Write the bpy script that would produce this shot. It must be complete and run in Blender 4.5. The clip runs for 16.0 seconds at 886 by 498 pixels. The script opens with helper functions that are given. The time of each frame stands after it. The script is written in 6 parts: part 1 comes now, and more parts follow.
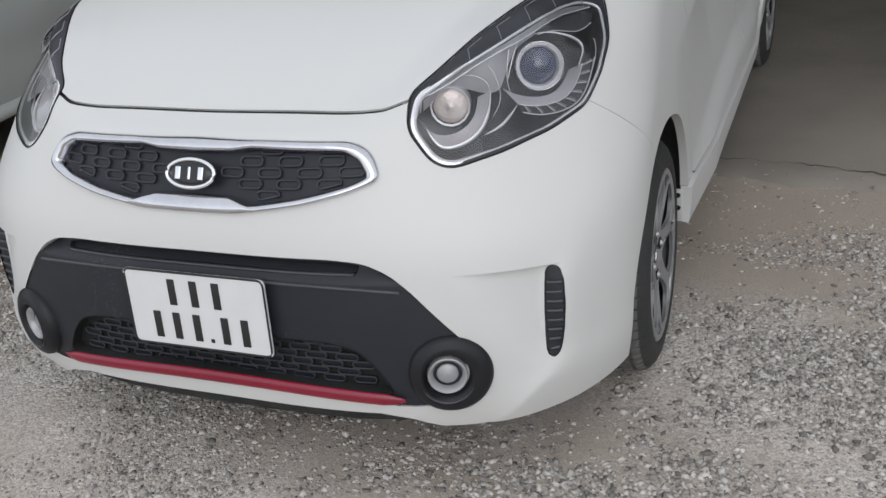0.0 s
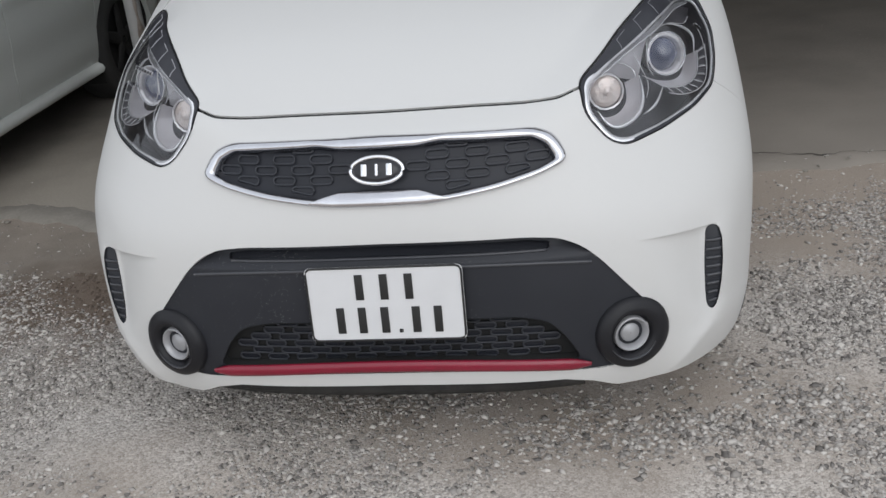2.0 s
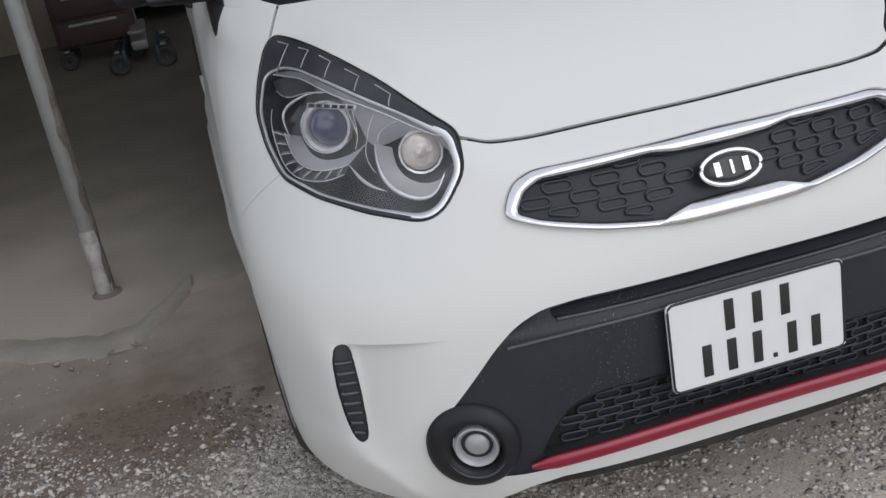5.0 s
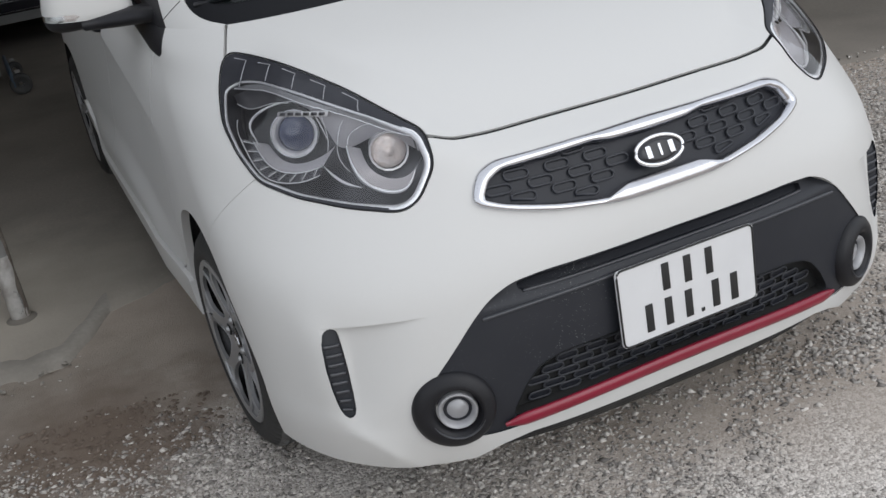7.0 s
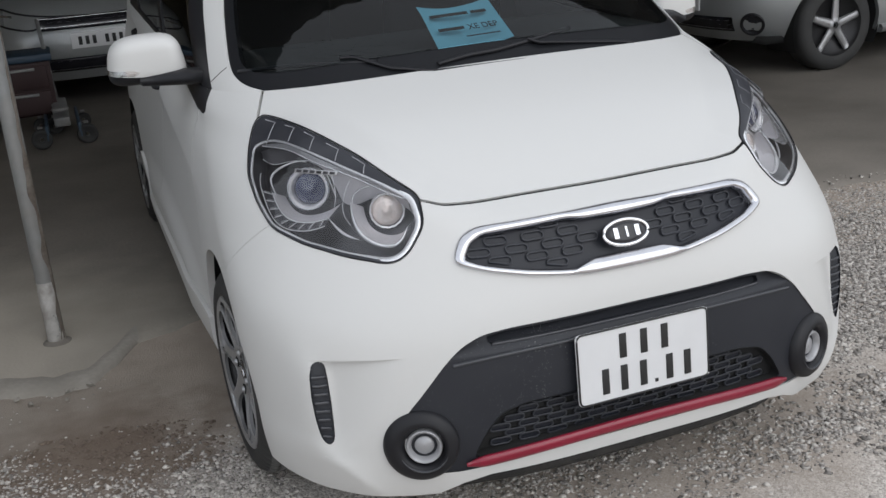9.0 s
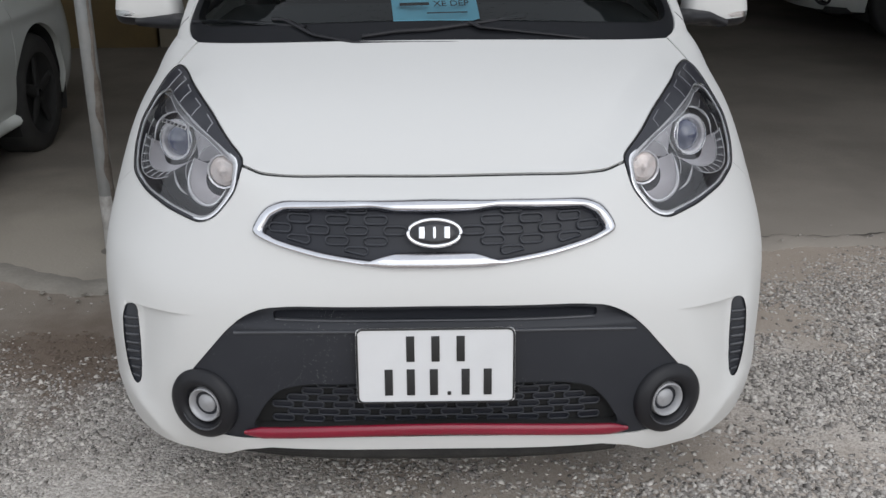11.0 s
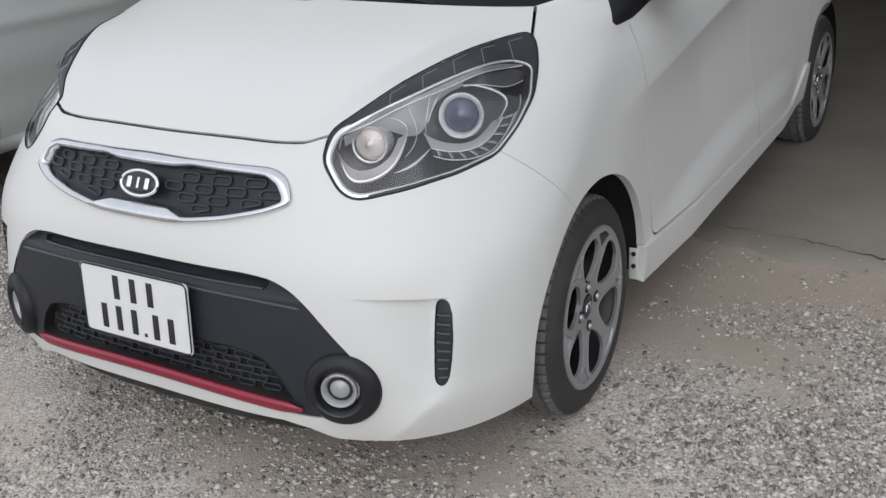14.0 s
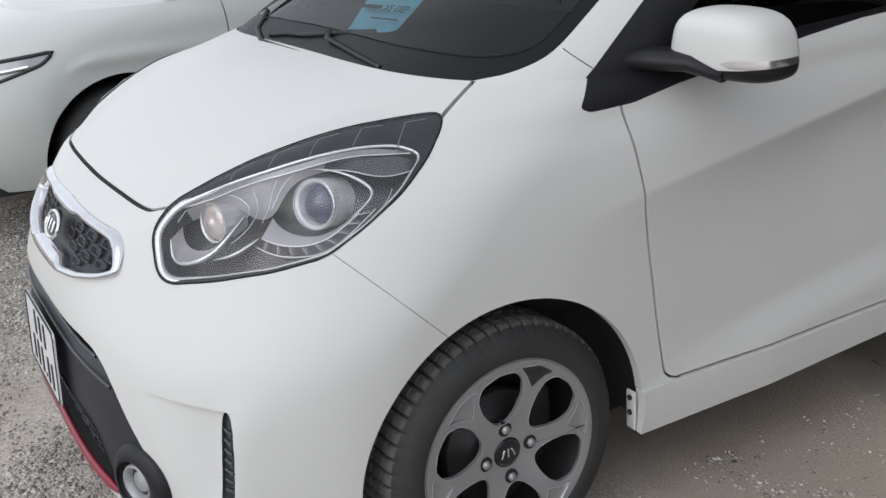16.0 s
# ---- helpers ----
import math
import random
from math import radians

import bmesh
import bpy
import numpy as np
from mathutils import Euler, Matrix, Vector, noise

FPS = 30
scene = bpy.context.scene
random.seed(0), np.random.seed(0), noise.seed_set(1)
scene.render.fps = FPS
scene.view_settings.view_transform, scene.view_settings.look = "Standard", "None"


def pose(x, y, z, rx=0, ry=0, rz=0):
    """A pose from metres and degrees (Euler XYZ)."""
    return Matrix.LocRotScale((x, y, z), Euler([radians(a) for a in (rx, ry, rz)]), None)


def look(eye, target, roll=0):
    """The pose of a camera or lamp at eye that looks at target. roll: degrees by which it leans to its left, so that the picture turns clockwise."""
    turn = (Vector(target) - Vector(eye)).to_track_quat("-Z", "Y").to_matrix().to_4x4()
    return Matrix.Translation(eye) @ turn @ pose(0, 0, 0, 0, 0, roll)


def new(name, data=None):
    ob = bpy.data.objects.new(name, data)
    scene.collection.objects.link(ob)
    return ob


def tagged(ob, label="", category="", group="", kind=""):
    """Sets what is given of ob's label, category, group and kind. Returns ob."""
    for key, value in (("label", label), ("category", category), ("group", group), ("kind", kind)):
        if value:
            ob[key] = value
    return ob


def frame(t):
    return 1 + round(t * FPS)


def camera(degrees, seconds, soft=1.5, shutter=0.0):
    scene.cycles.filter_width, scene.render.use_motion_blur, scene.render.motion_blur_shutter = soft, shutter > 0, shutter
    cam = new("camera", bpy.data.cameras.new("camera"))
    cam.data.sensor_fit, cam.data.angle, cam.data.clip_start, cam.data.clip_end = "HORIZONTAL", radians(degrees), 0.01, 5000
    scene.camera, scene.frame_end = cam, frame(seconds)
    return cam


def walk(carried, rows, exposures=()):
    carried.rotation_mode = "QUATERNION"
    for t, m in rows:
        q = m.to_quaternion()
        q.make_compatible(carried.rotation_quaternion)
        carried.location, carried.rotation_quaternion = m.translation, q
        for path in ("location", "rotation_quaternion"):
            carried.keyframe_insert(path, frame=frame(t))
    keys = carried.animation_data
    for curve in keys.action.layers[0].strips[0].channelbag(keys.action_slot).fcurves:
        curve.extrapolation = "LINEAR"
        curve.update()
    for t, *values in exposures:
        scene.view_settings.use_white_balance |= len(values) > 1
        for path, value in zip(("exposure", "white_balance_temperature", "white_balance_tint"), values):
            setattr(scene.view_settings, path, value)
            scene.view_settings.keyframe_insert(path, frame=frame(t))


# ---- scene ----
import collections
from mathutils.bvhtree import BVHTree

cam = camera(46.6, 16.0)
PATH = [
    (0, (1.2, -1.463, 1.376), (0.46, 0.184, 0.516), -6.4),
    (0.5, (1.044, -1.665, 1.379), (0.366, 0.023, 0.548), -5.6),
    (1, (0.835, -1.711, 1.382), (0.205, 0.01, 0.582), -6.4),
    (1.5, (0.661, -1.751, 1.376), (0.157, 0.015, 0.583), -5.8),
    (2, (0.438, -1.865, 1.393), (0.14, -0.063, 0.577), -5.9),
    (2.5, (0.241, -1.897, 1.371), (0.047, -0.081, 0.557), -5.3),
    (3, (0.002, -1.805, 1.371), (-0.17, 0.037, 0.612), -7.4),
    (3.5, (-0.24, -1.753, 1.346), (-0.325, 0.098, 0.595), -6.8),
    (4, (-0.458, -1.636, 1.345), (-0.422, 0.207, 0.57), -7.5),
    (4.2, (-0.524, -1.545, 1.328), (-0.427, 0.293, 0.545), -8.4),
    (6.3, (-1.068, -1.325, 1.388), (-0.401, 0.365, 0.552), -8.4),
    (6.5, (-1.061, -1.375, 1.394), (-0.387, 0.314, 0.561), -8.8),
    (7, (-1.1, -1.489, 1.412), (-0.42, 0.197, 0.579), -9.0),
    (7.5, (-1.213, -1.656, 1.441), (-0.519, 0.043, 0.647), -8.7),
    (8, (-1.257, -1.732, 1.451), (-0.521, -0.023, 0.716), -6.8),
    (8.2, (-1.25, -1.75, 1.45), (-0.497, -0.027, 0.768), -6.3),
    (10.3, (-0.425, -1.839, 1.408), (-0.221, 0.03, 0.725), -0.9),
    (10.5, (-0.294, -1.875, 1.407), (-0.166, -0.001, 0.722), -0.8),
    (11, (0.004, -1.928, 1.405), (0.017, -0.053, 0.708), -0.5),
    (11.5, (0.314, -1.839, 1.388), (0.18, 0.032, 0.694), 0.1),
    (12, (0.607, -1.805, 1.383), (0.314, 0.045, 0.683), -1.4),
    (12.5, (0.894, -1.791, 1.396), (0.442, 0.016, 0.669), -1.4),
    (13, (1.16, -1.66, 1.366), (0.549, 0.096, 0.63), -0.6),
    (13.5, (1.417, -1.525, 1.353), (0.633, 0.155, 0.602), -2.3),
    (14, (1.681, -1.399, 1.378), (0.698, 0.169, 0.619), -3.4),
    (14.5, (1.874, -1.147, 1.365), (0.78, 0.356, 0.626), -3.1),
    (15, (2.049, -0.873, 1.382), (0.792, 0.513, 0.675), -3.5),
    (15.5, (2.211, -0.599, 1.402), (0.741, 0.556, 0.69), -3.7),
    (16, (2.263, -0.24, 1.361), (0.623, 0.673, 0.67), -4.1),
]
walk(cam, [(t, look(eye, target, roll)) for t, eye, target, roll in PATH], exposures=[(0.0, 0.14), (4.0, 0.15), (7.0, 0.17), (8.2, 0.22), (10.5, 0.21), (13.0, 0.25), (16.0, 0.29)])

# ---- world and light ----
world = bpy.data.worlds.new("overcast")
scene.world = world
world.use_nodes = True
wn, wl = world.node_tree.nodes, world.node_tree.links
sky = wn.new("ShaderNodeTexSky")
sky.sky_type, sky.sun_disc = "NISHITA", False
SUN_UP, SUN_TURN = radians(39), radians(160)
sky.sun_elevation, sky.sun_rotation = SUN_UP, SUN_TURN
sky.air_density, sky.dust_density, sky.ozone_density = 1.0, 1.0, 2.0
soft_sky = wn.new("ShaderNodeHueSaturation")
soft_sky.inputs["Saturation"].default_value = 0.30
wl.new(sky.outputs[0], soft_sky.inputs["Color"])
# an even layer of cloud over the sky
cloud = wn.new("ShaderNodeMix")
cloud.data_type = "RGBA"
cloud.inputs[0].default_value = 0.72
cloud.inputs[7].default_value = (3.25, 3.42, 3.68, 1)
wl.new(soft_sky.outputs[0], cloud.inputs[6])
wl.new(cloud.outputs[2], wn["Background"].inputs["Color"])
wn["Background"].inputs["Strength"].default_value = 0.260
sun = new("sun", bpy.data.lights.new("sun", "SUN"))
sun.data.energy, sun.data.angle, sun.data.color = 0.46, radians(52), (1.0, 0.995, 0.985)
sun.matrix_basis = look((1.0, -2.7, 2.3), (0, 0, 0))


# ---- materials ----
def material(name, base=(0.5, 0.5, 0.5), rough=0.5, metal=0.0, coat=0.0, grain=0.0, size=40.0, bump=0.0, second=0.0, second_size=4.0, specular=0.5, tint=None):
    """A surface with grain at two scales: base colour varied by grain (fine) and second (broad, towards tint), relief by bump."""
    m = bpy.data.materials.new(name)
    m.use_nodes = True
    nodes, links = m.node_tree.nodes, m.node_tree.links
    p = nodes["Principled BSDF"]
    p.inputs["Roughness"].default_value, p.inputs["Metallic"].default_value = rough, metal
    p.inputs["Coat Weight"].default_value, p.inputs["Coat Roughness"].default_value = coat, 0.03
    p.inputs["Specular IOR Level"].default_value = specular
    where = nodes.new("ShaderNodeTexCoord")
    fine, broad = nodes.new("ShaderNodeTexNoise"), nodes.new("ShaderNodeTexNoise")
    fine.inputs["Scale"].default_value, fine.inputs["Detail"].default_value = size, 6
    broad.inputs["Scale"].default_value, broad.inputs["Detail"].default_value = second_size, 4
    links.new(where.outputs["Object"], fine.inputs["Vector"])
    links.new(where.outputs["Object"], broad.inputs["Vector"])
    dark = tuple(c * (1 - grain) for c in base)
    light = tuple(min(1, c * (1 + grain)) for c in base)
    ramp = nodes.new("ShaderNodeMix")
    ramp.data_type = "RGBA"
    ramp.inputs[6].default_value, ramp.inputs[7].default_value = (*dark, 1), (*light, 1)
    links.new(fine.outputs["Fac"], ramp.inputs[0])
    mixed = nodes.new("ShaderNodeMix")
    mixed.data_type = "RGBA"
    mixed.inputs[7].default_value = (*(tint or tuple(c * 0.6 for c in base)), 1)
    weigh = nodes.new("ShaderNodeMapRange")
    weigh.inputs["From Min"].default_value, weigh.inputs["From Max"].default_value = 0.4, 0.7
    weigh.inputs["To Max"].default_value = second
    links.new(broad.outputs["Fac"], weigh.inputs["Value"])
    links.new(weigh.outputs[0], mixed.inputs[0])
    links.new(ramp.outputs[2], mixed.inputs[6])
    links.new(mixed.outputs[2], p.inputs["Base Color"])
    if bump:
        b = nodes.new("ShaderNodeBump")
        b.inputs["Strength"].default_value, b.inputs["Distance"].default_value = bump, 0.4 / size
        links.new(fine.outputs["Fac"], b.inputs["Height"])
        links.new(b.outputs[0], p.inputs["Normal"])
    return m


def clear(name, tint=(1, 1, 1), gloss=1.0, haze=0.0):
    """A thin pane: see-through with a Fresnel gloss; haze is a milky film standing for reflected sky, thicker in
    patches.
    """
    m = bpy.data.materials.new(name)
    m.use_nodes = True
    nodes, links = m.node_tree.nodes, m.node_tree.links
    nodes.remove(nodes["Principled BSDF"])
    see, shine, mix, f = (nodes.new("ShaderNode" + k) for k in ("BsdfTransparent", "BsdfGlossy", "MixShader", "Fresnel"))
    see.inputs["Color"].default_value = (*tint, 1)
    shine.inputs["Color"].default_value, shine.inputs["Roughness"].default_value = (gloss, gloss, gloss, 1), 0.02
    f.inputs["IOR"].default_value = 1.5
    links.new(f.outputs[0], mix.inputs[0])
    through_pane = see.outputs[0]
    if haze:
        film, veil, co, cloud, share = (nodes.new("ShaderNode" + k) for k in ("BsdfDiffuse", "MixShader", "TexCoord", "TexNoise", "MapRange"))
        film.inputs["Color"].default_value = (0.72, 0.70, 0.73, 1)
        cloud.inputs["Scale"].default_value, cloud.inputs["Detail"].default_value = 11.0, 4
        links.new(co.outputs["Object"], cloud.inputs["Vector"])
        share.inputs["From Min"].default_value, share.inputs["From Max"].default_value = 0.35, 0.65
        share.inputs["To Min"].default_value, share.inputs["To Max"].default_value = haze * 0.3, haze * 1.7
        links.new(cloud.outputs["Fac"], share.inputs["Value"])
        links.new(share.outputs[0], veil.inputs[0])
        links.new(see.outputs[0], veil.inputs[1])
        links.new(film.outputs[0], veil.inputs[2])
        through_pane = veil.outputs[0]
    links.new(through_pane, mix.inputs[1])
    links.new(shine.outputs[0], mix.inputs[2])
    links.new(mix.outputs[0], nodes["Material Output"].inputs["Surface"])
    return m


PAINT = material("white_paint", (0.590, 0.585, 0.570), 0.5, coat=0.22, specular=0.3, grain=0.012, size=300, second=0.06, second_size=2.2, tint=(0.566, 0.557, 0.538))
PAINT.node_tree.nodes["Principled BSDF"].inputs["Coat Roughness"].default_value = 0.16
# white car paint darkened: the shed's shade is put into the colour
PAINT_FAR = material("white_paint_shaded", (0.49, 0.51, 0.49), 0.35, coat=0.6, grain=0.02, size=60, second=0.1, second_size=2)
PAINT_GREY = material("silver_paint", (0.30, 0.31, 0.31), 0.35, metal=0.4, coat=0.6, grain=0.03, second=0.1)
BLACK = material("black_plastic", (0.012, 0.012, 0.0145), 0.44, grain=0.2, size=900, bump=0.12, second=0.35, second_size=8, tint=(0.02, 0.02, 0.022), specular=0.3)
FASCIA_BLACK = material("dusty_black_plastic", (0.019, 0.0205, 0.026), 0.46, grain=0.2, size=900, bump=0.12, second=0.35, second_size=8, tint=(0.03, 0.0315, 0.037), specular=0.34)
GLOSS_BLACK = material("gloss_black_plastic", (0.016, 0.016, 0.02), 0.18, grain=0.1, size=200, second=0.2)
COWL = material("black_cowl_plastic", (0.010, 0.0105, 0.0125), 0.45, grain=0.2, size=300, second=0.3, specular=0.16)
LINER = material("arch_liner_plastic", (0.034, 0.034, 0.035), 0.75, grain=0.3, size=80, second=0.4, second_size=9, tint=(0.055, 0.053, 0.05))
DARK = material("dark_liner", (0.012, 0.012, 0.012), 0.9, grain=0.2, size=60)
CHROME = material("chrome", (0.86, 0.86, 0.88), 0.2, metal=1.0, grain=0.02, size=80, second=0.1)
SATIN = material("satin_silver", (0.55, 0.55, 0.56), 0.3, metal=0.9, grain=0.05, size=120, second=0.2)
RED = material("red_trim", (0.225, 0.005, 0.025), 0.34, coat=0.35, grain=0.1, size=60, second=0.3, second_size=12, tint=(0.14, 0.006, 0.014))
RUBBER = material("tyre_rubber", (0.033, 0.033, 0.033), 0.65, grain=0.3, size=150, bump=0.2, second=0.5, second_size=10, tint=(0.05, 0.049, 0.047), specular=0.35)
TREAD = material("dusty_tread", (0.10, 0.098, 0.094), 0.85, grain=0.3, size=120, bump=0.2, second=0.6, second_size=14, tint=(0.125, 0.12, 0.112))
ALLOY = material("machined_alloy", (0.37, 0.37, 0.375), 0.33, metal=0.5, grain=0.08, size=150, second=0.3, second_size=12, tint=(0.28, 0.28, 0.285))
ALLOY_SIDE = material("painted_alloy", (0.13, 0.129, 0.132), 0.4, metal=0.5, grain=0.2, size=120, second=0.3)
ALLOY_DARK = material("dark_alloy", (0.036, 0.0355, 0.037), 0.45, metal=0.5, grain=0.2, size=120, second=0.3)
STEEL = material("galvanised_steel", (0.225, 0.23, 0.228), 0.5, metal=0.25, grain=0.2, size=30, bump=0.1, second=0.6, second_size=7, tint=(0.24, 0.22, 0.2))
PLATE = material("white_plate", (0.66, 0.66, 0.665), 0.4, grain=0.03, size=60, second=0.1, second_size=15)
INK = material("black_ink", (0.015, 0.015, 0.015), 0.5, grain=0.1)
PAPER = material("blue_paper", (0.27, 0.68, 0.86), 0.8, grain=0.05, size=50, second=0.15, second_size=9)
LENS = clear("lamp_lens", (0.97, 0.975, 0.98), 0.85, haze=0.024)
GLASS = clear("tinted_glass", (0.50, 0.575, 0.595), 0.55)
SIDE_GLASS = clear("dark_side_glass", (0.05, 0.055, 0.055))
BULB = material("amber_bulb_reflector", (0.90, 0.77, 0.71), 0.25, metal=0.3, grain=0.15, size=140, bump=0.8, second=0.5, second_size=60, tint=(0.8, 0.78, 0.78))
BLUE_LENS = material("projector_glass", (0.05, 0.06, 0.115), 0.06, coat=1.0, grain=0.1)


def speckled(m, scale=150, amount=0.16, tone=(0.30, 0.29, 0.28)):
    """Dried dust spots on a material, thicker in patches."""
    nodes, links = m.node_tree.nodes, m.node_tree.links
    p = nodes["Principled BSDF"]
    old = p.inputs["Base Color"].links[0].from_socket
    co, spots, patch = nodes.new("ShaderNodeTexCoord"), nodes.new("ShaderNodeTexVoronoi"), nodes.new("ShaderNodeTexNoise")
    spots.inputs["Scale"].default_value, patch.inputs["Scale"].default_value = scale, 3.5
    links.new(co.outputs["Object"], spots.inputs["Vector"])
    links.new(co.outputs["Object"], patch.inputs["Vector"])
    size, near, mix = nodes.new("ShaderNodeMapRange"), nodes.new("ShaderNodeMath"), nodes.new("ShaderNodeMix")
    size.inputs["From Min"].default_value, size.inputs["From Max"].default_value, size.inputs["To Max"].default_value = 0.40, 0.75, amount * 2
    links.new(patch.outputs["Fac"], size.inputs["Value"])
    near.operation = "LESS_THAN"
    links.new(spots.outputs["Distance"], near.inputs[0])
    links.new(size.outputs[0], near.inputs[1])
    mix.data_type = "RGBA"
    links.new(near.outputs[0], mix.inputs[0])
    links.new(old, mix.inputs[6])
    mix.inputs[7].default_value = (*tone, 1)
    links.new(mix.outputs[2], p.inputs["Base Color"])
    return m


speckled(FASCIA_BLACK, 180, 0.125, (0.23, 0.225, 0.22))
speckled(RED, 260, 0.13, (0.30, 0.09, 0.10))


# ---- building helpers ----
def mesh(name, verts, faces, normals=None, smooth=True):
    """A mesh from points and faces; normals, if given, one for each corner."""
    v = np.asarray(verts, float)
    used = np.unique(np.concatenate([np.asarray(f, int) for f in faces]))
    back = np.full(len(v), -1)
    back[used] = np.arange(len(used))
    me = bpy.data.meshes.new(name)
    me.from_pydata(v[used].tolist(), [], [[int(back[i]) for i in f] for f in faces])
    me.polygons.foreach_set("use_smooth", [smooth] * len(me.polygons))
    if normals is not None:
        me.normals_split_custom_set(np.asarray(normals, float).tolist())
    return me


def put(name, me, mat, parent=None, label=""):
    """A mesh as one object, under a thing or a part."""
    ob = new(name, me)
    me.materials.append(mat)
    if parent:
        ob.parent = parent
    if label:
        tagged(ob, label)
    return ob


def part(name, bm, mat, parent=None, label="", smooth=True):
    me = bpy.data.meshes.new(name)
    bm.normal_update()
    bm.to_mesh(me)
    bm.free()
    me.polygons.foreach_set("use_smooth", [smooth] * len(me.polygons))
    return put(name, me, mat, parent, label)


def thing(name, label, category, at=(0, 0, 0), group="", kind=""):
    ob = new(name)
    ob.empty_display_size = 0.1
    ob.matrix_basis = pose(*at)
    return tagged(ob, label, category, group, kind)


def box(size, at=(0, 0, 0), bevel=0.0, segments=2, m=None):
    bm = bmesh.new()
    bmesh.ops.create_cube(bm, size=1)
    bmesh.ops.scale(bm, vec=size, verts=bm.verts)
    if bevel:
        bmesh.ops.bevel(bm, geom=bm.edges[:], offset=bevel, segments=segments, affect="EDGES", profile=0.6)
    if m:
        bmesh.ops.transform(bm, matrix=m, verts=bm.verts)
    bmesh.ops.translate(bm, vec=at, verts=bm.verts)
    return bm


def lathe(profile, steps=48, axis="y", closed=False):
    """Turns (radius, height) pairs round an axis; gives verts and faces."""
    pr = np.array(profile, float)
    a = np.linspace(0, 2 * math.pi, steps, endpoint=False)
    c, s = np.cos(a)[:, None], np.sin(a)[:, None]
    r, h = pr[:, 0][None], np.broadcast_to(pr[:, 1][None], (steps, len(pr)))
    pts = {"y": (r * c, h, r * s), "z": (r * c, r * s, h), "x": (h, r * c, r * s)}[axis]
    v = np.stack(pts, -1).reshape(-1, 3)
    k = len(pr)
    f = [(i * k + j, i * k + j + 1, (i + 1) % steps * k + j + 1, (i + 1) % steps * k + j) for i in range(steps) for j in range(k - 1)]
    if closed:
        f += [(i * k + k - 1, i * k, (i + 1) % steps * k, (i + 1) % steps * k + k - 1) for i in range(steps)]
    return v, f


def tube(path, radius, sides=8, loop=False, flat=1.0, normals=None):
    """A bar along a path; with normals it lies flat on them, its height flat times its width."""
    p = np.array(path, float)
    k = len(p)
    t = np.roll(p, -1, 0) - np.roll(p, 1, 0) if loop else np.gradient(p, axis=0)
    t /= np.linalg.norm(t, axis=1)[:, None]
    n = np.array(normals, float) if normals is not None else np.tile((0.0, 0.0, 1.0), (k, 1))
    if normals is None:
        n[np.abs(t[:, 2]) > 0.9] = (1, 0, 0)
    b = np.cross(t, n)
    b /= np.linalg.norm(b, axis=1)[:, None]
    n = np.cross(b, t)
    a = np.linspace(0, 2 * math.pi, sides, endpoint=False)
    r = np.broadcast_to(radius, (k,))[:, None, None]
    v = p[:, None] + r * (np.cos(a)[None, :, None] * b[:, None] + flat * np.sin(a)[None, :, None] * n[:, None])
    f = []
    for i in range(k if loop else k - 1):
        for j in range(sides):
            f.append((i * sides + j, (i + 1) % k * sides + j, (i + 1) % k * sides + (j + 1) % sides, i * sides + (j + 1) % sides))
    if not loop:
        f += [tuple(range(sides))[::-1], tuple((k - 1) * sides + j for j in range(sides))]
    return v.reshape(-1, 3), [x[::-1] for x in f]


def rounded(points, r=0.01, steps=5):
    """A closed outline with its corners rounded."""
    p = np.array(points, float)
    out = []
    for i in range(len(p)):
        a, b, c = p[i - 1], p[i], p[(i + 1) % len(p)]
        ra = min(r, 0.45 * np.linalg.norm(a - b)), min(r, 0.45 * np.linalg.norm(c - b))
        s, e = b + (a - b) / np.linalg.norm(a - b) * ra[0], b + (c - b) / np.linalg.norm(c - b) * ra[1]
        for t in np.linspace(0, 1, steps):
            out.append((1 - t) ** 2 * s + 2 * t * (1 - t) * b + t * t * e)
    return np.array(out)


def distance(p, outline):
    """Signed distance of 2D points to a closed outline, inside negative."""
    p, o = np.asarray(p, float), np.asarray(outline, float)
    d = np.full(len(p), 1e9)
    inside = np.zeros(len(p), bool)
    for a, b in zip(o, np.roll(o, -1, 0)):
        e, w = b - a, p - a
        t = np.clip((w @ e) / max(e @ e, 1e-12), 0, 1)
        d = np.minimum(d, np.hypot(*(w - t[:, None] * e).T))
        if a[1] != b[1]:
            inside ^= ((a[1] > p[:, 1]) != (b[1] > p[:, 1])) & (p[:, 0] < (b[0] - a[0]) * (p[:, 1] - a[1]) / (b[1] - a[1]) + a[0])
    return np.where(inside, -d, d)


def resample(path, step, loop=True):
    p = np.array(path, float)
    q = np.vstack([p, p[:1]]) if loop else p
    s = np.concatenate([[0], np.cumsum(np.linalg.norm(np.diff(q, axis=0), axis=1))])
    n = max(3, int(s[-1] / step))
    t = np.linspace(0, s[-1], n, endpoint=not loop)
    return np.stack([np.interp(t, s, q[:, i]) for i in range(q.shape[1])], -1)


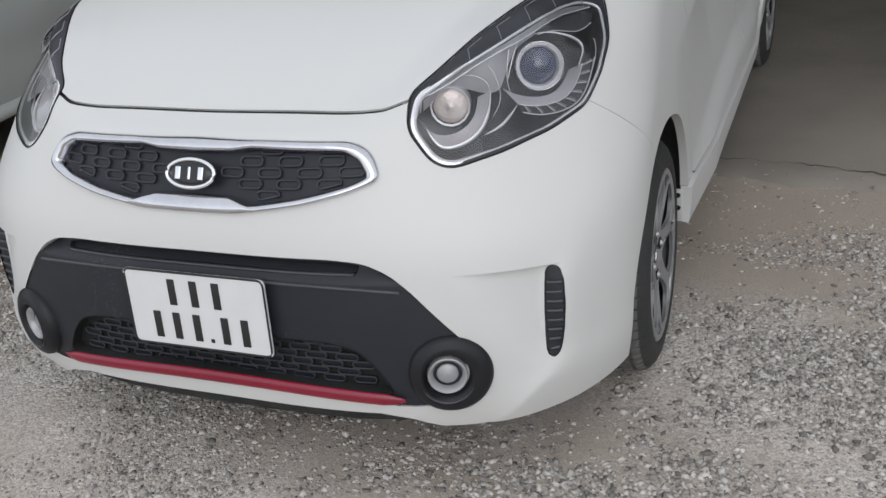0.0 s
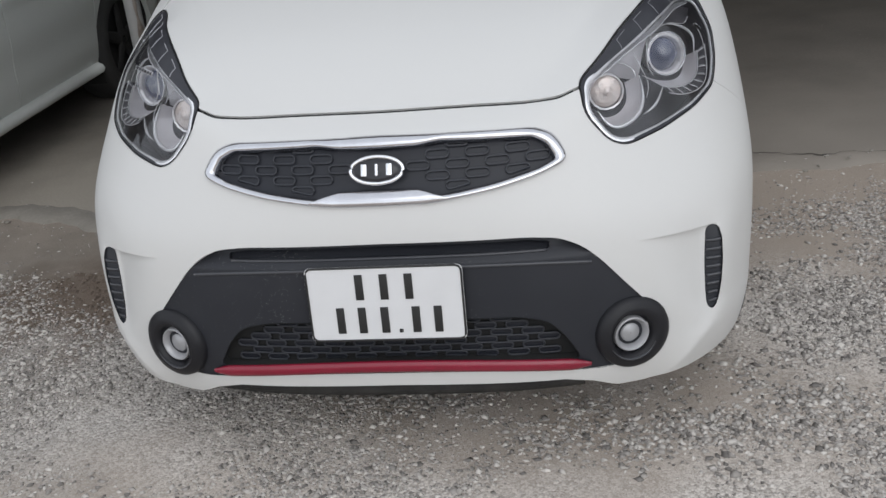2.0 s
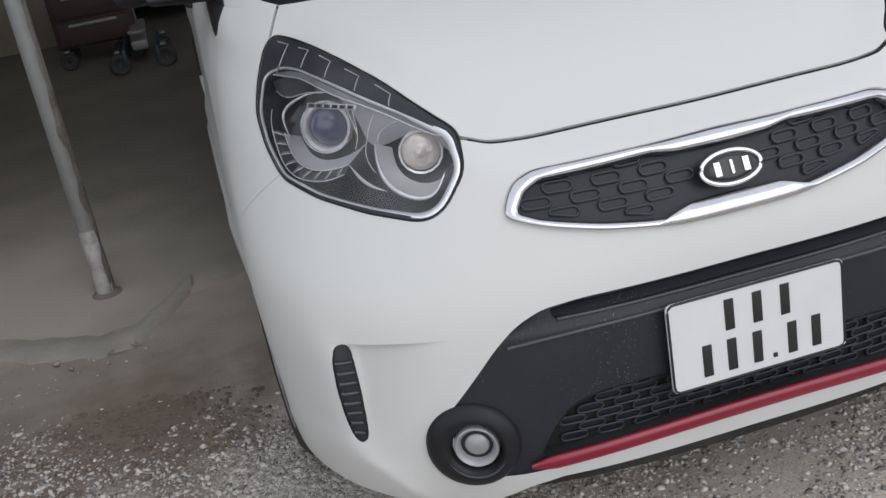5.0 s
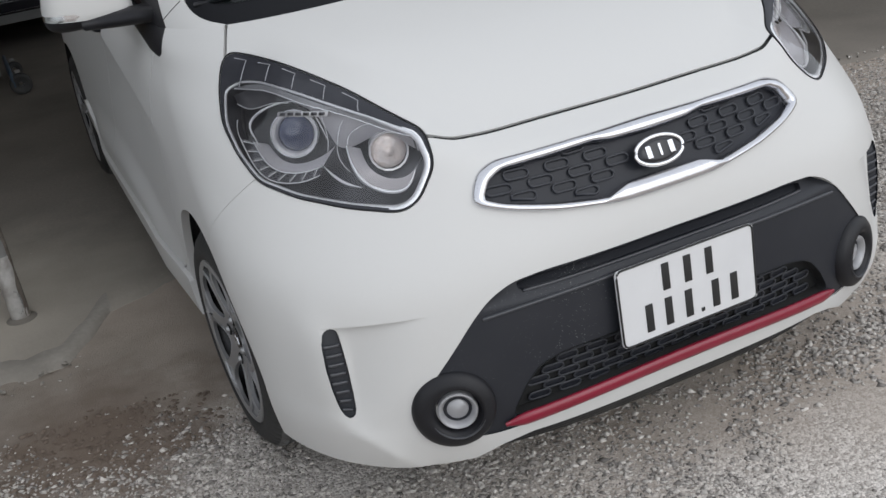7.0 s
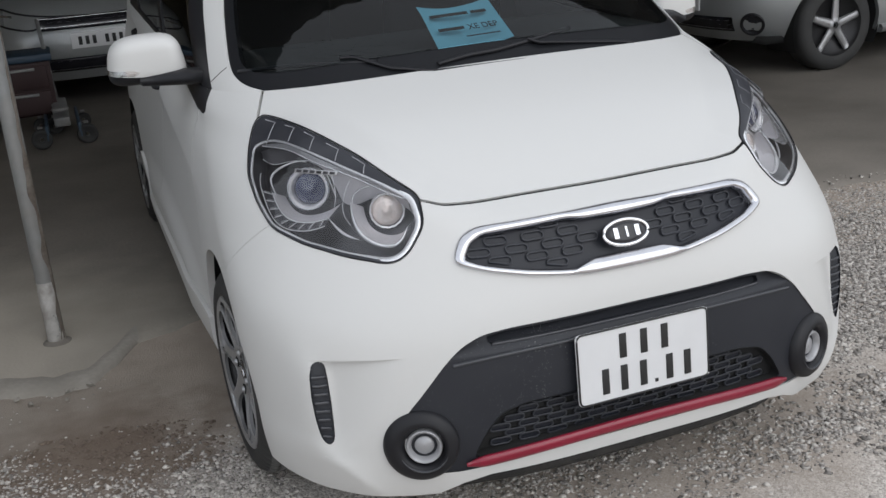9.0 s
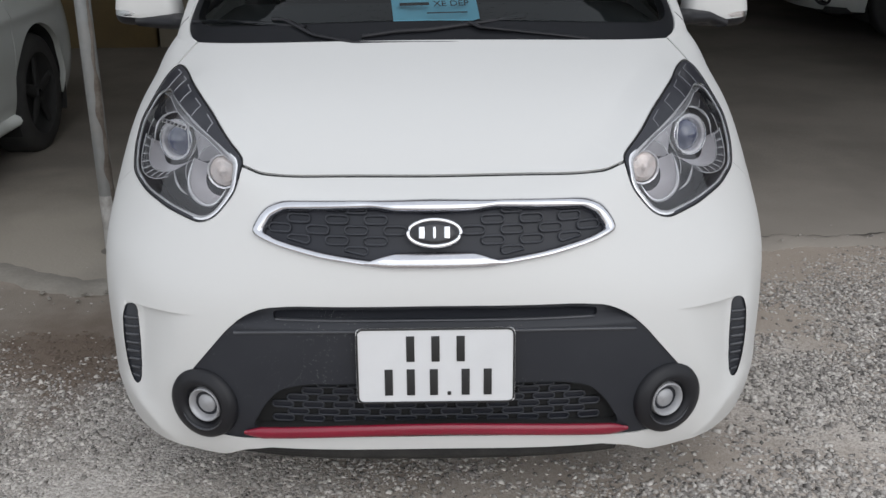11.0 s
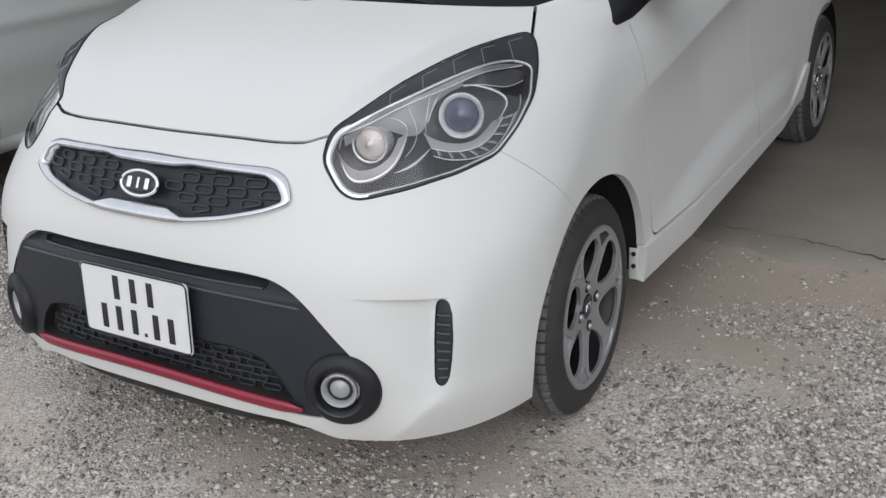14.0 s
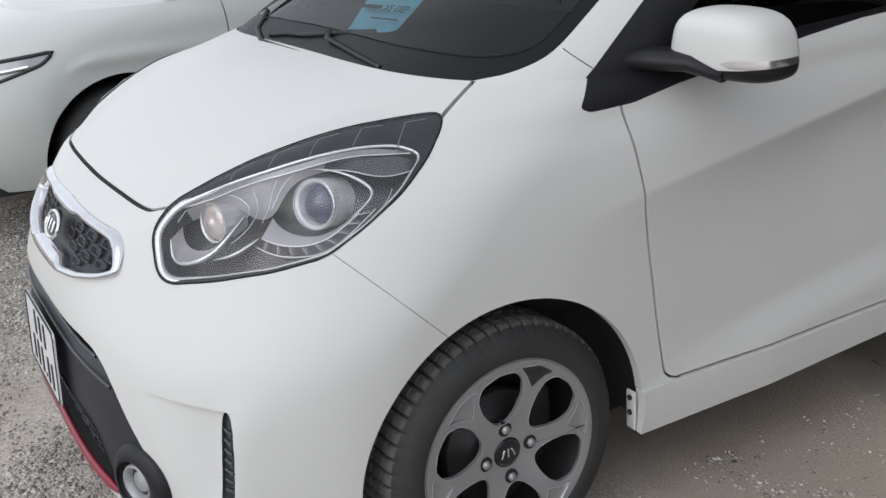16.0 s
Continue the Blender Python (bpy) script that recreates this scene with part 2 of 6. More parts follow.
class Shell:
    """A curved sheet that is cut along lines into panels: points, normals, surface coordinates and tagged faces."""

    def __init__(self, points, coords):
        a, b = points.shape[:2]
        du, dv = np.gradient(points, axis=0), np.gradient(points, axis=1)
        n = np.cross(du, dv)
        n /= np.maximum(np.linalg.norm(n, axis=-1, keepdims=True), 1e-9)
        self.p, self.n, self.c = points.reshape(-1, 3), n.reshape(-1, 3), coords.reshape(-1, 2)
        self.faces = [(i * b + j, (i + 1) * b + j, (i + 1) * b + j + 1, i * b + j + 1) for i in range(a - 1) for j in range(b - 1)]
        self.tags = ["rest"] * len(self.faces)

    def cut(self, value, tag, only=("rest",)):
        """Splits the faces where value changes its sign; those below zero get the tag."""
        f = np.where(np.abs(value) < 4e-4, 0.0, value)
        sign = np.sign(f)
        add, made, faces, tags = [], {}, [], []
        base = len(self.p)

        def between(i, j):
            key = (min(i, j), max(i, j))
            if key not in made:
                t = f[i] / (f[i] - f[j])
                made[key] = base + len(add)
                add.append((i, j, t))
            return made[key]

        for face, old in zip(self.faces, self.tags):
            if old not in only:
                faces.append(face), tags.append(old)
                continue
            s = [sign[i] for i in face]
            if min(s) >= 0:
                faces.append(face), tags.append(old)
            elif max(s) <= 0:
                faces.append(face), tags.append(tag)
            else:
                over, under = [], []
                for k, i in enumerate(face):
                    j = face[(k + 1) % len(face)]
                    if sign[i] >= 0:
                        over.append(i)
                    if sign[i] <= 0:
                        under.append(i)
                    if sign[i] * sign[j] < 0:
                        m = between(i, j)
                        over.append(m), under.append(m)
                if len(over) > 2:
                    faces.append(tuple(over)), tags.append(old)
                if len(under) > 2:
                    faces.append(tuple(under)), tags.append(tag)
        if add:
            i, j, t = (np.array(k) for k in zip(*add))
            t = t[:, None].astype(float)
            i, j = i.astype(int), j.astype(int)
            self.p = np.vstack([self.p, self.p[i] * (1 - t) + self.p[j] * t])
            n = self.n[i] * (1 - t) + self.n[j] * t
            self.n = np.vstack([self.n, n / np.linalg.norm(n, axis=1)[:, None]])
            self.c = np.vstack([self.c, self.c[i] * (1 - t) + self.c[j] * t])
        self.faces, self.tags = faces, tags

    def seam(self, line, tag, only=("rest",), width=0.005):
        """Cuts a panel off along line(), leaving an open joint; line gives the signed distance for the shell."""
        self.cut(line(self) - width / 2, tag, only)
        self.cut(-(line(self) + width / 2), "joint", (tag,))

    def panel(self, tags, depth=0.012, shift=0.0, both=True, side=1, move=None, wall=False, foot=None, skip=None, one=False):
        """Mesh data of the faces with these tags: mirrored into one (both) or on one side; its open edges turned in by depth, or walled back to the sheet (to foot, where that is given; none where skip says so)."""
        chosen = [f for f, t in zip(self.faces, self.tags) if t in tags]
        if one:
            chosen = largest(chosen)
        used = sorted({i for f in chosen for i in f})
        at = {i: k for k, i in enumerate(used)}
        p, n = self.p[used].copy(), self.n[used].copy()
        start = p.copy()
        p += n * shift
        if move is not None:
            p = p + move(p)
        f = [tuple(at[i] for i in face) for face in chosen]
        if move is not None:
            still = np.linalg.norm(p - start - n * shift, axis=1) < 2e-4
            n = np.where(still[:, None], n, soft_normals(p, f))
        count = collections.Counter()
        for face in f:
            for a, b in zip(face, face[1:] + face[:1]):
                count[(min(a, b), max(a, b))] += 1
        open_edges = [(a, b) for face in f for a, b in zip(face, face[1:] + face[:1]) if count[(min(a, b), max(a, b))] == 1]
        open_edges = [(a, b) for a, b in open_edges if not (both and p[a, 0] < 1e-4 and p[b, 0] < 1e-4)]
        if skip is not None:
            out = skip(start)
            open_edges = [(a, b) for a, b in open_edges if not (out[a] and out[b])]
        if foot is not None:
            start = start + foot(start)
        fs, corner = list(f), [n[list(face)] for face in f]
        if depth or wall:
            k = len(p)
            idx = sorted({i for e in open_edges for i in e})
            pos = {i: j for j, i in enumerate(idx)}
            inner = start[idx] if wall else p[idx] - n[idx] * depth
            edge_n = np.zeros((len(idx), 3))
            for a, b in open_edges:
                d = np.cross(p[b] - p[a], inner[pos[a]] - p[a]) if wall else np.cross(p[b] - p[a], n[a])
                edge_n[pos[a]] += d
                edge_n[pos[b]] += d
            edge_n /= np.maximum(np.linalg.norm(edge_n, axis=1)[:, None], 1e-9)
            p = np.vstack([p, inner])
            for a, b in open_edges:
                quad = (b, a, k + pos[a], k + pos[b])
                fs.append(quad)
                flat = np.cross(p[quad[1]] - p[quad[0]], p[quad[2]] - p[quad[1]])
                ends = edge_n[[pos[b], pos[a], pos[a], pos[b]]]
                corner.append(np.where((ends @ flat)[:, None] < 0, -ends, ends))
        if both:
            m = len(p)
            mid = np.abs(p[:, 0]) < 1e-4
            mate = np.where(mid, np.arange(m), np.arange(m) + m)
            corner = [np.where(mid[list(face)][:, None] & (len(face) > 0), c * (0, 1, 1) if k < len(f) else c, c) for k, (face, c) in enumerate(zip(fs, corner))]
            p = np.vstack([p, p * (-1, 1, 1)])
            corner = corner + [c[::-1] * (-1, 1, 1) for c in corner]
            fs = fs + [tuple(int(mate[i]) for i in face)[::-1] for face in fs]
        elif side < 0:
            p = p * (-1, 1, 1)
            corner = [c[::-1] * (-1, 1, 1) for c in corner]
            fs = [face[::-1] for face in fs]
        n = np.vstack(corner)
        return p, fs, n / np.maximum(np.linalg.norm(n, axis=1)[:, None], 1e-9)


def largest(faces):
    """The faces of the largest connected piece."""
    root = {}

    def find(i):
        while root.setdefault(i, i) != i:
            root[i] = root[root[i]]
            i = root[i]
        return i

    for f in faces:
        for i in f[1:]:
            root[find(i)] = find(f[0])
    best = collections.Counter(find(f[0]) for f in faces).most_common(1)[0][0]
    return [f for f in faces if find(f[0]) == best]


def soft_normals(p, faces):
    n = np.zeros_like(p)
    for f in faces:
        a = np.cross(p[f[1]] - p[f[0]], p[f[2]] - p[f[0]])
        for i in f:
            n[i] += a
    return n / np.maximum(np.linalg.norm(n, axis=1)[:, None], 1e-12)


def on(tree, origin, way):
    hit, normal, _, _ = tree.ray_cast(Vector(origin), Vector(way))
    return (np.array(hit), np.array(normal if normal.dot(Vector(way)) < 0 else -normal)) if hit else (None, None)


def joined(pieces):
    """Several (verts, faces) as one."""
    vs, fs, k = [], [], 0
    for v, f in pieces:
        vs.append(np.asarray(v, float))
        fs += [tuple(i + k for i in face) for face in f]
        k += len(v)
    return np.vstack(vs), fs


def mirrored(v, f):
    return np.asarray(v) * (-1, 1, 1), [x[::-1] for x in f]


# ---- body surface of the hatchback ----
def spline(knots, values, t):
    """Natural cubic spline through values (rows) at knots, at t."""
    k, y = np.asarray(knots, float), np.asarray(values, float)
    n, h = len(k), np.diff(knots).astype(float)
    a = np.eye(n)
    r = np.zeros_like(y)
    for i in range(1, n - 1):
        a[i, i - 1:i + 2] = h[i - 1], 2 * (h[i - 1] + h[i]), h[i]
        r[i] = 6 * ((y[i + 1] - y[i]) / h[i] - (y[i] - y[i - 1]) / h[i - 1])
    m = np.linalg.solve(a, r)
    i = np.clip(np.searchsorted(k, t, side="right") - 1, 0, n - 2)
    d, e, hh = t - k[i], k[i + 1] - t, h[i]
    if y.ndim > 1:
        d, e, hh = d[..., None], e[..., None], hh[..., None]
    return (m[i] * e ** 3 + m[i + 1] * d ** 3) / (6 * hh) + (y[i] / hh - m[i] * hh / 6) * e + (y[i + 1] / hh - m[i + 1] * hh / 6) * d


# one row a level, from the lip to the cowl: height and depth of the nose on the centre line, height of the flank,
# half width, length and squareness of the corner, height and half width at the tail
LEVELS = [
    (0.12, 0.050, 0.12, 0.765, 0.46, 3.3, 0.17, 0.74),
    (0.22, 0.010, 0.23, 0.788, 0.47, 3.4, 0.27, 0.77),
    (0.36, 0.004, 0.36, 0.797, 0.47, 3.4, 0.39, 0.79),
    (0.50, 0.013, 0.50, 0.800, 0.47, 3.2, 0.52, 0.79),
    (0.60, 0.028, 0.60, 0.797, 0.495, 2.75, 0.63, 0.785),
    (0.70, 0.068, 0.70, 0.790, 0.58, 2.5, 0.74, 0.78),
    (0.757, 0.114, 0.783, 0.779, 0.64, 2.6, 0.83, 0.77),
    (0.793, 0.177, 0.847, 0.765, 0.68, 2.8, 0.90, 0.755),
    (0.864, 0.290, 0.895, 0.747, 0.66, 3.2, 0.95, 0.74),
    (0.942, 0.470, 0.932, 0.740, 0.56, 4.0, 0.99, 0.73),
    (1.000, 0.660, 0.968, 0.722, 0.42, 4.6, 1.04, 0.72),
]
TAIL = 3.22
# plane of the right headlamp's lens
LAMP_O = np.array((0.55, 0.40, 0.82))
LAMP_N = np.array(Vector((0.62, -0.55, 0.56)).normalized())
LAMP_A = np.array(Vector((0.55, 0.62, 0.0)).normalized())
LAMP_B = np.cross(LAMP_N, LAMP_A)


def brow_edge(a):
    """Upper edge of the lamp's brow in its plane."""
    return np.interp(a, [-0.226, -0.063, 0.125, 0.26], [-0.011, 0.064, 0.133, 0.166])


def eased(t):
    t = np.clip(t, 0, 1)
    return t * t * (3 - 2 * t)


def body(u, v):
    """The body's right half: u from the nose (0) round the corner (1) along the flank (2) to the tail's middle (3), v from the lip (0) to the cowl (10)."""
    zc, y0, zs, w, d, n, zr, wr = np.moveaxis(spline(np.arange(len(LEVELS)), LEVELS, v), -1, 0)
    q = np.where(u < 1, np.sin(np.clip(u, 0, 1) * math.pi / 2), np.where(u < 2, 1.0, np.cos((u - 2) * math.pi / 2)))
    g = 1 - np.sqrt(np.maximum(0, 1 - q ** n))
    s = np.clip(u - 1, 0, 1)
    back = np.where(u > 2, 0.34 * np.sqrt(np.maximum(0, 1 - q ** 4)), 0)
    x = np.where(u < 1, w * q, (w + (wr - w) * s * s) * np.where(u > 2, q, 1))
    y = np.where(u < 1, y0 + d * g, y0 + d + (TAIL - y0 - d) * s + back)
    z = np.where(u < 1, zc + (zs - zc) * (0.5 * q * q + 0.5 * np.sin(g * math.pi / 2)), zs + (zr - zs) * s)
    # fuller bumper corners beside the vents
    y = y - np.where(u < 1, 0.016 * np.exp(-((x - 0.709) / 0.032) ** 2) * np.exp(-((z - 0.40) / 0.115) ** 4), 0)
    # a fold runs from the vent's foot down to the lip, the panel outside it faces the flank
    fold = (x - 0.690) * 0.70 - (z - 0.298) * 0.714
    crest = np.where(u < 1, 0.0135 * np.exp(-(np.sqrt(fold ** 2 + 0.005 ** 2) - 0.005) / np.where(fold < 0, 0.028, 0.060)) * np.clip((0.33 - z) / 0.06, 0, 1) * np.clip((x - 0.54) / 0.08, 0, 1), 0)
    x, y = x + 0.35 * crest, y - crest
    # the brow over each headlamp swells out, and the hood's shoulder with it
    q = np.stack([x, y, z], -1) - LAMP_O
    a, b = q @ LAMP_A, q @ LAMP_B
    swell = np.where(u < 1.1, (0.032 * np.exp(-((a + 0.04) / 0.20) ** 4) * eased((b + 0.045) / 0.075) + 0.017 * np.exp(-((a + 0.23) / 0.085) ** 2 - ((b + 0.03) / 0.055) ** 2)) * (1 - eased((b - brow_edge(a) + 0.03) / 0.10)), 0)
    swell = np.where(swell < 1e-6, 0, swell)
    x, y, z = x + swell * LAMP_N[0], y + swell * LAMP_N[1], z + swell * LAMP_N[2]
    # flank: sharp character line that rises to the rear, the panel below it tucked in
    line = 0.745 + (y - 1.05) * 0.128
    under = np.sqrt(np.clip(line - z, 0, None) ** 2 + 0.008 ** 2) - 0.008
    rise = np.clip((y - 0.85) / 0.75, 0, 1) * np.clip((3.3 - y) / 0.5, 0, 1)
    flare = np.clip((0.38 + 0.10 * np.clip((y - 1.05) / 0.9, 0, 1) - z) / 0.10, 0, 1)
    x = x + np.where(u > 0.9, 0.024 * np.clip((y - 1.04) / 0.35, 0, 1) * np.clip((2.75 - y) / 0.3, 0, 1) * flare * flare * (3 - 2 * flare) + rise * (-0.92 * under * np.exp(-under / 0.14)), 0)
    return np.stack([x, y, z], -1)


# ---- the white hatchback ----
us = np.concatenate([np.linspace(0, 1, 131), 1 + np.linspace(0, 1, 171)[1:], 2 + np.linspace(0, 1, 25)[1:]])
vs = np.linspace(0, 10, 141)
grid_u, grid_v = np.meshgrid(us, vs, indexing="ij")
car = thing("hatchback_car", "small white hatchback with black lower grille, parked on gravel", "car")
grid = body(grid_u, grid_v)
shell = Shell(grid, np.stack([grid_u, grid_v], -1))
tree = BVHTree.FromPolygons([Vector(p) for p in shell.p], shell.faces)

# outlines on the nose, seen from the front (across, up)
GRILLE_OUT = rounded([(-0.2, 0.756), (0.0, 0.756), (0.328, 0.750), (0.362, 0.733), (0.383, 0.687), (0.33, 0.669), (0.24, 0.650), (0.107, 0.636), (-0.2, 0.636)], 0.02)
FASCIA = rounded([(-0.3, 0.558), (0.29, 0.554), (0.36, 0.547), (0.407, 0.525), (0.445, 0.490), (0.535, 0.382), (0.53, 0.247), (0.43, 0.241), (0.3, 0.252), (0.15, 0.257), (-0.3, 0.258)], 0.02)
SLOT = rounded([(-0.3, 0.543), (0.30, 0.538), (0.345, 0.532), (0.338, 0.520), (0.29, 0.519), (-0.3, 0.522)], 0.005)
MOUTH = rounded([(-0.3, 0.385), (0.27, 0.382), (0.33, 0.369), (0.365, 0.332), (0.40, 0.270), (0.3, 0.279), (0.15, 0.285), (-0.3, 0.286)], 0.02)
VENT = rounded([(0.669, 0.488), (0.675, 0.500), (0.692, 0.498), (0.700, 0.468), (0.702, 0.420), (0.699, 0.370), (0.693, 0.330), (0.685, 0.311), (0.673, 0.312), (0.667, 0.326), (0.667, 0.40)], 0.007)
SCOOP = rounded([(0.48, 0.517), (0.60, 0.511), (0.713, 0.502), (0.711, 0.397), (0.702, 0.286), (0.60, 0.262), (0.53, 0.327), (0.48, 0.427)], 0.02)
LIP = [(-0.3, 0.050), (-0.3, 0.226), (0.36, 0.222), (0.42, 0.208), (0.47, 0.184), (0.53, 0.180), (0.61, 0.184), (0.70, 0.183), (0.76, 0.188), (0.9, 0.196), (0.9, 0.050)]
# lamp outlines in the plane of the lens
LAMP = rounded([(-0.226, -0.011), (-0.155, 0.020), (-0.063, 0.064), (0.036, 0.102), (0.125, 0.133), (0.204, 0.157), (0.268, 0.170), (0.276, 0.140), (0.258, 0.073), (0.222, 0.0),
                (0.165, -0.067), (0.098, -0.127), (0.004, -0.156), (-0.105, -0.172), (-0.205, -0.174), (-0.236, -0.15), (-0.258, -0.075)], 0.025)
CLEAR = rounded([(-0.214, -0.018), (-0.055, 0.028), (0.05, 0.060), (0.145, 0.088), (0.20, 0.096), (0.248, 0.080), (0.216, 0.000), (0.163, -0.065), (0.099, -0.122), (0.0, -0.151),
                 (-0.105, -0.164), (-0.201, -0.167), (-0.230, -0.146), (-0.250, -0.074)], 0.022)
HUB_Y, HUB_Z, REAR_HUB_Y, ARCH = 0.705, 0.278, 3.19, 0.327


def front_of(sh, outline, far=0.75):
    d = distance(sh.p[:, (0, 2)], outline)
    return np.where((sh.p[:, 1] > far) | (sh.c[:, 0] > 1.2), 1.0, d)


def lamp_plane(sh, outline):
    q = sh.p - LAMP_O
    d = distance(np.stack([q @ LAMP_A, q @ LAMP_B], -1), outline)
    return np.where((np.abs(q @ LAMP_N) > 0.12) | (sh.p[:, 1] > 0.9), 1.0, d)


def arch(sh, y, z=HUB_Z - 0.002):
    return np.where(sh.p[:, 0] > 0.5, np.hypot(sh.p[:, 1] - y, sh.p[:, 2] - z) - ARCH, 1.0)


shell.cut(front_of(shell, LIP, 1.0), "under")
shell.cut(np.where((shell.p[:, 1] > 0.6), shell.p[:, 2] - 0.213 - 0.032 * np.clip(shell.p[:, 1] - 1.05, 0, 3), 1.0), "under")
shell.cut(arch(shell, HUB_Y), "hole")
shell.cut(arch(shell, REAR_HUB_Y), "hole")
shell.cut(front_of(shell, GRILLE_OUT), "grille")
shell.cut(front_of(shell, FASCIA), "fascia")
shell.cut(front_of(shell, SLOT), "slot", ("fascia",))
shell.cut(front_of(shell, MOUTH), "mouth", ("fascia",))
shell.cut(front_of(shell, SCOOP), "scoop")
shell.cut(front_of(shell, VENT), "vent", ("scoop",))
shell.seam(lambda s: lamp_plane(s, LAMP), "lamp", width=0.004)
shell.cut(lamp_plane(shell, CLEAR), "clear", ("lamp",))


def lead_edge(x):
    """The hood's front edge, seen from above."""
    a = np.abs(x)
    return 0.172 + 0.13 * np.minimum(a, 0.375) ** 2 + 0.28 * (np.sqrt((a - 0.372) ** 2 + 0.008 ** 2) + a - 0.372 - 0.0001)


def hood_line(s):
    """Ahead of the shut line or outside the line to the cowl's corner: positive."""
    x, y = s.p[:, 0], s.p[:, 1]
    lead = lead_edge(x) - y
    edge = (x - 0.640) * 0.93 + (y - 0.70) * 0.37
    below = (x > 0.42) & ((s.p - LAMP_O) @ LAMP_B < 0.0)
    return np.where((s.c[:, 0] > 1.0) | below, 1.0, np.maximum(lead, edge))


def strip(y0, z0, y1, z1):
    """Signed distance to a line on the flank, positive behind it."""
    d = math.hypot(y1 - y0, z1 - z0)
    return lambda s: ((s.p[:, 1] - y0) * (z1 - z0) - (s.p[:, 2] - z0) * (y1 - y0)) / d


def door_line(s):
    front = np.interp(s.p[:, 2], [0.3, 0.47, 0.75, 0.93, 1.1], [1.097, 1.070, 1.042, 1.016, 0.985])
    a, b = front - s.p[:, 1] + 0.03, 0.317 - s.p[:, 2] + 0.03
    return np.where(s.c[:, 0] > 0.7, np.where((a > 0) & (b > 0), np.hypot(a, b), np.maximum(a, b)) - 0.03, 1.0)


shell.seam(hood_line, "hood", width=0.0078)
shell.cut(np.where((shell.p[:, 1] > HUB_Y) & (shell.p[:, 1] < REAR_HUB_Y), shell.p[:, 2] - 0.314 - 0.10 * np.clip((shell.p[:, 1] - 2.58) / 0.26, 0, 1) ** 2, 1.0), "sill")
shell.cut(np.where(shell.c[:, 0] > 0.8, distance(shell.p[:, 1:], rounded([(0.925, 0.922), (0.945, 0.912), (1.05, 0.914), (1.16, 0.932), (1.52, 0.972), (1.82, 0.998), (3.2, 1.07), (3.2, 1.3), (0.985, 1.3), (0.969, 0.975)], 0.008)), 1.0), "belt_trim")
shell.seam(door_line, "door", width=0.0058)
shell.seam(lambda s: np.where(s.c[:, 0] > 1, 2.12 - s.p[:, 1] + (s.p[:, 2] - 0.6) * 0.05, 1.0), "rear_door", ("door",), 0.0045)
shell.seam(lambda s: np.where(s.c[:, 0] > 1, np.maximum(2.95 - s.p[:, 1], REAR_HUB_Y - 0.30 - s.p[:, 1] + np.clip(0.62 - s.p[:, 2], 0, 1) * 0.1), 1.0), "quarter", ("rear_door",), 0.0045)


def fender_line(s):
    """Joint between bumper and fender, from the lamp's lower edge to the arch; behind it negative."""
    d = ((s.p[:, 1] - 0.413) * (0.582 - 0.744) - (s.p[:, 2] - 0.744) * (0.567 - 0.413)) / math.hypot(0.162, 0.154)
    return np.where((s.c[:, 0] > 0.4), d, 1.0)


shell.seam(fender_line, "fender", width=0.0010)

for name, tags, label in (("hood", ("hood",), ""), ("bumper", ("rest",), "")):
    put(name, mesh(name, *shell.panel(tags, 0.02)), PAINT, car)
seal = []
for x in np.linspace(-0.40, 0.40, 61):
    y = lead_edge(x)
    h, n = on(tree, (abs(x) + 1e-4, y, 2), (0, 0, -1))
    seal.append((h - n * 0.009) * (1 if x >= 0 else -1, 1, 1))
put("hood_seal", mesh("hood_seal", *tube(seal, 0.006, 6)), DARK, car, "black rubber seal under the hood edge")
for x in (-0.33, -0.05, 0.31):
    k = int(round((x + 0.40) / 0.80 * 60))
    part("hood_buffer", box((0.028, 0.008, 0.005), tuple(seal[k] + np.array((0, -0.003, 0.003))), 0.002), DARK, car)
for side in (1, -1):
    put("fender", mesh("fender", *shell.panel(("fender",), 0.02, both=False, side=side, one=True)), PAINT, car)
    put("front_door", mesh("front_door", *shell.panel(("door",), 0.02, both=False, side=side)), PAINT, car)
    put("rear_door", mesh("rear_door", *shell.panel(("rear_door",), 0.02, both=False, side=side)), PAINT, car)
    put("belt_trim", mesh("belt_trim", *shell.panel(("belt_trim",), 0.01, both=False, side=side)), BLACK, car, "black window corner trim")
put("rear_body", mesh("rear_body", *shell.panel(("quarter",), 0.02)), PAINT, car)


def scooped(p):
    """The pocket beside each fog lamp: deepest along its crisp upper edge, next to the vent."""
    inner = np.interp(p[:, 2], [0.27, 0.33, 0.43, 0.52], [0.66, 0.60, 0.54, 0.505])
    t = np.clip((p[:, 0] - inner) / 0.14, 0, 1)
    e = np.clip((p[:, 0] - 0.655) / 0.045, 0, 1)
    d = 0.021 * t * t * (3 - 2 * t) * (1 - e * e * (3 - 2 * e)) * np.clip((p[:, 2] - 0.275) / 0.08, 0, 1)
    return np.stack([-d * 0.35, d, d * 0], -1)


for side in (1, -1):
    put("bumper_pocket", mesh("bumper_pocket", *shell.panel(("scoop",), 0, move=scooped, wall=True, both=False, side=side, skip=lambda p: np.abs(distance(p[:, (0, 2)], VENT)) < 0.002)), PAINT, car)


def inset(depth):
    return lambda p: np.stack([0 * p[:, 0], 0 * p[:, 0] + depth, 0 * p[:, 0]], -1)


# paler than the fascia: highlights along these edges are put into the colour
RIDGE = material("black_edge_highlight", (0.055, 0.057, 0.064), 0.32, grain=0.15, size=300, second=0.3)


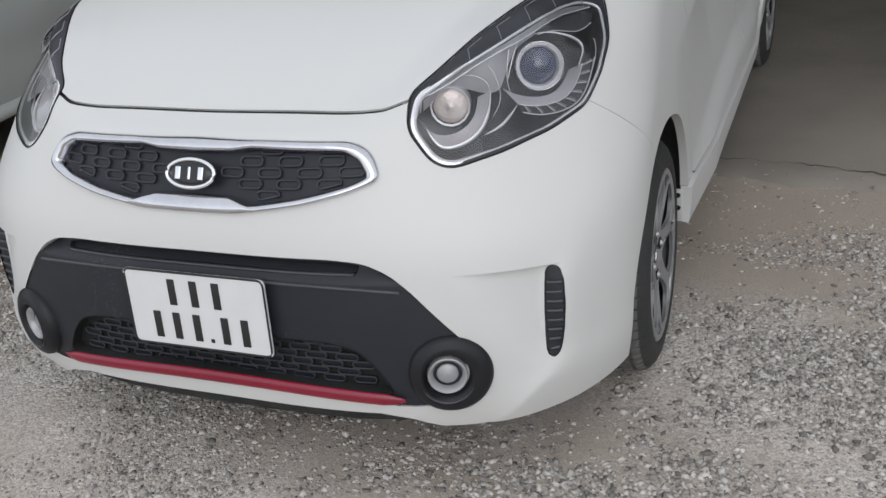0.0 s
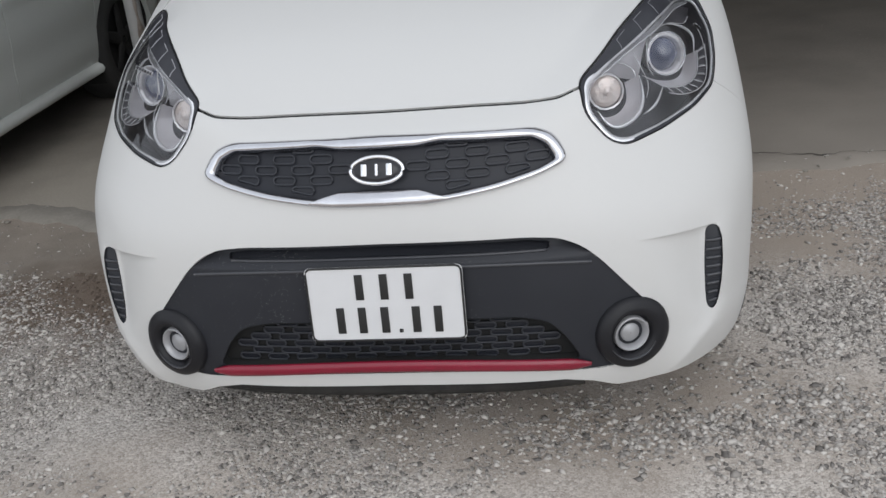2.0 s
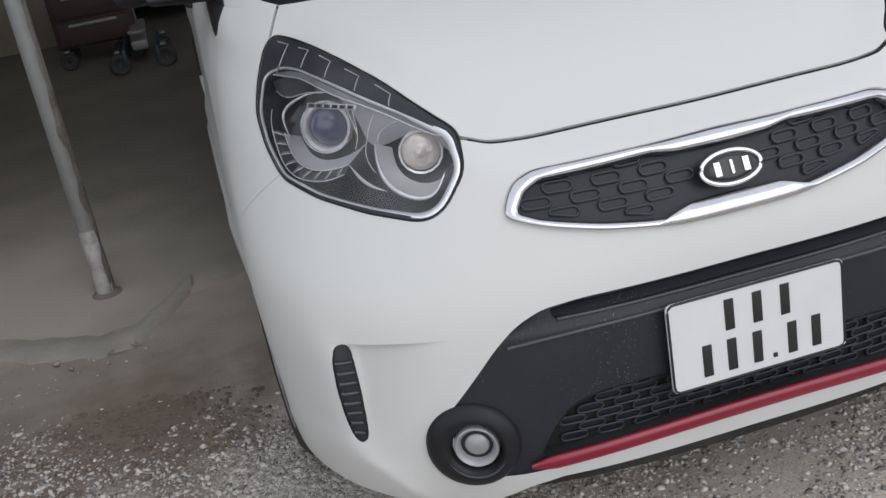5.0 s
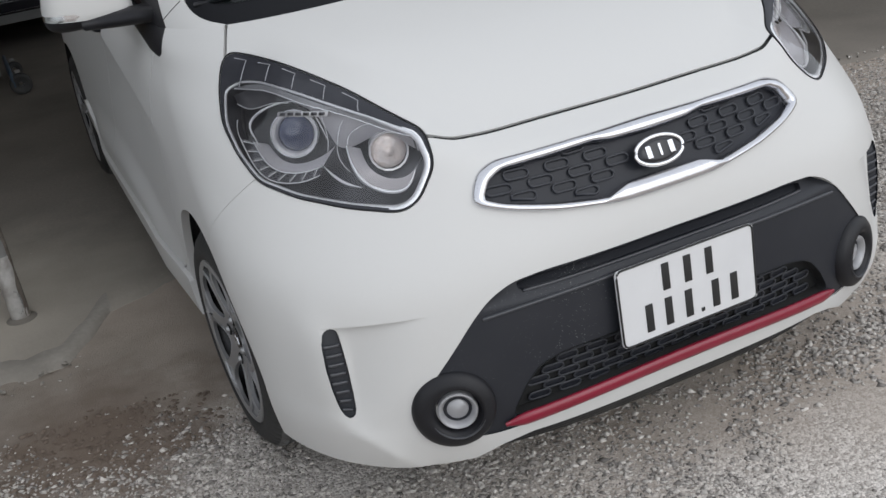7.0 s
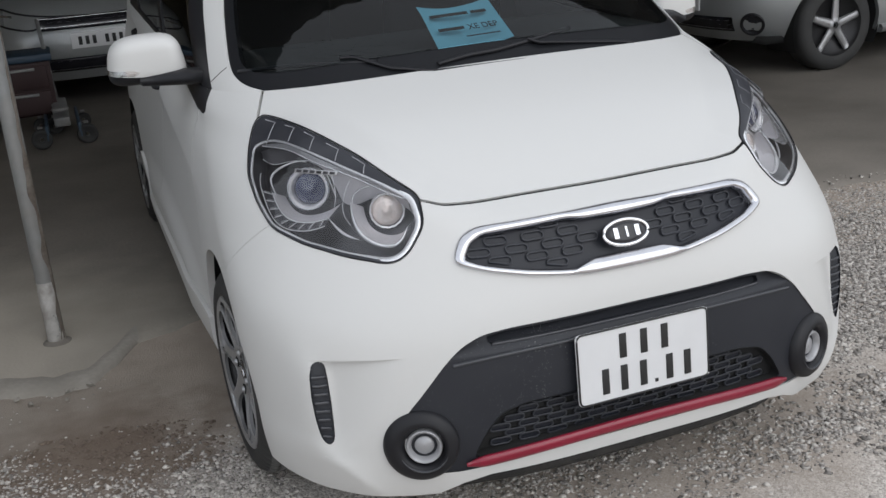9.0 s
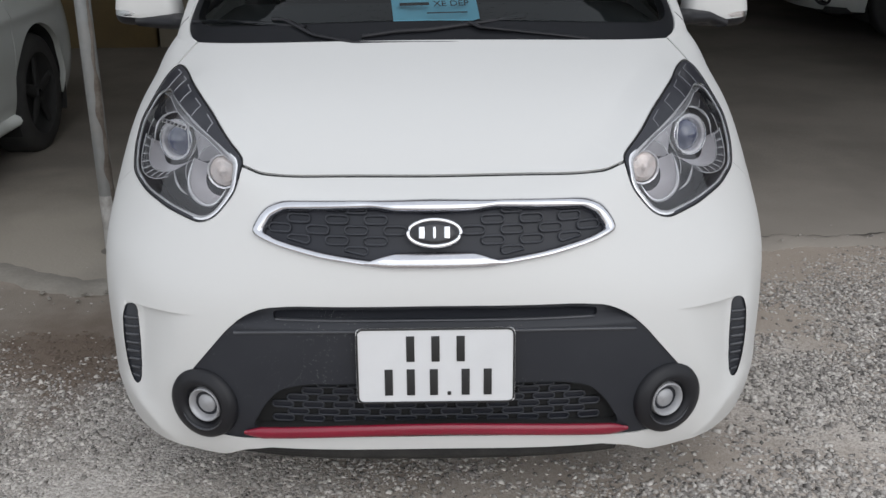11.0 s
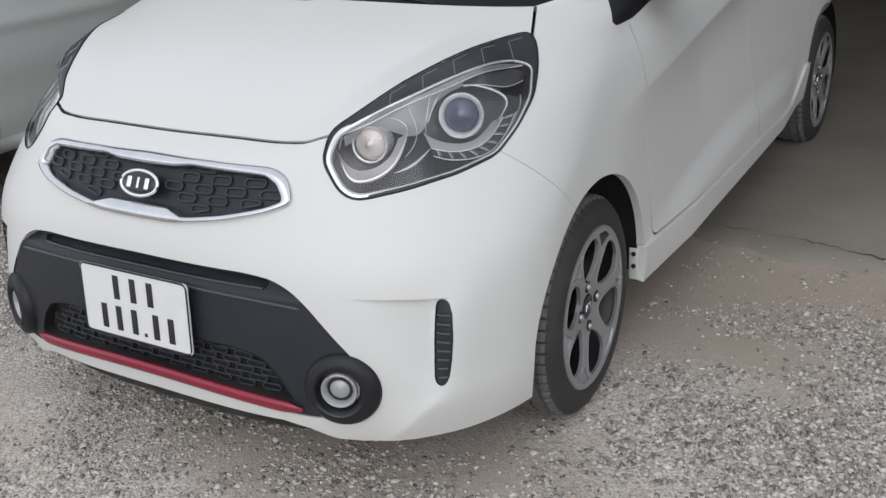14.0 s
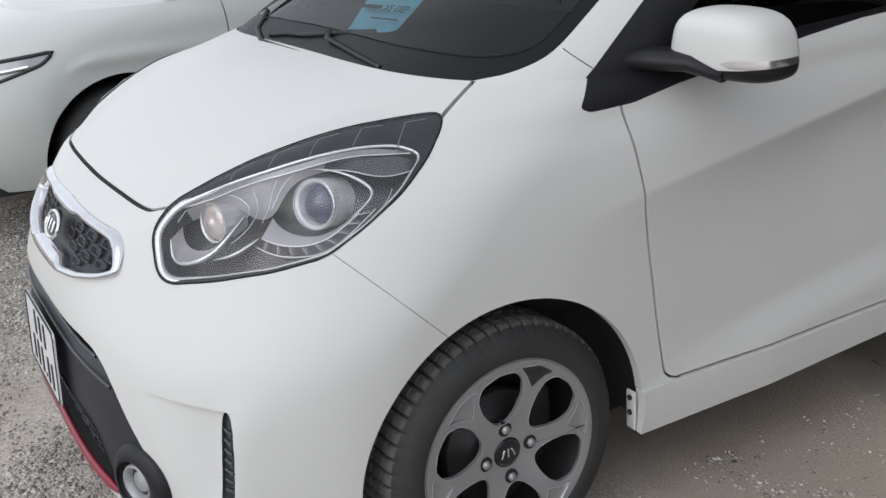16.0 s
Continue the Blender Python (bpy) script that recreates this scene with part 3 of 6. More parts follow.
def shelf(p):
    """The fascia's upper band leans back from a ridge to its top edge."""
    d = 0.022 * np.clip((p[:, 2] - 0.503) / 0.026, 0, 1)
    return np.stack([0 * d, d, 0 * d], -1)


put("fascia", mesh("fascia", *shell.panel(("fascia",), 0, shift=-0.003, move=shelf, wall=True, skip=lambda p: np.abs(distance(p[:, (0, 2)], SLOT)) < 0.002)), FASCIA_BLACK, car, "matt black plastic bumper insert with dust specks")
for name, half, z0, r in (("slot_lip", 0.335, 0.5185, 0.0036), ("fascia_ridge", 0.425, 0.5005, 0.0036)):
    pts, nrm = [], []
    for x in np.linspace(-half, half, 61):
        h, n = on(tree, (abs(x) + 1e-5, -1, z0 - 0.012 * (x / half) ** 4 * (name == "fascia_ridge")), (0, 1, 0))
        pts.append((h - n * 0.003 + shelf(h[None])[0]) * (1 if x >= 0 else -1, 1, 1))
        nrm.append(n * (1 if x >= 0 else -1, 1, 1))
    put(name, mesh(name, *tube(pts, r, 8, flat=1.2, normals=nrm)), RIDGE, car)
put("slot", mesh("slot", *shell.panel(("slot",), 0, shift=-0.012, move=lambda p: shelf(p) + np.outer(0.001 + 0.45 * np.clip(p[:, 2] - 0.520, 0, 0.03), (0, 1, 0)), foot=shelf, wall=True)), FASCIA_BLACK, car)


GRILLE_BLACK = material("grille_plastic", (0.0165, 0.018, 0.024), 0.42, grain=0.2, size=400, second=0.3, second_size=12, specular=0.34)
GRILLE_RIM = material("grille_cell_rim", (0.033, 0.0355, 0.043), 0.35, grain=0.15, size=300, second=0.3, second_size=12, specular=0.4)
put("grille_backing", mesh("grille_backing", *shell.panel(("grille",), 0, move=inset(0.022), wall=True)), GRILLE_BLACK, car)
put("lower_grille_backing", mesh("lower_grille_backing", *shell.panel(("mouth",), 0, move=inset(0.03), wall=True)), DARK, car)


VENT_BLACK = material("vent_plastic", (0.024, 0.026, 0.032), 0.42, grain=0.2, size=500, second=0.3, second_size=12, specular=0.4)


def vent_depth(p):
    return scooped(p) + inset(0.006)(p)


for side in (1, -1):
    vent = put("vent", mesh("vent", *shell.panel(("vent",), 0, move=vent_depth, foot=scooped, wall=True, both=False, side=side)), VENT_BLACK, car, "black ribbed bumper vent")
    for k in range(8):
        z = 0.326 + k * 0.0195
        x = np.linspace(0.671, 0.688 + 0.008 * min(k, 3) / 3, 6)
        line = []
        for xx in x:
            h, _ = on(tree, (xx, -1, z), (0, 1, 0))
            d = scooped(h[None])[0]
            line.append(h + d + (0, 0.0045, 0.003 * (xx - 0.671) / 0.025))
        v, f = tube(line, 0.0027, 6, flat=1.4)
        v, f = (v, f) if side > 0 else mirrored(v, f)
        put("slat", mesh("slat", v, f), RIDGE, vent)


def along(outline, step=0.012, lift=0.0, half=False):
    """An outline seen from the front, laid on the body."""
    pts, normals = [], []
    for x, z in resample(outline, step, not half):
        h, n = on(tree, (abs(x), -1, z), (0, 1, 0))
        s = 1 if x >= 0 else -1
        pts.append((h + n * lift) * (s, 1, 1))
        normals.append(n * (s, 1, 1))
    return np.array(pts), np.array(normals)


def whole(half):
    """A right half outline, from top middle to bottom middle, closed on the left."""
    h = [p for p in half if p[0] >= 0]
    return h + [(-x, z) for x, z in h[::-1] if x > 0]


# upper grille: bright frame with a wide lower middle, honeycomb, badge
OUTER = rounded(whole([(0.0, 0.758), (0.328, 0.752), (0.364, 0.734), (0.386, 0.687), (0.33, 0.668), (0.24, 0.649), (0.107, 0.632), (0.0, 0.631)]), 0.02)
INNER = rounded(whole([(0.0, 0.736), (0.085, 0.737), (0.125, 0.742), (0.312, 0.735), (0.341, 0.721), (0.360, 0.692), (0.32, 0.679), (0.225, 0.661), (0.145, 0.650), (0.115, 0.648), (0.090, 0.662), (0.0, 0.663)]), 0.010)


def chrome_frame():
    n = 220
    a = np.linspace(-math.pi, math.pi, n, endpoint=False)
    rays = np.stack([np.cos(a) * 0.5, np.sin(a) * 0.08], -1)
    rings = []

    def meet(outline):
        """Where the rays from the middle meet the outline."""
        o = np.array(outline) - (0, 0.695)
        out = []
        for r in rays:
            best = 1.0
            for p, q in zip(o, np.roll(o, -1, 0)):
                e = q - p
                det = r[0] * -e[1] + r[1] * e[0]
                if abs(det) > 1e-12:
                    t = (p[0] * -e[1] + p[1] * e[0]) / det
                    s = (r[0] * p[1] - r[1] * p[0]) / det
                    if t > 0 and -1e-6 <= s <= 1 + 1e-6:
                        best = min(best, t)
            out.append(r * best + (0, 0.695))
        return np.array(out)

    o, i = meet(OUTER), meet(INNER)
    for t, lift in ((0.0, -0.006), (0.0, 0.004), (0.12, 0.009), (0.5, 0.012), (0.85, 0.008), (1.0, 0.002), (1.0, -0.02)):
        ring = []
        for p in o + (i - o) * t:
            h, nn = on(tree, (abs(p[0]), -1, p[1]), (0, 1, 0))
            lean = 0.010 * (t - 0.5) * np.clip((p[1] - 0.695) / 0.03, -1, 1)
            ring.append((h + nn * (lift + (lean if lift > 0 else 0))) * (1 if p[0] >= 0 else -1, 1, 1))
        rings.append(ring)
    v = np.array(rings).reshape(-1, 3)
    f = [(a * n + b, a * n + (b + 1) % n, (a + 1) * n + (b + 1) % n, (a + 1) * n + b) for a in range(len(rings) - 1) for b in range(n)]
    return v, f


# darker than CHROME: dark reflections and shading are put into its colour
FRAME_CHROME = material("dimmed_chrome", (0.66, 0.66, 0.69), 0.17, metal=1.0, grain=0.05, size=80, second=0.25, second_size=9)
put("grille_frame", mesh("grille_frame", *chrome_frame()), FRAME_CHROME, car, "chrome grille surround")


def honeycomb(outline, rows, z0, pitch, width, height, depth, skip, radius=0.0028, step=0.0195, margin=0.30):
    """Long pill-shaped cells with raised rims, in staggered rows inside an outline."""
    rims, floors = [], []
    for r in range(rows):
        z = z0 + r * step
        for k in range(-12, 13):
            x = (k + (0.5 if r % 2 else 0)) * pitch
            if skip(x, z) or distance([(x - width * margin, z), (x + width * margin, z)], outline).max() > -0.003:
                continue
            w, h = width / 2, height / 2
            ring = rounded([(x - w, z), (x - w * 0.80, z + h), (x + w * 0.80, z + h), (x + w, z), (x + w * 0.80, z - h), (x - w * 0.80, z - h)], height * 0.35, 3)
            keep = distance(ring, outline) < -0.001
            pts, low = [], []
            for (px, pz), ok in zip(ring, keep):
                if ok:
                    hit, nn = on(tree, (abs(px), -1, pz), (0, 1, 0))
                    side = (1 if px >= 0 else -1, 1, 1)
                    pts.append((hit + (0, depth, 0)) * side)
                    low.append((hit + (0, depth + 0.004, 0)) * side)
            if len(pts) > 6:
                rims.append(tube(pts, radius, 6, True, 1.5))
                floors.append((np.array(low), [tuple(range(len(low)))]))
    return joined(rims), joined(floors)


def grille(name, outline, label, *rest, **more):
    rims, floors = honeycomb(outline, *rest, **more)
    ob = put(name, mesh(name, *rims), GRILLE_RIM, car, label)
    put("cell_backing", mesh("cell_backing", *floors), GRILLE_BLACK, ob)


for side in (1, -1):
    grille("grille_mesh", INNER, "black honeycomb grille mesh", 5, 0.6595, 0.081, 0.050, 0.0150, 0.0165, lambda x, z: x * side < 0.066, 0.0017, step=0.0193)
MOUTH_WHOLE = rounded(whole([(0.0, 0.385), (0.27, 0.382), (0.33, 0.369), (0.365, 0.332), (0.40, 0.270), (0.3, 0.279), (0.15, 0.285), (0.0, 0.286)]), 0.02)
grille("lower_grille_mesh", MOUTH_WHOLE, "black honeycomb lower grille mesh", 6, 0.290, 0.066, 0.048, 0.0145, 0.022, lambda x, z: False, 0.0014, step=0.0165)

# badge: an oval ring with plain raised bars
badge_at, badge_n = on(tree, (0.0005, -1, 0.698), (0, 1, 0))
badge_m = Matrix.Translation(badge_at + badge_n * 0.006) @ Vector((0, -1, 0)).rotation_difference(Vector(badge_n)).to_matrix().to_4x4()


def oval(rx, rz, steps=48):
    a = np.linspace(0, 2 * math.pi, steps, endpoint=False)
    return np.stack([np.cos(a) * rx, 0 * a, np.sin(a) * rz], -1)


def placed(v, m):
    return np.array([m @ Vector(p) for p in v])


ring_v, ring_f = tube(oval(0.0545, 0.0275), 0.0042, 8, True)
badge = put("badge", mesh("badge", placed(ring_v, badge_m), ring_f), CHROME, car, "oval badge with chrome rim")
rows = [oval(0.052 * k, 0.0255 * k) + (0, d, 0) for k, d in ((1.0, 0.004), (0.96, -0.001), (0.6, -0.0025), (0.05, -0.003))]
field_v = np.vstack(rows)
field_f = [(a * 48 + b, (a + 1) * 48 + b, (a + 1) * 48 + (b + 1) % 48, a * 48 + (b + 1) % 48) for a in range(3) for b in range(48)]
put("badge_field", mesh("badge_field", placed(field_v, badge_m), field_f), GLOSS_BLACK, badge)
for k, x in enumerate((-0.026, 0.0, 0.026)):
    part("badge_bar", box((0.012 if k != 1 else 0.006, 0.004, 0.025), (0, 0, 0), 0.0015, m=badge_m @ pose(x, -0.004, 0)), CHROME, badge)

# red strip along the lower grille
xs = np.linspace(-0.415, 0.415, 60)
pts, nrm = [], []
for x in xs:
    h, n = on(tree, (abs(x), -1, 0.2775 - 0.018 * (x / 0.415) ** 2), (0, 1, 0))
    pts.append((h + n * 0.004) * (1 if x >= 0 else -1, 1, 1))
    nrm.append(n * (1 if x >= 0 else -1, 1, 1))
v, f = tube(pts, 0.0142 * np.clip((0.43 - np.abs(xs)) / 0.05, 0.25, 1), 10, flat=0.6, normals=nrm)
put("red_strip", mesh("red_strip", v, f), RED, car, "red trim strip under the lower grille")

# dark apron below the painted lip
APRON = material("dirty_apron_plastic", (0.030, 0.029, 0.028), 0.7, grain=0.4, size=120, bump=0.2, second=0.6, second_size=9, tint=(0.075, 0.07, 0.064), specular=0.2)
pts = [(x, 0.018 + 0.125 * (abs(x) / 0.62) ** 3) for x in np.linspace(-0.44, 0.40, 40)]
v = np.array([(x, y + dy, z) for x, y in pts for dy, z in ((0.018, 0.25), (0.018, 0.190), (0.032, 0.174), (0.5, 0.172))])
f = [(i * 4 + j, i * 4 + 4 + j, i * 4 + 5 + j, i * 4 + 1 + j) for i in range(39) for j in range(3)]
put("apron", mesh("apron", v, [q[::-1] for q in f], smooth=False), APRON, car, "dirty black plastic apron under the bumper")

TRIM = material("bright_lamp_trim", (0.90, 0.90, 0.92), 0.22, metal=0.5, grain=0.05, size=90, second=0.2, second_size=20)
FOG_GREY = material("silver_plastic", (0.37, 0.37, 0.38), 0.32, metal=0.25, grain=0.06, size=120, second=0.25, second_size=20)
RIB = material("brow_rib", (0.36, 0.36, 0.38), 0.35, metal=0.3, grain=0.05, second=0.3)
# weaker glints on the right lamp's ribs are put into this darker colour
BROW_RIB = material("weak_glint_rib", (0.20, 0.20, 0.215), 0.4, grain=0.1, second=0.3)
BROW = material("lamp_brow_plastic", (0.026, 0.027, 0.033), 0.32, grain=0.15, size=200, second=0.4, second_size=14, tint=(0.055, 0.055, 0.063), specular=0.36)

# fog lamps: domed black rings with bright-rimmed round lamps
for side in (1, -1):
    h, k = on(tree, (0.500, -1, 0.317), (0, 1, 0))
    n = Vector(np.array((0.40, -0.90, 0.08)) * 0.55 + k * 0.45).normalized()
    c = np.array((0.502 * side, 0.047, 0.317))
    n.x *= side
    m = Matrix.Translation(c) @ Vector((0, -1, 0)).rotation_difference(n).to_matrix().to_4x4()
    v, f = lathe([(0.083, 0.05), (0.082, 0.012), (0.0795, 0.003), (0.073, -0.003), (0.062, -0.008), (0.054, -0.010), (0.0495, -0.008), (0.046, -0.001), (0.042, 0.005), (0.0395, 0.02)], 56)
    v = v + np.where(np.hypot(v[:, 0], v[:, 2])[:, None] > 0.05, (0.007 * side, 0, 0), (0.0, 0, 0))
    fog = put("fog_lamp_surround", mesh("fog_lamp_surround", placed(v, m), f), BLACK, car, "round black fog lamp surround")
    arc = [(0.0535 * math.cos(t), -0.0102, 0.0535 * math.sin(t)) for t in np.radians(np.linspace(205, 335, 24))]
    v, f = tube(arc, 0.0032 * np.sin(np.linspace(0.15, math.pi - 0.15, 24)) + 0.0004, 6, flat=0.6)
    put("fog_ledge", mesh("fog_ledge", placed(v, m), f), RIDGE, fog)
    v, f = lathe([(0.0400, 0.016), (0.0390, 0.0), (0.0365, -0.004), (0.034, -0.002), (0.0280, 0.007), (0.0275, 0.016)], 40)
    put("fog_lamp_rim", mesh("fog_lamp_rim", placed(v, m), f), FOG_GREY, fog, "silver fog lamp rim")
    v, f = lathe([(0.0276, 0.012), (0.025, 0.024), (0.010, 0.028), (0.0005, 0.028)], 32)
    put("fog_reflector", mesh("fog_reflector", placed(v, m), f), DARK, fog)
    v, f = lathe([(0.0212, 0.026), (0.0212, 0.010), (0.0190, 0.007), (0.0005, 0.005)], 28)
    put("fog_shade", mesh("fog_shade", placed(v, m), f), FOG_GREY, fog)


# headlamps
def lamp_point(a, b, n=0.0):
    return LAMP_O + LAMP_A * a + LAMP_B * b + LAMP_N * n


def on_lens(a, b, lift=0.0):
    h, n = on(tree, lamp_point(a, b, 0.3), -LAMP_N)
    return (h + n * lift if h is not None else lamp_point(a, b)), n


def lamp_round(a, b, n, profile, face=(0.45, -0.87, 0.2), steps=40):
    """A turned piece inside the lamp that faces forward."""
    m = Matrix.Translation(lamp_point(a, b, n)) @ Vector((0, -1, 0)).rotation_difference(Vector(face)).to_matrix().to_4x4()
    v, f = lathe(profile, steps)
    return placed(v, m), f


def both(name, side, vf, mat, parent, label="", smooth=True):
    v, f = vf if side > 0 else mirrored(*vf)
    return put(name, mesh(name, v, f, smooth=smooth), mat, parent, label)


HOUSING = material("lamp_housing", (0.050, 0.049, 0.056), 0.28, metal=0.2, grain=0.12, size=60, second=0.7, second_size=14, tint=(0.018, 0.0175, 0.021))
MAUVE = material("lamp_bezel", (0.62, 0.60, 0.625), 0.3, metal=0.2, grain=0.04, size=40, second=0.5, second_size=10, tint=(0.38, 0.37, 0.39))
DUSK = material("lamp_rear_bezel", (0.085, 0.083, 0.092), 0.3, metal=0.4, grain=0.05, size=40, second=0.5, second_size=12)
# near white with darker patches, standing for streaked reflections on chrome
BARREL = material("lamp_barrel", (0.92, 0.91, 0.93), 0.14, metal=0.2, grain=0.08, size=60, second=0.6, second_size=26, tint=(0.58, 0.57, 0.60))
GUIDE = material("light_guide", (0.30, 0.30, 0.31), 0.25, metal=0.35, grain=0.05, size=60, second=0.4, second_size=12, tint=(0.16, 0.16, 0.168))
STICKER = material("clear_sticker", (0.40, 0.40, 0.41), 0.4, grain=0.1, size=200, second=0.3)



def plate_between(inner, outer):
    """A sheet between two lines of points."""
    n = len(inner)
    v = np.array([p for pair in zip(inner, outer) for p in pair])
    return v, [(2 * i, 2 * i + 1, 2 * i + 3, 2 * i + 2) for i in range(n - 1)]


for side in (1, -1):
    lens = put("headlamp", mesh("headlamp", *shell.panel(("clear",), 0.0, both=False, side=side)), LENS, car, "almond-shaped headlamp with clear lens and black brow")
    lens.visible_shadow = False
    put("lamp_brow", mesh("lamp_brow", *shell.panel(("lamp",), 0.05, shift=-0.001, both=False, side=side)), BROW, lens)
    put("lamp_housing", mesh("lamp_housing", *shell.panel(("clear",), 0, both=False, side=side, move=lambda p: np.tile(-LAMP_N * 0.075, (len(p), 1)), wall=True)), HOUSING, lens)
    edge = [on_lens(a, b, -0.0055) for a, b in resample(CLEAR, 0.01)]
    ab = resample(CLEAR, 0.01)
    wide = 0.0044 + 0.0034 * np.clip((-0.12 - ab[:, 0]) / 0.09, 0, 1)
    both("lamp_trim", side, tube([e[0] for e in edge], wide, 10, True, 0.7, [e[1] for e in edge]), TRIM, lens, "chrome trim inside the lamp")
    outer = [on_lens(a, b, 0.001) for a, b in resample(LAMP * 0.997, 0.012)]
    both("lamp_seal", side, tube([e[0] for e in outer], 0.0014, 6, True), BLACK, lens)
    # light guide under the brow: a pale band between two bright lines
    guide = resample(spline(np.arange(5), [(-0.205, -0.020), (-0.055, 0.023), (0.05, 0.054), (0.145, 0.082), (0.225, 0.084)], np.linspace(0, 4, 60)), 0.008, False)
    upper = [on_lens(a, b, -0.007)[0] for a, b in guide]
    under = [on_lens(a, b - 0.0010 - 0.0095 * math.sin(min(1.0, 6 * t, 6 * (1 - t)) * math.pi / 2), -0.011)[0] for (a, b), t in zip(guide, np.linspace(0, 1, len(guide)))]
    both("light_guide", side, plate_between(under, upper), GUIDE, lens, "pale light strip under the lamp brow")
    both("light_guide_edge", side, tube(under, 0.0014, 6), TRIM, lens)
    # projector: bright barrel, collar and blue glass
    at = (0.056, -0.018, 0.008)
    both("projector_barrel", side, lamp_round(*at, [(0.046, 0.075), (0.0465, 0.010), (0.048, 0.004), (0.048, -0.003), (0.045, -0.006), (0.040, -0.002), (0.036, 0.012)], steps=22), BARREL, lens, smooth=False)
    both("projector_ring", side, lamp_round(*at, [(0.0475, -0.003), (0.0485, -0.006), (0.0475, -0.0085), (0.0465, -0.0075), (0.046, -0.006)]), CHROME, lens)
    both("projector_lens", side, lamp_round(*at, [(0.038, 0.014), (0.0355, 0.005), (0.028, -0.004), (0.017, -0.011), (0.008, -0.014), (0.0005, -0.0145)]), BLUE_LENS, lens, "blue-tinted projector lens")

    def even(line, n=36):
        p = resample(spline(np.arange(len(line)), line, np.linspace(0, len(line) - 1, 90)), 0.003, False)
        k = np.linspace(0, len(p) - 1, n)
        return np.stack([np.interp(k, np.arange(len(p)), p[:, i]) for i in (0, 1)], -1)

    def inside(line, deep):
        return [on_lens(a, b, 0.0)[0] - LAMP_N * d for (a, b), d in zip(line, np.broadcast_to(deep, (len(line),)))]

    # lower lid and its row of small lamps, curving up round the projector
    lid_high = even([(-0.030, -0.040), (-0.004, -0.064), (0.040, -0.078), (0.085, -0.068), (0.125, -0.036)])
    lid_low = even([(-0.032, -0.088), (0.000, -0.100), (0.045, -0.103), (0.095, -0.085), (0.142, -0.038)])
    row_low = even([(-0.034, -0.108), (0.002, -0.122), (0.055, -0.124), (0.112, -0.100), (0.172, -0.032)])
    both("projector_lid", side, plate_between(inside(lid_low, 0.022), inside(lid_high, 0.050)), MAUVE, lens)
    both("lamp_row_backing", side, plate_between(inside(row_low, 0.014), inside(lid_low, 0.024)), HOUSING, lens)
    both("lid_edge", side, tube(inside(lid_low, 0.021), 0.0015, 6), TRIM, lens)
    both("row_edge", side, tube(inside(row_low, 0.013), 0.0013, 6), TRIM, lens)
    for k in range(2, 35, 4):
        p, q = np.array(inside(lid_low[k:k + 2], 0.021)), np.array(inside(row_low[k:k + 2], 0.012))
        both("small_lamp", side, plate_between([p[0] * 0.8 + q[0] * 0.2, p[1] * 0.8 + q[1] * 0.2], [p[0] * 0.15 + q[0] * 0.85, p[1] * 0.3 + q[1] * 0.7]), GUIDE, lens)
        both("lamp_divider", side, tube([p[0] * 0.9 + q[0] * 0.1, p[0] * 0.1 + q[0] * 0.9], 0.0009, 5), TRIM, lens)
    # bright almond rim round the projector, thickest at its outer tip
    rim = even([(-0.024, -0.030), (0.012, 0.026), (0.056, 0.041), (0.108, 0.034), (0.158, 0.008), (0.150, -0.022), (0.128, -0.046)], 48)
    both("projector_rim", side, tube(inside(rim, 0.026), 0.0011 + 0.0022 * np.exp(-((np.linspace(0, 1, 48) - 0.72) / 0.16) ** 2), 6), TRIM, lens)
    # indicator bulb: clear cylinder, amber dome, almond rim with a bright curved lip and a lid below
    turn = (0.28, -0.94, 0.12)
    both("bulb_cup", side, lamp_round(-0.147, -0.048, -0.010, [(0.037, 0.05), (0.0375, 0.004), (0.0395, 0.0), (0.0385, -0.004), (0.035, -0.002)], turn, 16), BARREL, lens, smooth=False)
    both("bulb", side, lamp_round(-0.147, -0.048, -0.008, [(0.0350, 0.008), (0.031, 0.000), (0.022, -0.005), (0.013, -0.004), (0.009, -0.009), (0.0005, -0.012)], turn, 24), BULB, lens, "pale amber indicator bulb")
    bowl_high = even([(-0.214, -0.052), (-0.196, -0.090), (-0.158, -0.102), (-0.116, -0.084), (-0.086, -0.044)])
    bowl_low = even([(-0.218, -0.084), (-0.204, -0.124), (-0.164, -0.132), (-0.114, -0.108), (-0.072, -0.046)])
    both("bulb_lid", side, plate_between(inside(bowl_low, 0.016), inside(bowl_high, 0.046)), MAUVE, lens)
    both("bowl_lip", side, tube(inside(bowl_low, 0.015), 0.0042 * np.sin(np.linspace(0.15, math.pi - 0.1, 36)) + 0.0006, 8), TRIM, lens)
    eye = even([(-0.214, -0.050), (-0.190, -0.014), (-0.140, 0.000), (-0.096, -0.006), (-0.070, -0.026), (-0.072, -0.046)])
    both("bulb_rim", side, tube(inside(eye, 0.024), 0.0013, 6), TRIM, lens)
    sweep = even([(-0.120, -0.128), (-0.078, -0.118), (-0.036, -0.090)], 20)
    both("swoosh", side, tube(inside(sweep, 0.018), 0.0030 * np.sin(np.linspace(0.1, math.pi - 0.1, 20)) + 0.0003, 6), TRIM, lens)
    # small reflector between the two, pale mauve sheet for sky reflected under the light guide, pane behind the
    # projector
    both("side_reflector", side, lamp_round(-0.040, -0.012, -0.014, [(0.017, -0.002), (0.016, 0.002), (0.012, 0.008), (0.006, 0.011), (0.0005, 0.012)], turn, 20), MAUVE, lens)
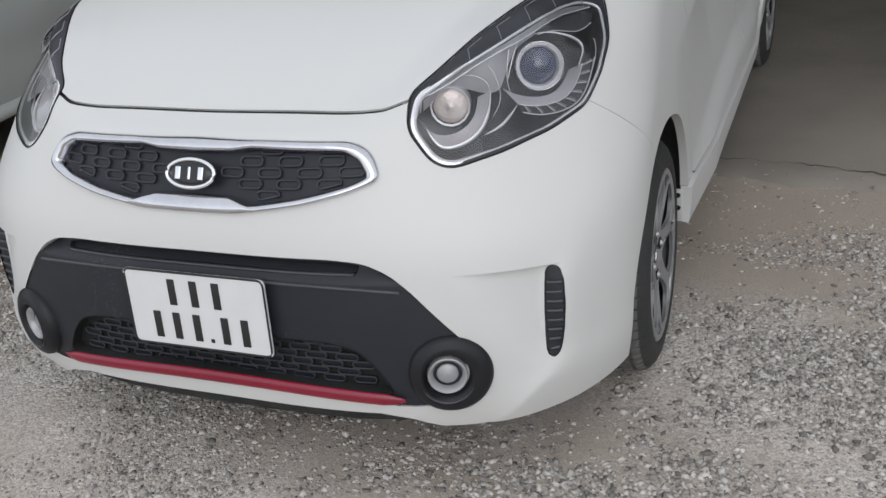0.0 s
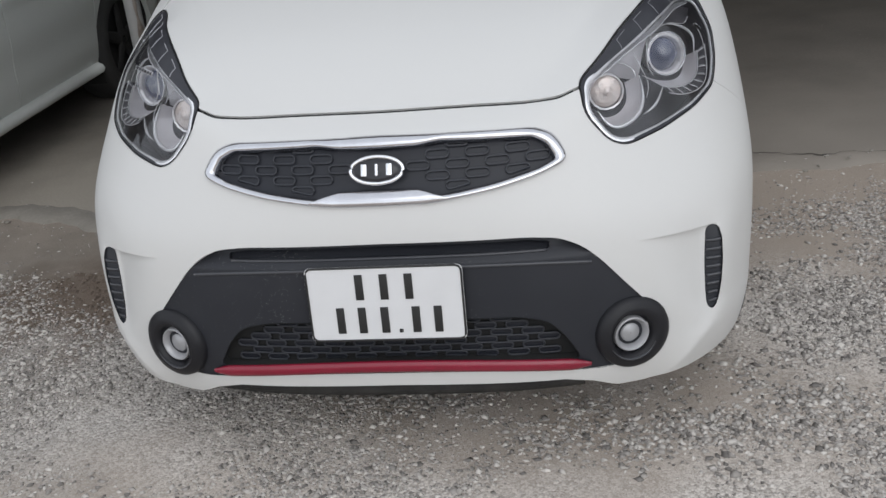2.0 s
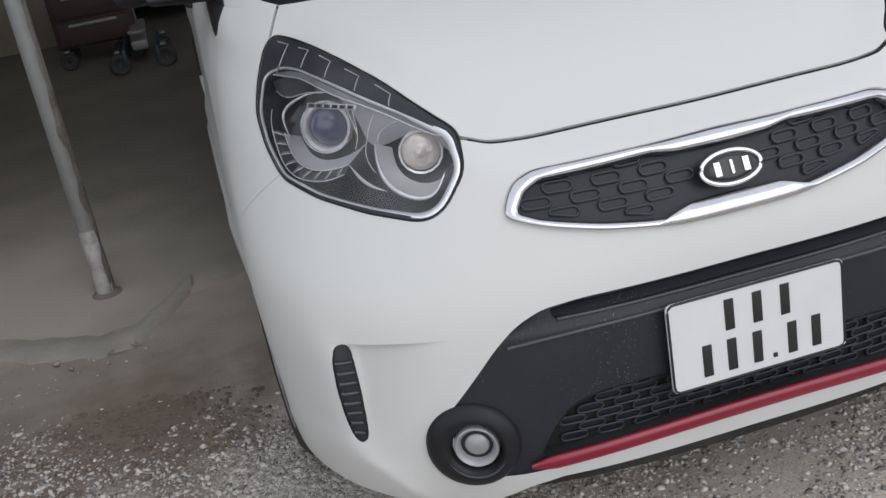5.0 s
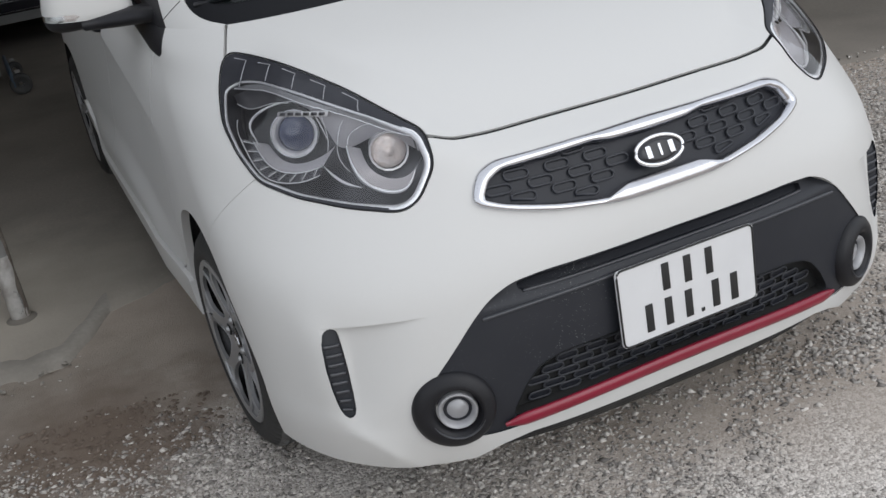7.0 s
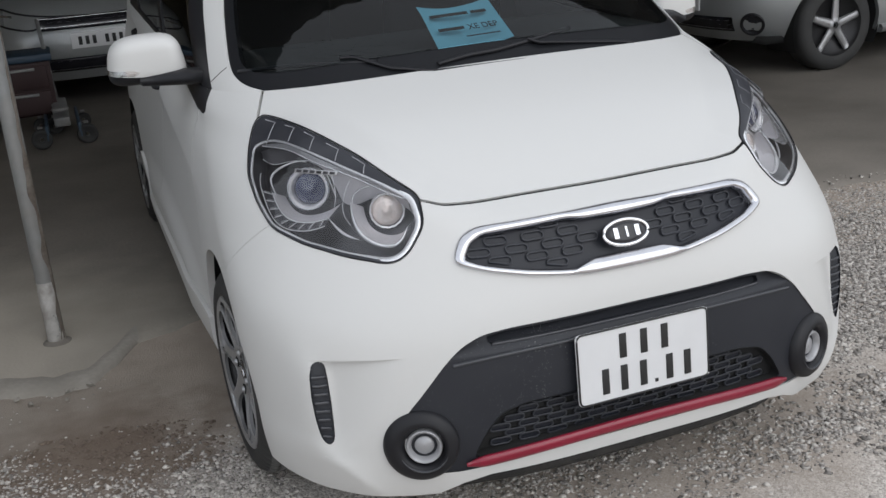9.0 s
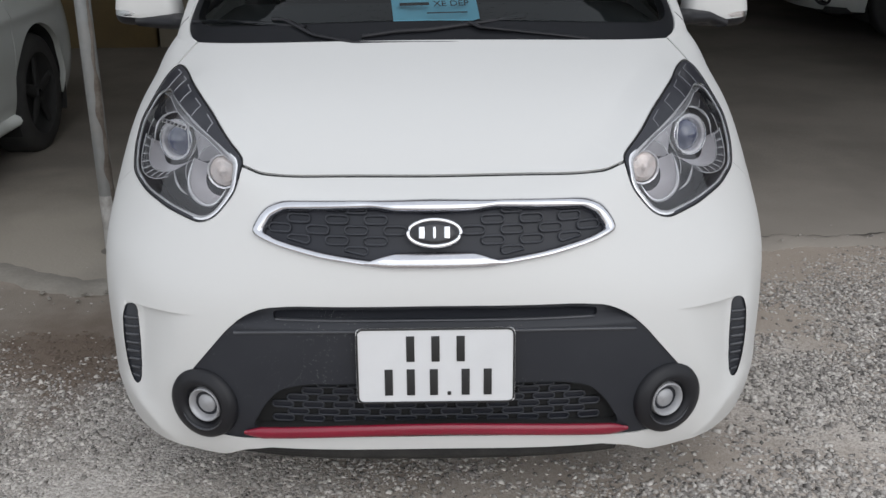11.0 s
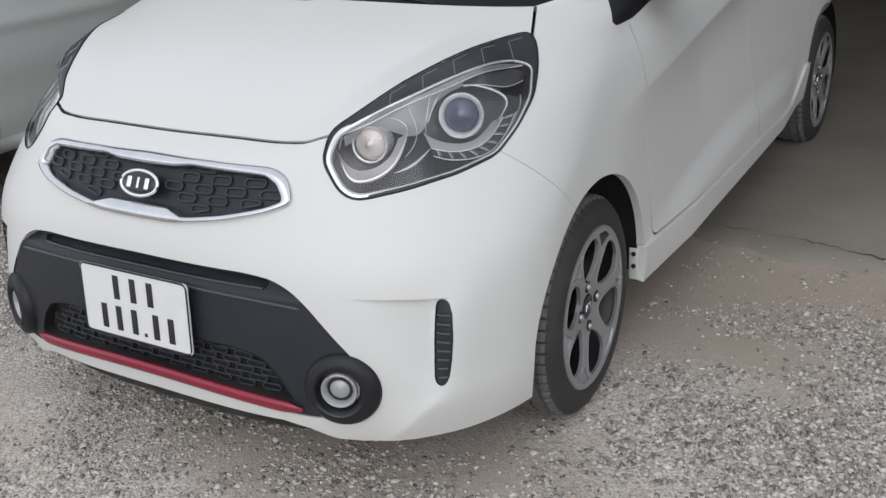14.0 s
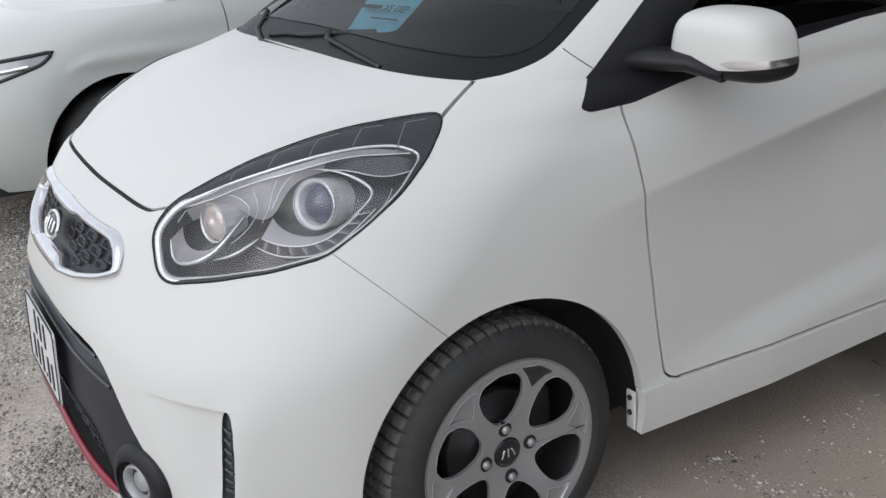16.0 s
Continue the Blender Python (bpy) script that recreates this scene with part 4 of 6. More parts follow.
    shelf_low = even([(-0.196, -0.040), (-0.125, -0.016), (-0.078, -0.034), (-0.034, -0.038), (0.006, 0.014), (0.070, 0.046)])
    shelf_high = even([(-0.200, -0.026), (-0.060, 0.018), (-0.005, 0.036), (0.050, 0.052), (0.080, 0.058)])
    both("inner_shelf", side, plate_between(inside(shelf_low, 0.050), inside(shelf_high, 0.020)), MAUVE, lens)
    pane_low = even([(0.070, 0.040), (0.115, 0.042), (0.170, 0.036), (0.222, 0.052)])
    pane_high = even([(0.075, 0.056), (0.120, 0.068), (0.170, 0.078), (0.226, 0.068)])
    both("rear_pane", side, plate_between(inside(pane_low, 0.034), inside(pane_high, 0.018)), DUSK, lens)
    both("pane_edge", side, tube(inside(pane_low, 0.033), 0.0012, 6), TRIM, lens)
    # thin bright lines of the lamp's inner mouldings
    for line in (((-0.060, 0.004), (-0.050, -0.030), (-0.062, -0.070), (-0.090, -0.098)), ((-0.012, 0.020), (-0.026, -0.020), (-0.036, -0.060)), ((0.196, 0.010), (0.186, -0.020), (0.150, -0.064), (0.098, -0.108))):
        both("moulding", side, tube(inside(even(line, 24), 0.020), 0.0009, 5), TRIM, lens)
    if side < 0:
        # clear strip sticker with dark marks on the lens
        at, n = on_lens(0.012, 0.008, 0.0012)
        frame_m = Matrix.Translation(at * (-1, 1, 1)) @ Matrix([Vector(-LAMP_A * (-1, 1, 1)), Vector(n * (-1, 1, 1)), Vector(LAMP_B * (-1, 1, 1))]).transposed().to_4x4()
        sticker = part("lens_sticker", box((0.112, 0.0006, 0.010), (0, 0, 0), m=frame_m), STICKER, lens, "small grey strip sticker on the lens")
        for j in range(6):
            part("sticker_mark", box((0.013, 0.0006, 0.006), (0, 0, 0), m=frame_m @ pose(-0.044 + 0.0176 * j, 0.0006, 0)), INK if j == 3 else HOUSING, sticker)
    # pale ribs in the brow, the right lamp's set duller for their weaker glints
    for k in range(5):
        a = -0.10 + 0.075 * k
        low_b = np.interp(a, [-0.212, -0.055, 0.05, 0.145, 0.23], [-0.018, 0.026, 0.058, 0.086, 0.07]) + 0.004
        top = brow_edge(a + 0.008) - 0.010
        line = [on_lens(a + 0.008 * t, low_b + (top - low_b) * t, -0.0008)[0] for t in np.linspace(0, 1, 5)]
        line += [on_lens(a + 0.008 + 0.036 * t, brow_edge(a + 0.008 + 0.036 * t) - 0.010, -0.0008)[0] for t in (0.2, 0.6, 1.0)]
        both("brow_rib", side, tube(line, 0.0013 if side < 0 else 0.0009, 5), RIB if side < 0 else BROW_RIB, lens)

# side skirts with their open front ends
for side in (1, -1):
    skirt = put("side_skirt", mesh("side_skirt", *shell.panel(("sill",), 0.03, shift=0.012, both=False, side=side)), PAINT, car, "white side skirt")
    part("skirt_bracket", box((0.026, 0.006, 0.09), (0.766 * side, 1.022, 0.262), 0.002), PAINT, skirt)
    for dz in (0.03, -0.005):
        v, f = lathe([(0.005, 0.0), (0.005, -0.003), (0.0005, -0.003)], 12)
        put("bracket_hole", mesh("bracket_hole", v * (1.3, 1, 1.3) + (0.767 * side, 1.018, 0.262 + dz), f), DARK, skirt)

# floor pan (unseen, added to block light from below) and wheel houses, all dark
part("floor_pan", box((1.30, 3.0, 0.02), (0, 1.9, 0.205)), DARK, car)
part("engine_bay", box((1.0, 0.5, 0.45), (0, 0.55, 0.45), 0.02), DARK, car)
for y in (HUB_Y, REAR_HUB_Y):
    for side in (1, -1):
        a = np.linspace(math.radians(-8), math.radians(180), 40)
        v = np.array([(x, y + r * math.cos(t), HUB_Z + r * math.sin(t)) for t in a for x, r in ((0.775, ARCH + 0.004), (0.77, ARCH + 0.02), (0.50, ARCH + 0.02), (0.48, 0.02))])
        f = [(i * 4 + j, i * 4 + 4 + j, i * 4 + 5 + j, i * 4 + 1 + j) for i in range(39) for j in range(3)]
        v, f = (v, f) if side > 0 else mirrored(v, f)
        put("wheel_arch_liner", mesh("wheel_arch_liner", v, f), LINER, car)


# wheels
def wheel_face():
    r, t = np.meshgrid(np.linspace(0.0, 0.200, 44), np.linspace(0, 2 * math.pi, 241), indexing="ij")
    dish = -0.010 - 0.018 * np.cos(np.clip(r / 0.16, 0, 1) * math.pi) * 0.5 + 0.004 * np.clip((r - 0.175) / 0.02, 0, 1)
    face = Shell(np.stack([dish, r * np.cos(t), r * np.sin(t)], -1), np.stack([r, t], -1))
    for k in range(6):
        a = math.radians(97 + 60 * k)
        big = rounded([(rr * math.cos(a + math.radians(d)), rr * math.sin(a + math.radians(d))) for rr, d in ((0.067, 0), (0.074, 12), (0.098, 20), (0.130, 22.5), (0.160, 20), (0.180, 12.5), (0.184, 0), (0.180, -12.5), (0.160, -20), (0.130, -22.5), (0.098, -20), (0.074, -12))], 0.010)
        face.cut(distance(face.p[:, 1:], big), "window")
        a += math.radians(30)
        small = rounded([(rr * math.cos(a + math.radians(d)), rr * math.sin(a + math.radians(d))) for rr, d in ((0.140, 0), (0.168, 8.0), (0.186, 14), (0.191, 0), (0.186, -14), (0.168, -8.0))], 0.004)
        face.cut(distance(face.p[:, 1:], small), f"pocket_{k}")
    return face


def machined_edge():
    """Bright turned edges round the wheel's openings."""
    face = FACE
    pieces = []
    chosen = [f for f, t in zip(face.faces, face.tags) if t == "rest"]
    count = collections.Counter(tuple(sorted(e)) for f in chosen for e in zip(f, f[1:] + f[:1]))
    for i, j in (e for e, c in count.items() if c == 1):
        p, q = face.p[i], face.p[j]
        if 0.03 < math.hypot(*p[1:]) < 0.197 and np.linalg.norm(p - q) > 1e-5:
            pieces.append(tube([p + (0.0006, 0, 0), q + (0.0006, 0, 0)], 0.0012, 4))
    return joined(pieces)


FACE = wheel_face()
EDGE = machined_edge()


def tyre():
    """Tyre with rounded shoulders, three grooves round it and cross cuts in the tread."""
    prof = [(0.200, -0.002), (0.206, 0.003), (0.218, 0.006), (0.240, 0.002), (0.256, -0.006), (0.2665, -0.016), (0.2720, -0.028)]
    for x in (0.045, 0.088, 0.131):
        prof += [(0.2742, -x + 0.006), (0.2680, -x + 0.0045), (0.2680, -x - 0.0045), (0.2742, -x - 0.006)]
    prof += [(0.2720, -0.148), (0.2665, -0.160), (0.256, -0.170), (0.240, -0.178), (0.215, -0.180), (0.19, -0.174)]
    steps = 420
    prof = [(r, x * 0.86 if x < -0.02 else x) for r, x in prof]
    v, f = lathe(prof, steps, "x")
    v = v.reshape(steps, len(prof), 3)
    for i in range(steps):
        if i % 7 < 2:
            for j in (5, 6, 7, 10, 11, 14, 15, 18, 19, 20):
                v[i, j, 1:] *= 0.978 if 5 < j < 20 else 0.988
    return v.reshape(-1, 3), [q[::-1] for q in f]


TYRE = tyre()
WHEEL_X = 0.785


def wheel(side, y, steer=0.0):
    m = np.array((0.0, 0.0, 0.0))

    def add(name, vf, mat, parent, label="", normals=None):
        v, f = vf if side > 0 else mirrored(*vf)
        return put(name, mesh(name, v + m, f, normals), mat, parent, label)

    p, fs, n = FACE.panel(("rest",), 0.009, both=False, side=side)
    p = p * (side, 1, 1)
    fs = fs if side > 0 else [q[::-1] for q in fs]
    w = add("wheel", (p, fs), ALLOY, car, "six-spoke grey alloy wheel", n)
    w.matrix_basis = pose(WHEEL_X * side, y, HUB_Z - 0.0035, 0, 0, steer)
    p, fs, n2 = FACE.panel(("rest",), 0.035, shift=-0.005, both=False)
    for k in range(6):
        p, fs, _ = FACE.panel((f"pocket_{k}",), 0, both=False, move=lambda q: np.tile((-0.004, 0.0, 0.0), (len(q), 1)), wall=True)
        add("pocket_floor", (p, fs), ALLOY, w)
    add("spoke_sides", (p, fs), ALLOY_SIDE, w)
    add("machined_edge", EDGE, SATIN, w)
    rubber = add("tyre", TYRE, RUBBER, w, "black road tyre with dusty tread")
    rubber.data.materials.append(TREAD)
    rows = len(TYRE[0]) // 420 - 1
    for k, face in enumerate(rubber.data.polygons):
        # floors of the cross cuts take darker rubber: groove shade put into the colour
        across = 5 <= k % rows <= 18
        face.material_index = 1 if across and k // rows % 7 != 0 else 0
        face.use_smooth = not across
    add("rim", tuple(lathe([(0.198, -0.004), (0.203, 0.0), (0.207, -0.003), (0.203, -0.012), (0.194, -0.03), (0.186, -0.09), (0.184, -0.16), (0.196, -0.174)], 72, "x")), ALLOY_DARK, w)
    add("rim_lip", tuple(lathe([(0.196, -0.007), (0.199, -0.003), (0.203, 0.001), (0.207, -0.002)], 72, "x")), ALLOY, w)
    add("brake_disc", tuple(lathe([(0.122, -0.070), (0.118, -0.058), (0.116, -0.056), (0.075, -0.056), (0.073, -0.050), (0.03, -0.048), (0.0005, -0.048)], 48, "x")), ALLOY_DARK, w, "dark brake disc")
    part("brake_caliper", box((0.05, 0.09, 0.12), tuple(m + (-0.075 * side, 0.095, 0.03)), 0.012), ALLOY_DARK, w)
    add("hub_backing", tuple(lathe([(0.176, -0.10), (0.10, -0.11), (0.0005, -0.11)], 40, "x")), DARK, w)
    add("centre_cap", tuple(lathe([(0.033, -0.034), (0.033, -0.018), (0.0305, -0.0155), (0.018, -0.0145), (0.0005, -0.014)], 32, "x")), GLOSS_BLACK, w, "black wheel centre cap")
    add("cap_ring", tuple(tube([(-0.0165, 0.0265 * math.cos(a), 0.0265 * math.sin(a)) for a in np.linspace(0, 2 * math.pi, 28, endpoint=False)], 0.0014, 6, True)), SATIN, w)
    for k, (dy, tall) in enumerate(((-0.012, 0.020), (0.0, 0.020), (0.012, 0.020))):
        part("cap_bar", box((0.003, 0.004, tall), (0, 0, 0), 0.001, m=pose(-0.0135 * side, dy, 0, 24 * (k - 1))), CHROME, w)
    for k in range(4):
        a = math.radians(5 + 90 * k)
        v, f = lathe([(0.0155, -0.03), (0.0155, -0.0130), (0.0130, -0.0118), (0.0005, -0.0130)], 14, "x")
        v2, f2 = lathe([(0.0095, -0.03), (0.0095, -0.0085), (0.007, -0.005), (0.0005, -0.004)], 6, "x")
        off = (0.0, 0.055 * math.cos(a), 0.055 * math.sin(a))
        add("wheel_nut_seat", (v + off, f), DARK, w)
        add("wheel_nut", (v2 + off, f2), ALLOY, w)


for side in (1, -1):
    for y in (HUB_Y, REAR_HUB_Y):
        wheel(side, y, 2.5 if y == HUB_Y else 0.0)


# ---- greenhouse: cowl, windscreen, pillars, roof ----
def cabin(u, h):
    base = body(u, np.full_like(u, 10.0))
    q = np.where(u < 1, np.sin(np.clip(u, 0, 1) * math.pi / 2), np.where(u < 2, 1.0, np.cos((u - 2) * math.pi / 2)))
    s = np.clip(u - 1, 0, 1)
    x = np.where(u < 2, 0.56 - 0.03 * s, 0.53) * q
    y = np.where(u < 1, 1.48 + 0.30 * (1 - np.sqrt(np.maximum(0, 1 - q ** 3))), np.where(u < 2, 1.78 + 1.30 * s, 3.08 + 0.16 * np.sqrt(np.maximum(0, 1 - q ** 4))))
    z = 1.430 - 0.03 * q ** 2 + 0.02 * np.sin(s * math.pi)
    top = np.stack([x, y, z], -1)
    side = np.clip(h, 0, 1)[..., None]
    over = np.clip(h - 1, 0, 1)[..., None]
    p = base + (top - base) * side + np.stack([0.045 * np.sin(side[..., 0] * math.pi) * np.clip(q, 0, 1) ** 3, 0 * x, 0.022 * np.sin(side[..., 0] * math.pi) * (1 - q ** 4)], -1)
    middle = np.stack([0 * x, np.clip(y, 1.7, 2.9), 0 * x + 1.485], -1)
    p = p + (middle - p) * over
    p[..., 2] += 0.03 * np.sin(over[..., 0] * math.pi / 2) * (1 - over[..., 0])
    return p


gu, gh = np.meshgrid(np.concatenate([np.linspace(0, 1, 81), 1 + np.linspace(0, 1, 61)[1:], 2 + np.linspace(0, 1, 21)[1:]]), np.concatenate([np.linspace(0, 1, 49), 1 + np.linspace(0, 1, 9)[1:]]), indexing="ij")
top = Shell(cabin(gu, gh), np.stack([gu, gh], -1))
u0, h0 = top.c.T
top.cut(distance(top.c, rounded([(-0.5, -0.05), (0.56, -0.05), (0.635, 0.0), (0.702, 0.026), (0.742, 0.076), (0.743, 0.136), (0.726, 0.272), (0.69, 0.6), (0.65, 0.95), (-0.5, 0.97)], 0.03)), "screen_area")
top.cut(distance(top.c, rounded([(-0.5, 0.09), (0.60, 0.075), (0.67, 0.09), (0.695, 0.13), (0.68, 0.3), (0.62, 0.90), (-0.5, 0.93)], 0.03)), "screen", ("screen_area",))
top.cut(distance(top.c, rounded([(0.885, -0.05), (1.12, -0.05), (1.93, -0.05), (1.96, 0.12), (1.90, 0.90), (1.02, 0.94), (0.83, 0.90), (0.80, 0.55), (0.826, 0.274), (0.849, 0.154), (0.873, 0.038)], 0.02)), "side_area")
top.cut(distance(top.c, rounded([(1.03, 0.03), (1.36, 0.03), (1.36, 0.86), (0.95, 0.86), (0.90, 0.6)], 0.03)), "side_glass", ("side_area",))
top.cut(distance(top.c, rounded([(1.40, 0.03), (1.78, 0.05), (1.75, 0.85), (1.40, 0.86)], 0.03)), "back_glass", ("side_area",))
top.cut(distance(top.c, rounded([(2.15, 0.15), (3.2, 0.15), (3.2, 0.85), (2.2, 0.85)], 0.05)), "rear_glass")
put("roof_shell", mesh("roof_shell", *top.panel(("rest",), 0.02)), PAINT, car)
put("cowl", mesh("cowl", *top.panel(("screen_area",), 0.02, shift=-0.004)), COWL, car, "black cowl panel below the windscreen")
screen = put("windscreen", mesh("windscreen", *top.panel(("screen",), 0, shift=-0.002)), GLASS, car, "tinted windscreen")
screen.visible_shadow = False
for side in (1, -1):
    put("window_frame", mesh("window_frame", *top.panel(("side_area",), 0.012, shift=-0.002, both=False, side=side)), BLACK, car, "black window frame and mirror corner")
    put("front_side_window", mesh("front_side_window", *top.panel(("side_glass",), 0, shift=-0.006, both=False, side=side)), SIDE_GLASS, car, "dark side window")
    put("rear_side_window", mesh("rear_side_window", *top.panel(("back_glass",), 0, shift=-0.006, both=False, side=side)), SIDE_GLASS, car, "dark side window")
    # joint between fender and windscreen pillar
    t = np.linspace(0, 1, 12)
    both("pillar_joint", side, tube(cabin(0.757 + 0.113 * t, 0.112 - 0.074 * t) * 1.0, 0.0011, 5), DARK, car)
put("rear_window", mesh("rear_window", *top.panel(("rear_glass",), 0, shift=-0.004)), SIDE_GLASS, car)
# inside: dashboard and two front seats
part("dashboard", box((1.24, 0.50, 0.16), (0, 1.12, 0.93), 0.04), DARK, car)
for x in (-0.34, 0.34):
    part("front_seat", box((0.46, 0.14, 0.62), (x, 2.0, 0.95), 0.05, m=pose(0, 0, 0, 14)), DARK, car)
part("cabin_floor", box((1.3, 2.4, 0.04), (0, 2.05, 0.5)), DARK, car)

# wipers
for arm, blade in (
        (((0.148, 0.632, 0.996), (0.044, 0.632, 0.999), (-0.19, 0.634, 1.000), (-0.299, 0.667, 1.016), (-0.375, 0.727, 1.046), (-0.41, 0.737, 1.046)), ((-0.645, 0.872, 1.022), (-0.541, 0.790, 1.032), (-0.474, 0.750, 1.034), (-0.32, 0.700, 1.030))),
        (((0.398, 0.664, 1.000), (0.316, 0.664, 1.010), (0.19, 0.672, 1.023), (0.12, 0.676, 1.030), (0.094, 0.692, 1.041)), ((-0.178, 0.653, 1.011), (-0.091, 0.667, 1.021), (-0.007, 0.672, 1.024), (0.094, 0.690, 1.034), (0.24, 0.735, 1.047)))):
    wiper = put("wiper", mesh("wiper", *tube(resample(arm, 0.015, False) + (0, 0.022, -0.005), 0.0085, 6, flat=0.5)), BLACK, car, "black windscreen wiper")
    put("wiper_blade", mesh("wiper_blade", *tube(resample(blade, 0.015, False) + (0, 0.022, -0.004), 0.006, 6)), BLACK, wiper)

# mirrors
def mirror_body(side):
    drop = 0.020 if side > 0 else 0.0
    c = np.array((0.845, 1.183, 1.036 - drop))
    t, s = np.meshgrid(np.linspace(-math.pi / 2, math.pi / 2, 25), np.linspace(0, 2 * math.pi, 49), indexing="ij")

    def power(a, e):
        return np.sign(a) * np.abs(a) ** e

    x = 0.101 * power(np.cos(s) * np.cos(t), 0.46)
    y = 0.075 * power(np.sin(s) * np.cos(t), 0.8)
    z = 0.068 * power(np.sin(t), 0.5)
    x = x * (1 - 0.10 * z / 0.06)
    z = z * (1 - np.where(x > 0, 0.22, 0.10) * (x / 0.106) ** 2 * (z > 0)) - 0.006 * x / 0.112
    y = np.where(y > 0, np.minimum(y, 0.035), y) + 0.28 * (x + 0.106)
    p = np.stack([x, y, z], -1) + c
    sh = Shell(p.transpose(1, 0, 2), np.stack([s.T, t.T], -1))
    q = sh.p - c
    sh.cut(q[:, 2] + 0.041 - 0.06 * q[:, 0], "low")
    sh.cut(np.where(q[:, 1].size > 0, distance(np.stack([(sh.p - c)[:, 0], (sh.p - c)[:, 2]], -1), rounded([(-0.005, -0.037), (0.02, -0.023), (0.12, -0.013), (0.12, -0.036)], 0.006)), 1), "signal")
    m = put("mirror", mesh("mirror", *sh.panel(("rest",), 0.004, both=False, side=side)), PAINT, car, "white door mirror with black base")
    put("mirror_base", mesh("mirror_base", *sh.panel(("low",), 0.0, both=False, side=side, shift=-0.002)), BLACK, m)
    put("mirror_signal", mesh("mirror_signal", *sh.panel(("signal",), 0.003, both=False, side=side, shift=-0.001)), CHROME, m, "clear side repeater")
    arm = tube([(0.69, 1.10, 0.990), (0.74, 1.125, 0.988), (0.80, 1.155, 0.986), (0.86, 1.178, 0.985 - drop)], np.array((0.056, 0.050, 0.045, 0.037)), 12, flat=0.46)
    both("mirror_arm", side, arm, BLACK, m)


for side in (1, -1):
    mirror_body(side)
    # door handles
    for y in (1.90, 2.74):
        z = 0.876 + (y - 1.90) * 0.06
        h, n = on(tree, (3, y, z), (-1, 0, 0))
        pts = [(h[0] + dx, y + dy, z + 0.22 * dy) for dy, dx in ((-0.095, -0.004), (-0.08, 0.018), (0.0, 0.024), (0.08, 0.018), (0.095, -0.004))]
        both("door_handle", side, tube(resample(pts, 0.01, False), 0.0112, 8, flat=0.8), BLACK, car, "black door handle")

# number plate: white, dark rim, plain bars for the characters
outline = rounded([(-0.165, -0.0825), (0.165, -0.0825), (0.165, 0.0825), (-0.165, 0.0825)], 0.013)
bm = bmesh.new()
front, back = ([bm.verts.new((x, y, z)) for x, z in outline] for y in (-0.002, 0.002))
bm.faces.new(front)
bm.faces.new(back[::-1])
for i in range(len(outline)):
    bm.faces.new((front[i - 1], back[i - 1], back[i], front[i]))
plate = part("number_plate", bm, PLATE, car, "white two-line number plate", smooth=False)
plate.matrix_basis = pose(0, -0.010, 0.434, -4.5)
rim = tube([(x, -0.002, z) for x, z in resample(outline * 0.985, 0.008)], 0.0024, 6, True)
put("plate_rim", mesh("plate_rim", *rim), INK, plate)
for row, z, h, cells in ((0, 0.038, 0.056, (-0.052, 0.0, 0.052)), (1, -0.036, 0.058, (-0.098, -0.052, -0.004, 0.062, 0.108))):
    for x in cells:
        part("plate_bar", box((0.017, 0.003, h), (x, -0.0025, z), 0.001), INK, plate)
part("plate_dot", box((0.008, 0.003, 0.008), (0.028, -0.0025, -0.061), 0.001), INK, plate)

# blue note on the dashboard
gx, gz = np.meshgrid(np.linspace(-0.115, 0.115, 25), np.linspace(-0.085, 0.085, 17), indexing="ij")
curl = -0.020 * (gx / 0.115) ** 2 + 0.022 * np.clip((-gx - 0.02) / 0.095, 0, 1) ** 2 * np.clip((0.05 - gz) / 0.13, 0, 1)
bm = bmesh.new()
sheet = [[[bm.verts.new((gx[i, j], curl[i, j] + d + 0.018, gz[i, j])) for j in range(17)] for i in range(25)] for d in (0.0, 0.0008)]
for layer, turn in ((sheet[0], 1), (sheet[1], -1)):
    for i in range(24):
        for j in range(16):
            bm.faces.new((layer[i][j], layer[i + 1][j], layer[i + 1][j + 1], layer[i][j + 1])[::turn])
note = part("paper_note", bm, PAPER, None)
tagged(note, "light blue handwritten paper note behind the windscreen", "paper note")
note.matrix_basis = pose(0.004, 0.925, 1.070, -55, 0, 8)
for k, (x, w, z) in enumerate(((-0.035, 0.12, 0.035), (0.06, 0.05, 0.035), (-0.055, 0.08, -0.022))):
    part("written_bar", box((w, 0.001, 0.011), (x, -0.0018, z)), INK, note)
part("underline", box((0.11, 0.001, 0.004), (0.03, -0.0018, -0.058)), INK, note)
words = bpy.data.curves.new("words", "FONT")
words.body, words.size, words.extrude = "XE DEP", 0.030, 0.0004
words.materials.append(INK)
writing = new("handwriting", words)
writing.parent = note
writing.matrix_basis = pose(-0.004, -0.0022, -0.033, 90, 0, 0)


# ---- ground ----

